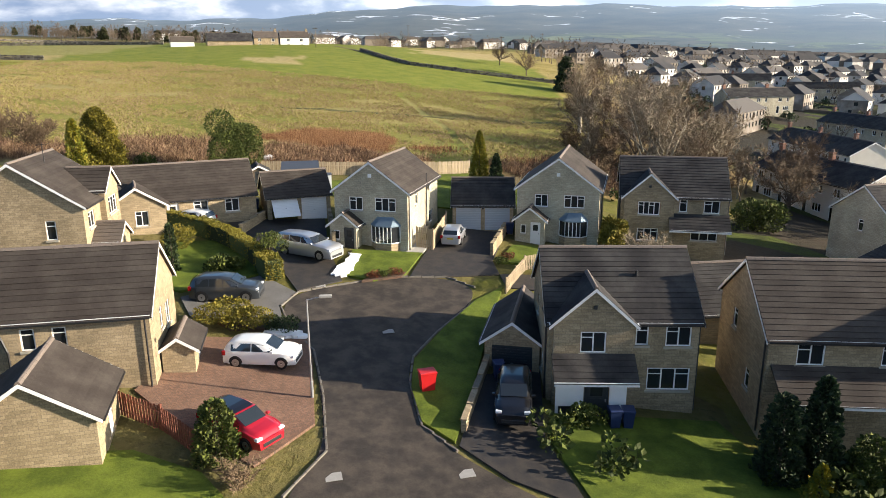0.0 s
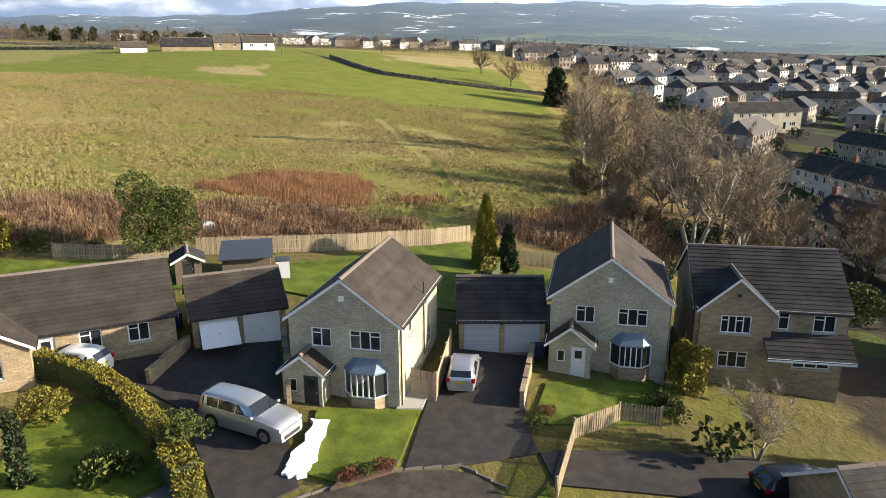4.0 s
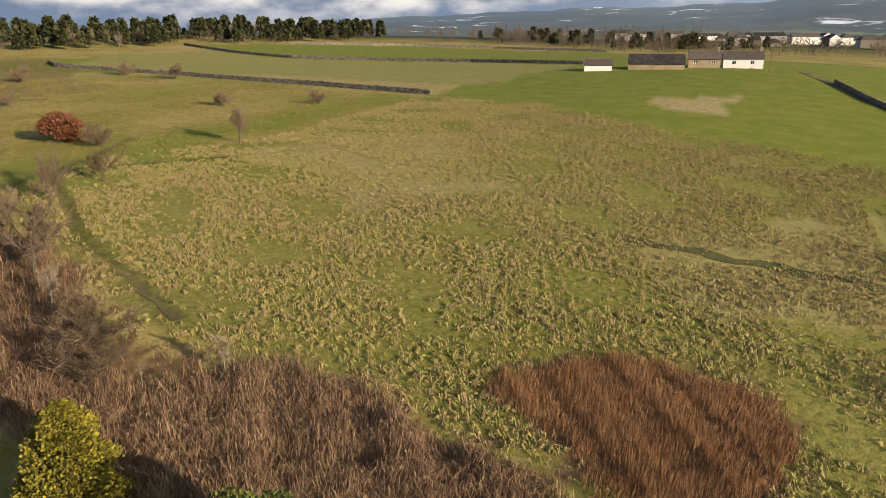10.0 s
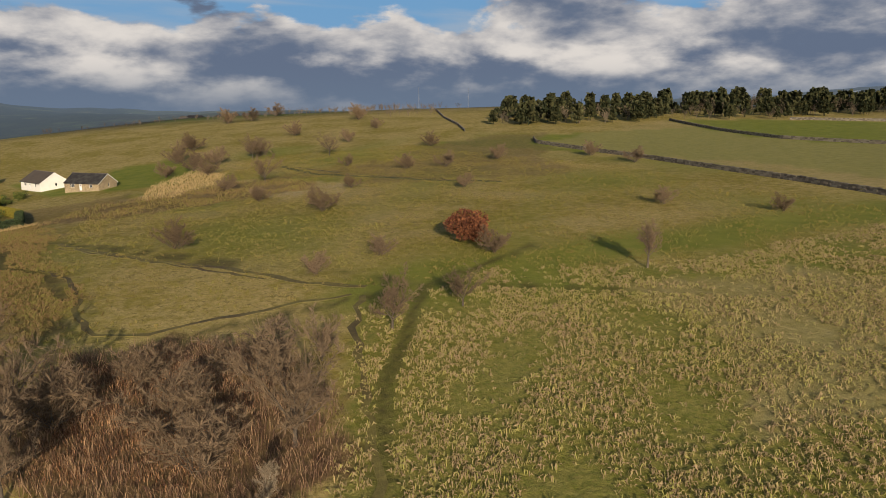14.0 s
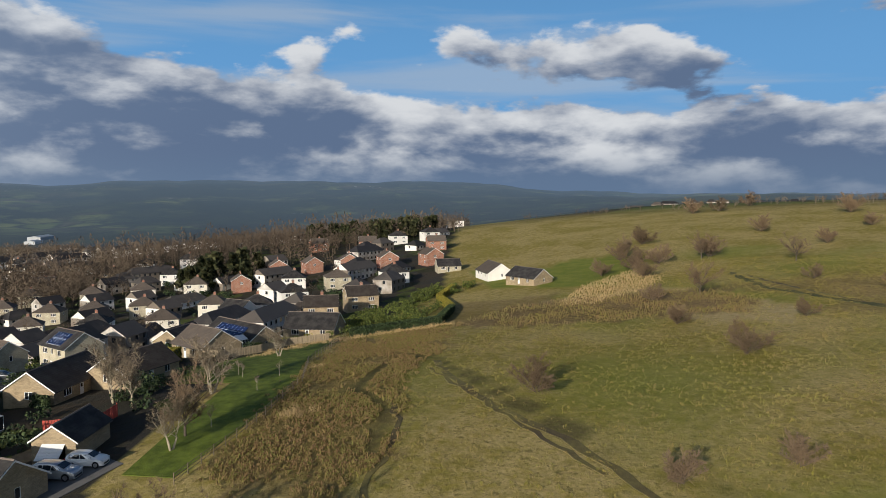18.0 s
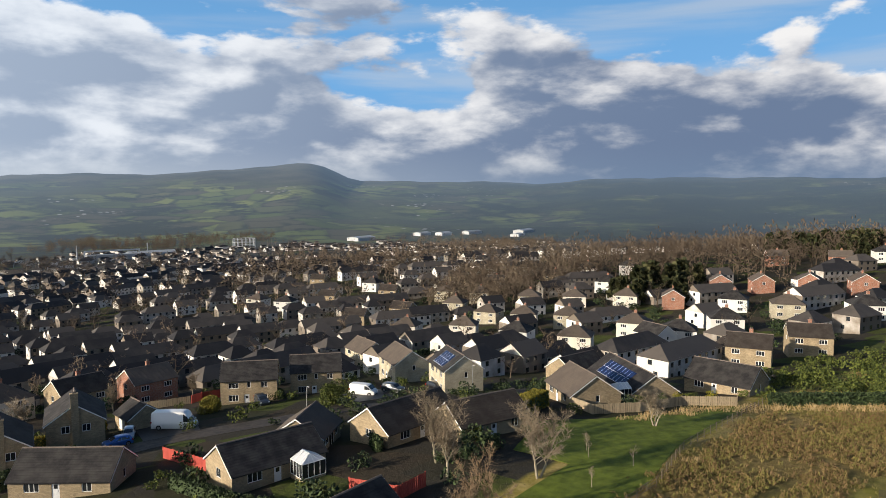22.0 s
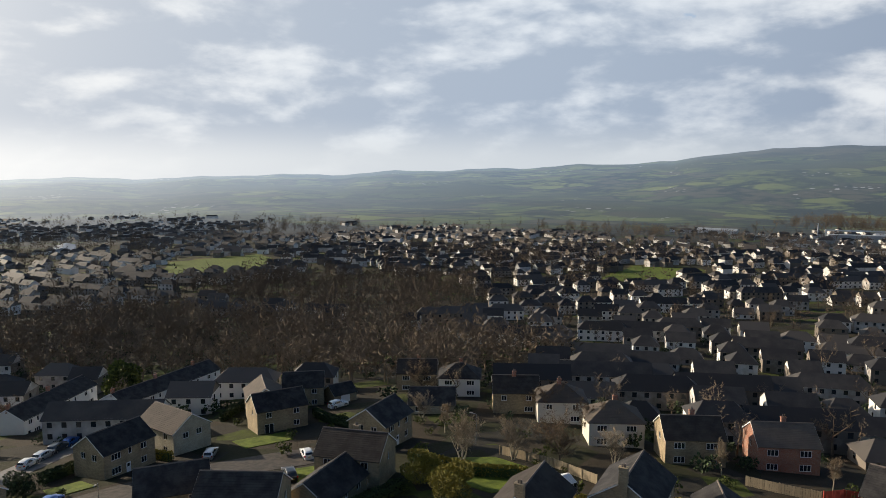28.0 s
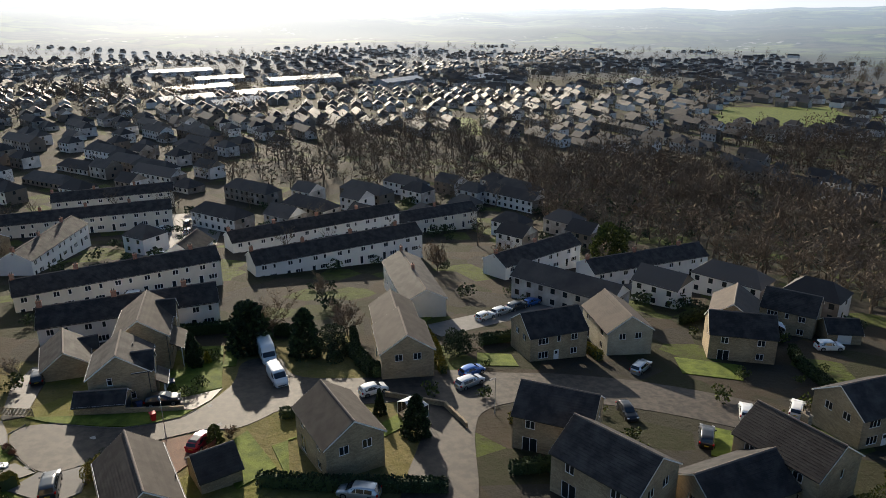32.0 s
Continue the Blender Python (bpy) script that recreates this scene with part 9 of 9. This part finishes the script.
board_fence([(-1.0, 55.3), (0.0, 60.8)], 1.6, FENCE_WOOD, "pale board fence beside the drive", 0.15, 0.01, 1.8)
board_fence([(-145, 2.4), (-142.8, 10.7), (-150, 13.0), (-159.6, 12.3), (-166.5, 17.0)], 1.5, FENCE_WOOD, "board fence round the bungalow gardens", 0.3, 0.03)
board_fence([(-86.9, -9.6), (-91.0, 3.5)], 1.6, FENCE_RED, "red-stained garden fence of broad boards", 0.3, 0.02)
board_fence([(-98.5, -54.0), (-101, -57), (-108, -58)], 1.7, FENCE_RED, "red-stained fence behind the houses", 0.3, 0.02)
board_fence([(-101, 20), (-104, 25.5), (-108, 24)], 1.6, FENCE_RED, "red-stained fence by the garage", 0.3, 0.02)
board_fence([(-88.6, -56), (-93, -55), (-98.2, -54.2)], 1.5, FENCE_WOOD, "pale board fence behind a garden", 0.3, 0.02)
board_fence([(-70, -44), (-62, -49), (-52, -52)], 1.5, FENCE_WOOD, "pale board fence round the lawn", 0.3, 0.02)


def low_wall(line, h, w, material, label):
    t = Mesh()
    for (ax, ay), (bx, by) in zip(line, line[1:]):
        L = math.hypot(bx - ax, by - ay)
        n = max(1, round(L / 1.5))
        for k in range(n):
            u = (k + 0.5) / n
            x, y = ax + (bx - ax) * u, ay + (by - ay) * u
            j = Mesh().box(-L / n / 2, L / n / 2, -w / 2, w / 2, -0.4, h - 0.07).box(-L / n / 2, L / n / 2 - 0.01, -w / 2 - 0.04, w / 2 + 0.04, h - 0.07, h, 0.015)
            j.moved(pose(x, y, h_at(x, y), 0, 0, math.degrees(math.atan2(by - ay, bx - ax))))
            o = len(t.v)
            t.v += j.v
            t.f += [tuple(i + o for i in f) for f in j.f]
    return tagged(new("garden_wall", t.data("garden_wall", material)), label, "wall", "garden walls")


low_wall([(-16.6, 54.8), (-15.8, 59.2)], 0.9, 0.25, STONE, "low stone wall between drives")
low_wall([(-10.4, 60.4), (-9.4, 56.4), (-8.9, 53.9)], 1.2, 0.25, STONE, "stepped stone wall beside the drive")
low_wall([(3.7, 54.9), (5.3, 61.4)], 1.1, 0.25, STONE, "stone wall between two drives")
low_wall([(1.1, 29.8), (2.7, 37.5)], 0.7, 0.25, STONE, "low stone wall beside the verge")
low_wall([(-3.4, 4.0), (-9, -2.6), (-15.5, -3.2)], 0.8, 0.25, STONE, "low stone wall along the corner plot")


def rail_fence(line, label, span=2.2, group="field fences"):
    """Stakes with three rails and wire."""
    t = thing("rail_fence", pose(line[0][0], line[0][1], h_at(*line[0])), label, "fence", group)
    x0, y0, z0 = t.matrix_basis.translation
    if "stake" not in CACHE:
        CACHE["stake"] = Mesh().tube((0, 0, -0.3), (0, 0, 1.15), 0.06, 0.05, 6).data("post", POST)
    for (ax, ay), (bx, by) in zip(line, line[1:]):
        L = math.hypot(bx - ax, by - ay)
        n = max(1, round(L / span))
        for k in range(n):
            xa, ya, xb, yb = ax + (bx - ax) * k / n, ay + (by - ay) * k / n, ax + (bx - ax) * (k + 1) / n, ay + (by - ay) * (k + 1) / n
            part("post", CACHE["stake"], POST, t).matrix_basis = pose(xa - x0, ya - y0, h_at(xa, ya) - z0, 0, 0, 40 * k)
            rl = Mesh()
            for z in (0.35, 0.7, 1.02):
                rl.tube((xa - x0, ya - y0, h_at(xa, ya) - z0 + z), (xb - x0, yb - y0, h_at(xb, yb) - z0 + z), 0.03, 0.03, 4)
            part("rail", rl, POST, t)
    return t


rail_fence([(-95, 45.6), (-105.8, 44.0), (-112.9, 42.4), (-126.8, 38.0), (-138.7, 31), (-151.7, 26), (-160.3, 22.5), (-172.4, 17.8)], "dark post-and-rail fence along the green")


# ---- vehicles and small things ----
GROUP_LABELS = "parked"
for name, x, y, yaw, shape, pt, label in (
        ("suv", -14.0, 42.7, 2, "suv", P_GREY, "dark grey estate-style car parked on the paved drive"),
        ("hatchback", -9.7, 34.9, -4, "hatch", P_WHITE, "white hatchback parked on the block drive"),
        ("pickup_truck", -10.4, 51.5, -28, "pickup", P_SILVER, "silver pickup with a canopy on the drive"),
        ("hatchback", 0.6, 57.6, 82, "hatch", P_SILVER, "silver hatchback before the double garage"),
        ("hatchback", -20.9, 55.6, 168, "hatch", P_WHITE, "pale silver hatchback beside the bungalow"),
        ("suv", 3.7, 32.4, -96, "suv", P_BLACK, "black car in the shade before the garage"),
        ("suv", 16.6, 49.2, 5, "estate", P_BLACK, "black car parked beyond the picket fence")):
    vehicle(name, stand(x, y, yaw, 0.1), shape, pt, label)
vehicle("hatchback", stand(-8.9, 27.9, -32, 0.12), "hatch", P_RED, "red hatchback with a black roof on the block drive", dark_roof=P_BLACK)
for name, x, y, yaw, shape, pt, label in (
        ("hatchback", -1.9, 5.3, -80, "hatch", P_WHITE, "white hatchback parked on the road"), ("motorhome", 16.6, 17.9, 185, "motorhome", P_WHITE, "white motorhome on a shaded drive"), ("campervan", 6.8, 17.3, 190, "van", P_WHITE, "white rounded caravan on the drive"),
        ("hatchback", 0.1, -10.0, -75, "hatch", P_BLUE, "bright blue hatchback at the kerb"), ("saloon", -3.6, -8.2, -72, "estate", P_SILVER, "silver car at the kerb"), ("estate_car", -25.7, 12.6, 60, "estate", P_SILVER, "silver car on a shaded drive"),
        ("estate_car", -5.2, -35.5, -60, "estate", P_SILVER, "silver car before a stone house"), ("suv", -26.9, -29.8, -40, "suv", P_BLACK, "black car beside a small lawn"), ("hatchback", -18.2, -24.4, 170, "hatch", P_BLACK, "dark car on a drive"),
        ("hatchback", -23.6, -47.2, -50, "estate", P_WHITE, "white car at the road bend"), ("hatchback", -22.4, -39.8, -40, "hatch", P_WHITE, "white hatchback by the verge"), ("suv", -6.4, -71.6, 250, "suv", P_WHITE, "white car before the double garage"),
        ("motorhome", -91.2, -27.5, 150, "motorhome", P_WHITE, "white motorhome parked by a garage"), ("hatchback", -84.6, -27.5, 80, "hatch", P_SILVER, "silver hatchback at the kerb"), ("hatchback", -82.6, -22.8, 10, "hatch", P_BLUE, "dark blue hatchback on the road"),
        ("panel_van", -124.5, -30.5, 130, "van", P_WHITE, "white panel van on a front drive"), ("hatchback", -130.0, -29.5, 120, "suv", P_GREY, "dark car beside the van"), ("estate_car", -136.5, -24.5, 100, "suv", P_BLACK, "dark car before the solar house"),
        ("hatchback", -95.6, 33.6, 112, "hatch", P_WHITE, "white hatchback before the stone garage"), ("suv", -92.6, 33.0, 110, "suv", P_SILVER, "silver car with its tailgate up"), ("suv", -107.5, -37.0, 90, "suv", P_GREY, "dark car before a house")):
    vehicle(name, stand(x, y, yaw, 0.1), shape, pt, label, "motorhome" if name == "motorhome" else ("van" if "van" in name else "car"))
for k in range(7):
    vehicle("hatchback", stand(24 + k * 2.1, -22 - k * 4.2, -70, 0.1), ("hatch", "estate", "suv")[k % 3], (P_WHITE, P_SILVER, P_GREY, P_BLUE, P_BLACK)[k % 5], "car in a row along the terrace road")
for k in range(10):
    vehicle("hatchback", stand(88 + k * 5.2, 30 + (k % 2) * 7, -12 + 90 * (k % 2), 0.1), ("hatch", "estate", "suv")[k % 3], (P_SILVER, P_WHITE, P_GREY)[k % 3], "car in the parking court between terraces")
for k in range(8):
    vehicle("hatchback", stand(54 + k * 2.9, 40 + k * 0.4, 82, 0.1), ("hatch", "suv")[k % 2], (P_SILVER, P_WHITE, P_GREY, P_RED)[k % 4], "car in the bright parking row")
drape("parking_court", [(50, 36), (92, 30), (92, 24), (146, 18), (146, 36), (96, 42), (52, 46)], 0.05, PAVING, "pale concrete parking court between terraces", "road", cell=4.0)
drape("road", ribbon([(20, -10), (26, -28), (36, -46), (40, -70), (60, -88)], 3.2), 0.05, PAVING, "pale concrete road past the terraces", "road", cell=3.0)
drape("road", ribbon([(-60, -10), (-76, -18), (-90, -20), (-104, -18), (-116, -18), (-128, -14), (-150, -14), (-176, -14), (-196, -18)], 3.0), 0.05, ASPHALT, "dark estate road in front of the bungalows", "road", cell=2.5)
drape("drive", [(-128, -24), (-118, -22), (-119, -34), (-131, -36)], 0.08, TARMAC_DRIVE, "dark front drive with parked van", "drive")
drape("drive", [(-86, -22), (-94, -22), (-95, -32), (-86, -34)], 0.08, TARMAC_DRIVE, "dark drive by the garage", "drive")
drape("drive", [(-91, 28), (-98, 32), (-97, 37), (-88, 37)], 0.08, PAVING, "pale drive before the stone garage", "drive")
drape("lawn", [(-95, 39), (-114, 32), (-124, 28), (-122, 20), (-134, 10), (-141, 13.6), (-158, 16.5), (-170, 17.5), (-151, 25), (-138, 30.3), (-126.5, 37.2), (-112.6, 41.6), (-96, 44.6)], 0.06, GRASS, "mown green sloping behind the bungalows", "lawn", cell=2.2)
drape("lawn", [(-46, -38), (-58, -34), (-66, -44), (-52, -50), (-44, -46)], 0.1, GRASS, "curved sunlit estate lawn", "lawn")
for pts_ in ([(-12, 8), (-8, 2), (-11, 1), (-14.5, 7)], [(-21, 19), (-12, 20), (-10, 14), (-11, 18)], [(-30, -28), (-24, -33), (-27, -36), (-33, -31)], [(3, -12), (8, -14), (6, -19), (1, -18)], [(14, 24.5), (22, 23.5), (22, 21.5), (14, 22.6)], [(-2, -44), (-8, -52), (-13, -48), (-8, -41)], [(26, -4), (33, -9), (31, -16), (23, -9)]):
    drape("lawn", pts_, 0.12, GRASS, "small corner lawn by the road", "lawn")
stone_garage = thing("garage", stand(-98.0, 28.6, 112, 0.1), "stone garage with an open door and dark roof", "garage", "garages")
block(stone_garage, 0, 0, 4.6, 7.0, 2.4, 34, "y", STONE, TILE_GREY, {"front": [(0, 0, 2.4, 2.0, "garage_open")]}, detail=1)
hut = estate_house("bungalow", -86.5, 30.5, 96, 9.0, 7.0, STONE, TILE_GREY, "low bungalow end with a dark tiled roof")

# farm on the hill
for x, y, yaw, L, D, e, wall, tile, label in ((-62, 286, 20, 11, 6.5, 4.6, WHITE_WALL, TILE_PALE, "white-fronted farmhouse on the crest"), (-72, 282, 20, 9, 6.5, 4.4, STONE, TILE_PALE, "stone farm cottage joined to the house"), (-83, 272, 22, 16, 8, 2.2, STONE, TILE_GREY, "long low dark-roofed barn"), (-97, 262, 24, 8, 5, 2.4, WHITE_WALL, TILE_PALE, "white farm shed on the hill")):
    f = thing("farmhouse" if e > 4 else "barn", stand(x, y, yaw, -1.9 if e > 4 else -0.7), label, "house" if e > 4 else "barn", "farm buildings")
    block(f, 0, 0, L, D, e, 34, "x", wall, tile, {"front": [("q", 0)] and ([v_(-2.5, 0.9), v_(2.5, 0.9), v_(-2.5, 2.9), v_(2.5, 2.9)] if e > 4 else [])}, detail=1, trim=False)
    if e > 4:
        chimney(f, L / 2 - 0.6, 0, e + 1.4, e + 3.2)
for x, y, tall in ((-545, 199, 16), (-520, 230, 14), (-20, 330, 10), (40, 330, 12), (-50, 268, 7), (20, 300, 9)):
    p = thing("pole", stand(x, y), "slim pole against the sky", "pole", "poles")
    part("shaft", Mesh().tube((0, 0, -0.5), (0, 0, tall), 0.16, 0.1, 6), STEEL if tall > 12 else POST, p)
    part("crossarm", Mesh().box(-0.9, 0.9, -0.06, 0.06, tall - 0.5, tall - 0.35), STEEL if tall > 12 else POST, p)

# street lamps
for x, y, yaw in ((-6.45, 31.7, 8), (-108.1, -14.0, 90), (-139.0, -16, 80), (-46, -56, 10), (-13, -8, 120), (30, -40, 20)):
    lp = thing("street_lamp", stand(x, y, yaw), "slim grey street lamp with a short arm", "street lamp", "street lamps")
    part("base", Mesh().tube((0, 0, -0.2), (0, 0, 1.0), 0.08, 0.075, 8), STEEL, lp)
    part("column", Mesh().tube((0, 0, 1.0), (0, 0, 5.3), 0.05, 0.04, 8), STEEL, lp)
    part("arm", Mesh().tube((0, 0, 5.28), (0.75, 0, 5.42), 0.03, 0.03, 6), STEEL, lp)
    part("lantern", Mesh().box(0.6, 1.2, -0.11, 0.11, 5.36, 5.5, 0.03), CONCRETE, lp)

# red grit bin lying on the verge
gb = thing("grit_bin", stand(-0.75, 33.4, 18, 0.16) @ pose(0, 0, 0, 0, 0, 0), "red plastic bin standing tilted on the verge", "bin")
bx = Mesh()
for z, a, b in ((0, 0.34, 0.26), (0.95, 0.42, 0.34)):
    bx.v += [(-a, -b, z), (a, -b, z), (a, b, z), (-a, b, z)]
bx.f += [(3, 2, 1, 0), (0, 1, 5, 4), (1, 2, 6, 5), (2, 3, 7, 6), (3, 0, 4, 7)]
part("body", bx, BIN_RED, gb)
part("lid", Mesh().box(-0.46, 0.46, -0.38, 0.38, 0.95, 1.05, 0.03), BIN_RED, gb)


def wheelie_bin(x, y, yaw, material, label):
    b = thing("wheelie_bin", stand(x, y, yaw, 0.1), label, "bin", "wheelie bins")
    s = Mesh()
    for z, a, c in ((0.05, 0.22, 0.24), (0.95, 0.29, 0.34)):
        s.v += [(-a, -c, z), (a, -c, z), (a, c, z), (-a, c, z)]
    s.f += [(3, 2, 1, 0), (0, 1, 5, 4), (1, 2, 6, 5), (2, 3, 7, 6), (3, 0, 4, 7)]
    part("body", s, material, b)
    part("lid", Mesh().box(-0.31, 0.31, -0.38, 0.36, 0.95, 1.03, 0.025), material, b)
    part("handle", Mesh().tube((-0.25, 0.4, 0.92), (0.25, 0.4, 0.92), 0.02, 0.02, 5), material, b)
    for k in (-1, 1):
        part("wheel", Mesh().tube((k * 0.2, 0.3, 0.1), (k * 0.28, 0.3, 0.1), 0.1, 0.1, 10), TYRE, b)


for x, y, yaw, mt in ((8.6, 31.3, 5, BIN_BLUE), (9.3, 31.4, -4, BIN_BLUE), (5.6, 60.9, 90, BIN_BLUE), (-17.2, 61.6, 20, BIN_BLUE), (3.1, 35.2, 10, BIN_BLUE)):
    wheelie_bin(x, y, yaw, mt, "dark blue wheelie bin beside a wall")

# sheds behind the bungalow
shed = thing("garden_shed", stand(-18.9, 69.2, 20, 0.1), "small brown timber shed on the lawn", "shed", "sheds")
block(shed, 0, 0, 1.8, 2.2, 1.8, 28, "y", POST, TILE_GREY, {"front": [(0, 0, 0.8, 1.7, "door_black")]}, detail=1, trim=False)
shed = thing("garden_room", stand(-15.0, 70.8, 12, 0.1), "timber garden room under a blue-grey pent roof", "shed", "sheds")
part("wall", Mesh().box(-1.7, 1.7, -1.5, 1.5, -0.4, 1.7), POST, shed)
rf = Mesh()
rf.v += [(-1.9, -1.9, 1.7), (1.9, -1.9, 1.7), (1.9, 1.9, 2.15), (-1.9, 1.9, 2.15), (-1.9, -1.9, 1.8), (1.9, -1.9, 1.8), (1.9, 1.9, 2.25), (-1.9, 1.9, 2.25)]
rf.f += [(3, 2, 1, 0), (4, 5, 6, 7), (0, 1, 5, 4), (1, 2, 6, 5), (2, 3, 7, 6), (3, 0, 4, 7)]
part("roof", rf, SHED_ROOF, shed)
sv = thing("plastic_store", stand(-12.4, 70.9, 12, 0.1), "small pale garden store", "store")
part("body", Mesh().box(-0.5, 0.5, -0.6, 0.6, -0.2, 1.3, 0.04), TENT, sv)
part("lid", Mesh().box(-0.55, 0.55, -0.65, 0.65, 1.3, 1.38, 0.03), SHED_ROOF, sv)
# a rounded white block with sticks stands in for a heap of pale branches
db = thing("builders_bag", stand(-20.8, 80.6, 30), "white block and pale sticks standing in for a branch heap", "bag")
part("sack", leaves(1, lambda r_: ((0, 0, 0), (0, 0, 1)), 0.1, 1), TENT, db)
part("bag", Mesh().bevelled(-0.55, 0.55, -0.5, 0.5, 0, 0.9, 0.2), TENT, db)
for k in range(3):
    part("stick", Mesh().tube((0.6 + 0.2 * k, -0.3, 0.2), (2.2 + 0.2 * k, 0.4 * k - 0.3, 0.9), 0.035, 0.025, 5), BARK_PALE, db)


def snow_patch(name, pts, label, seed):
    q = np.random.default_rng(seed)
    poly = []
    for (ax, ay), (bx, by) in zip(pts, pts[1:] + pts[:1]):
        for k in range(5):
            poly.append((ax + (bx - ax) * k / 5 + q.normal() * 0.1, ay + (by - ay) * k / 5 + q.normal() * 0.1))
    return drape(name, poly, 0.24, SNOW, label, "snow", 0.2, 0.4)


snow_patch("snow_heap", [(-8.3, 48.0), (-7.2, 47.9), (-6.7, 49.6), (-6.6, 52.3), (-7.5, 52.4), (-7.7, 50)], "melting strip of dirty snow on the lawn's edge", 601)
snow_patch("snow_heap", [(-10.6, 38.2), (-9.0, 37.9), (-7.9, 38.2), (-8.6, 38.9), (-10.2, 38.8)], "thin melting snow by the kerb", 602)

# kerb stones round the turning head
KERBS = ([(-10.5, 42.3), (-9.9, 44.8), (-7.5, 46.5), (-3.6, 48.85), (0.1, 49.6), (2.15, 48.1)], [(2.0, 45.5), (-0.4, 40.5), (-1.7, 37), (-1.7, 34.1), (-0.9, 30.1), (0.8, 28.2)], [(-5.0, 27.4), (-6.0, 32.2), (-7.3, 36.7), (-9.3, 39.6), (-10.5, 42.3)], [(-6.2, 24.0), (-5.0, 27.4)])
kerb = tagged(new("kerb", Mesh().box(-0.4, 0.4, -0.05, 0.05, 0, 0.02).data("kerb", KERB)), "row of pale concrete kerb stones", "kerb", kind="structure")
kerb.matrix_basis = stand(-10.5, 42.3, 0, -0.1)
kd = Mesh().bevelled(-0.44, 0.44, -0.055, 0.055, -0.2, 0.12, 0.015).data("kerb_stone", KERB)
kz = kerb.matrix_basis.inverted()
for ln in KERBS:
    for (ax, ay), (bx, by) in zip(ln, ln[1:]):
        L = math.hypot(bx - ax, by - ay)
        n = max(1, round(L / 0.9))
        for k in range(n):
            u = (k + 0.5) / n
            x, y = ax + (bx - ax) * u, ay + (by - ay) * u
            part("kerb_stone", kd, KERB, kerb).matrix_basis = kz @ stand(x, y, math.degrees(math.atan2(by - ay, bx - ax)))
for x, y in ((-4.4, 25.6), (1.2, 26.6), (-8.6, 46.0), (-3.4, 40)):
    mh = tagged(new("manhole_cover", Mesh().box(-0.35, 0.35, -0.3, 0.3, 0.0, 0.02).data("manhole_cover", CONCRETE)), "iron manhole cover set in the asphalt", "manhole cover", "manhole covers")
    mh.matrix_basis = stand(x, y, 15, 0.055)
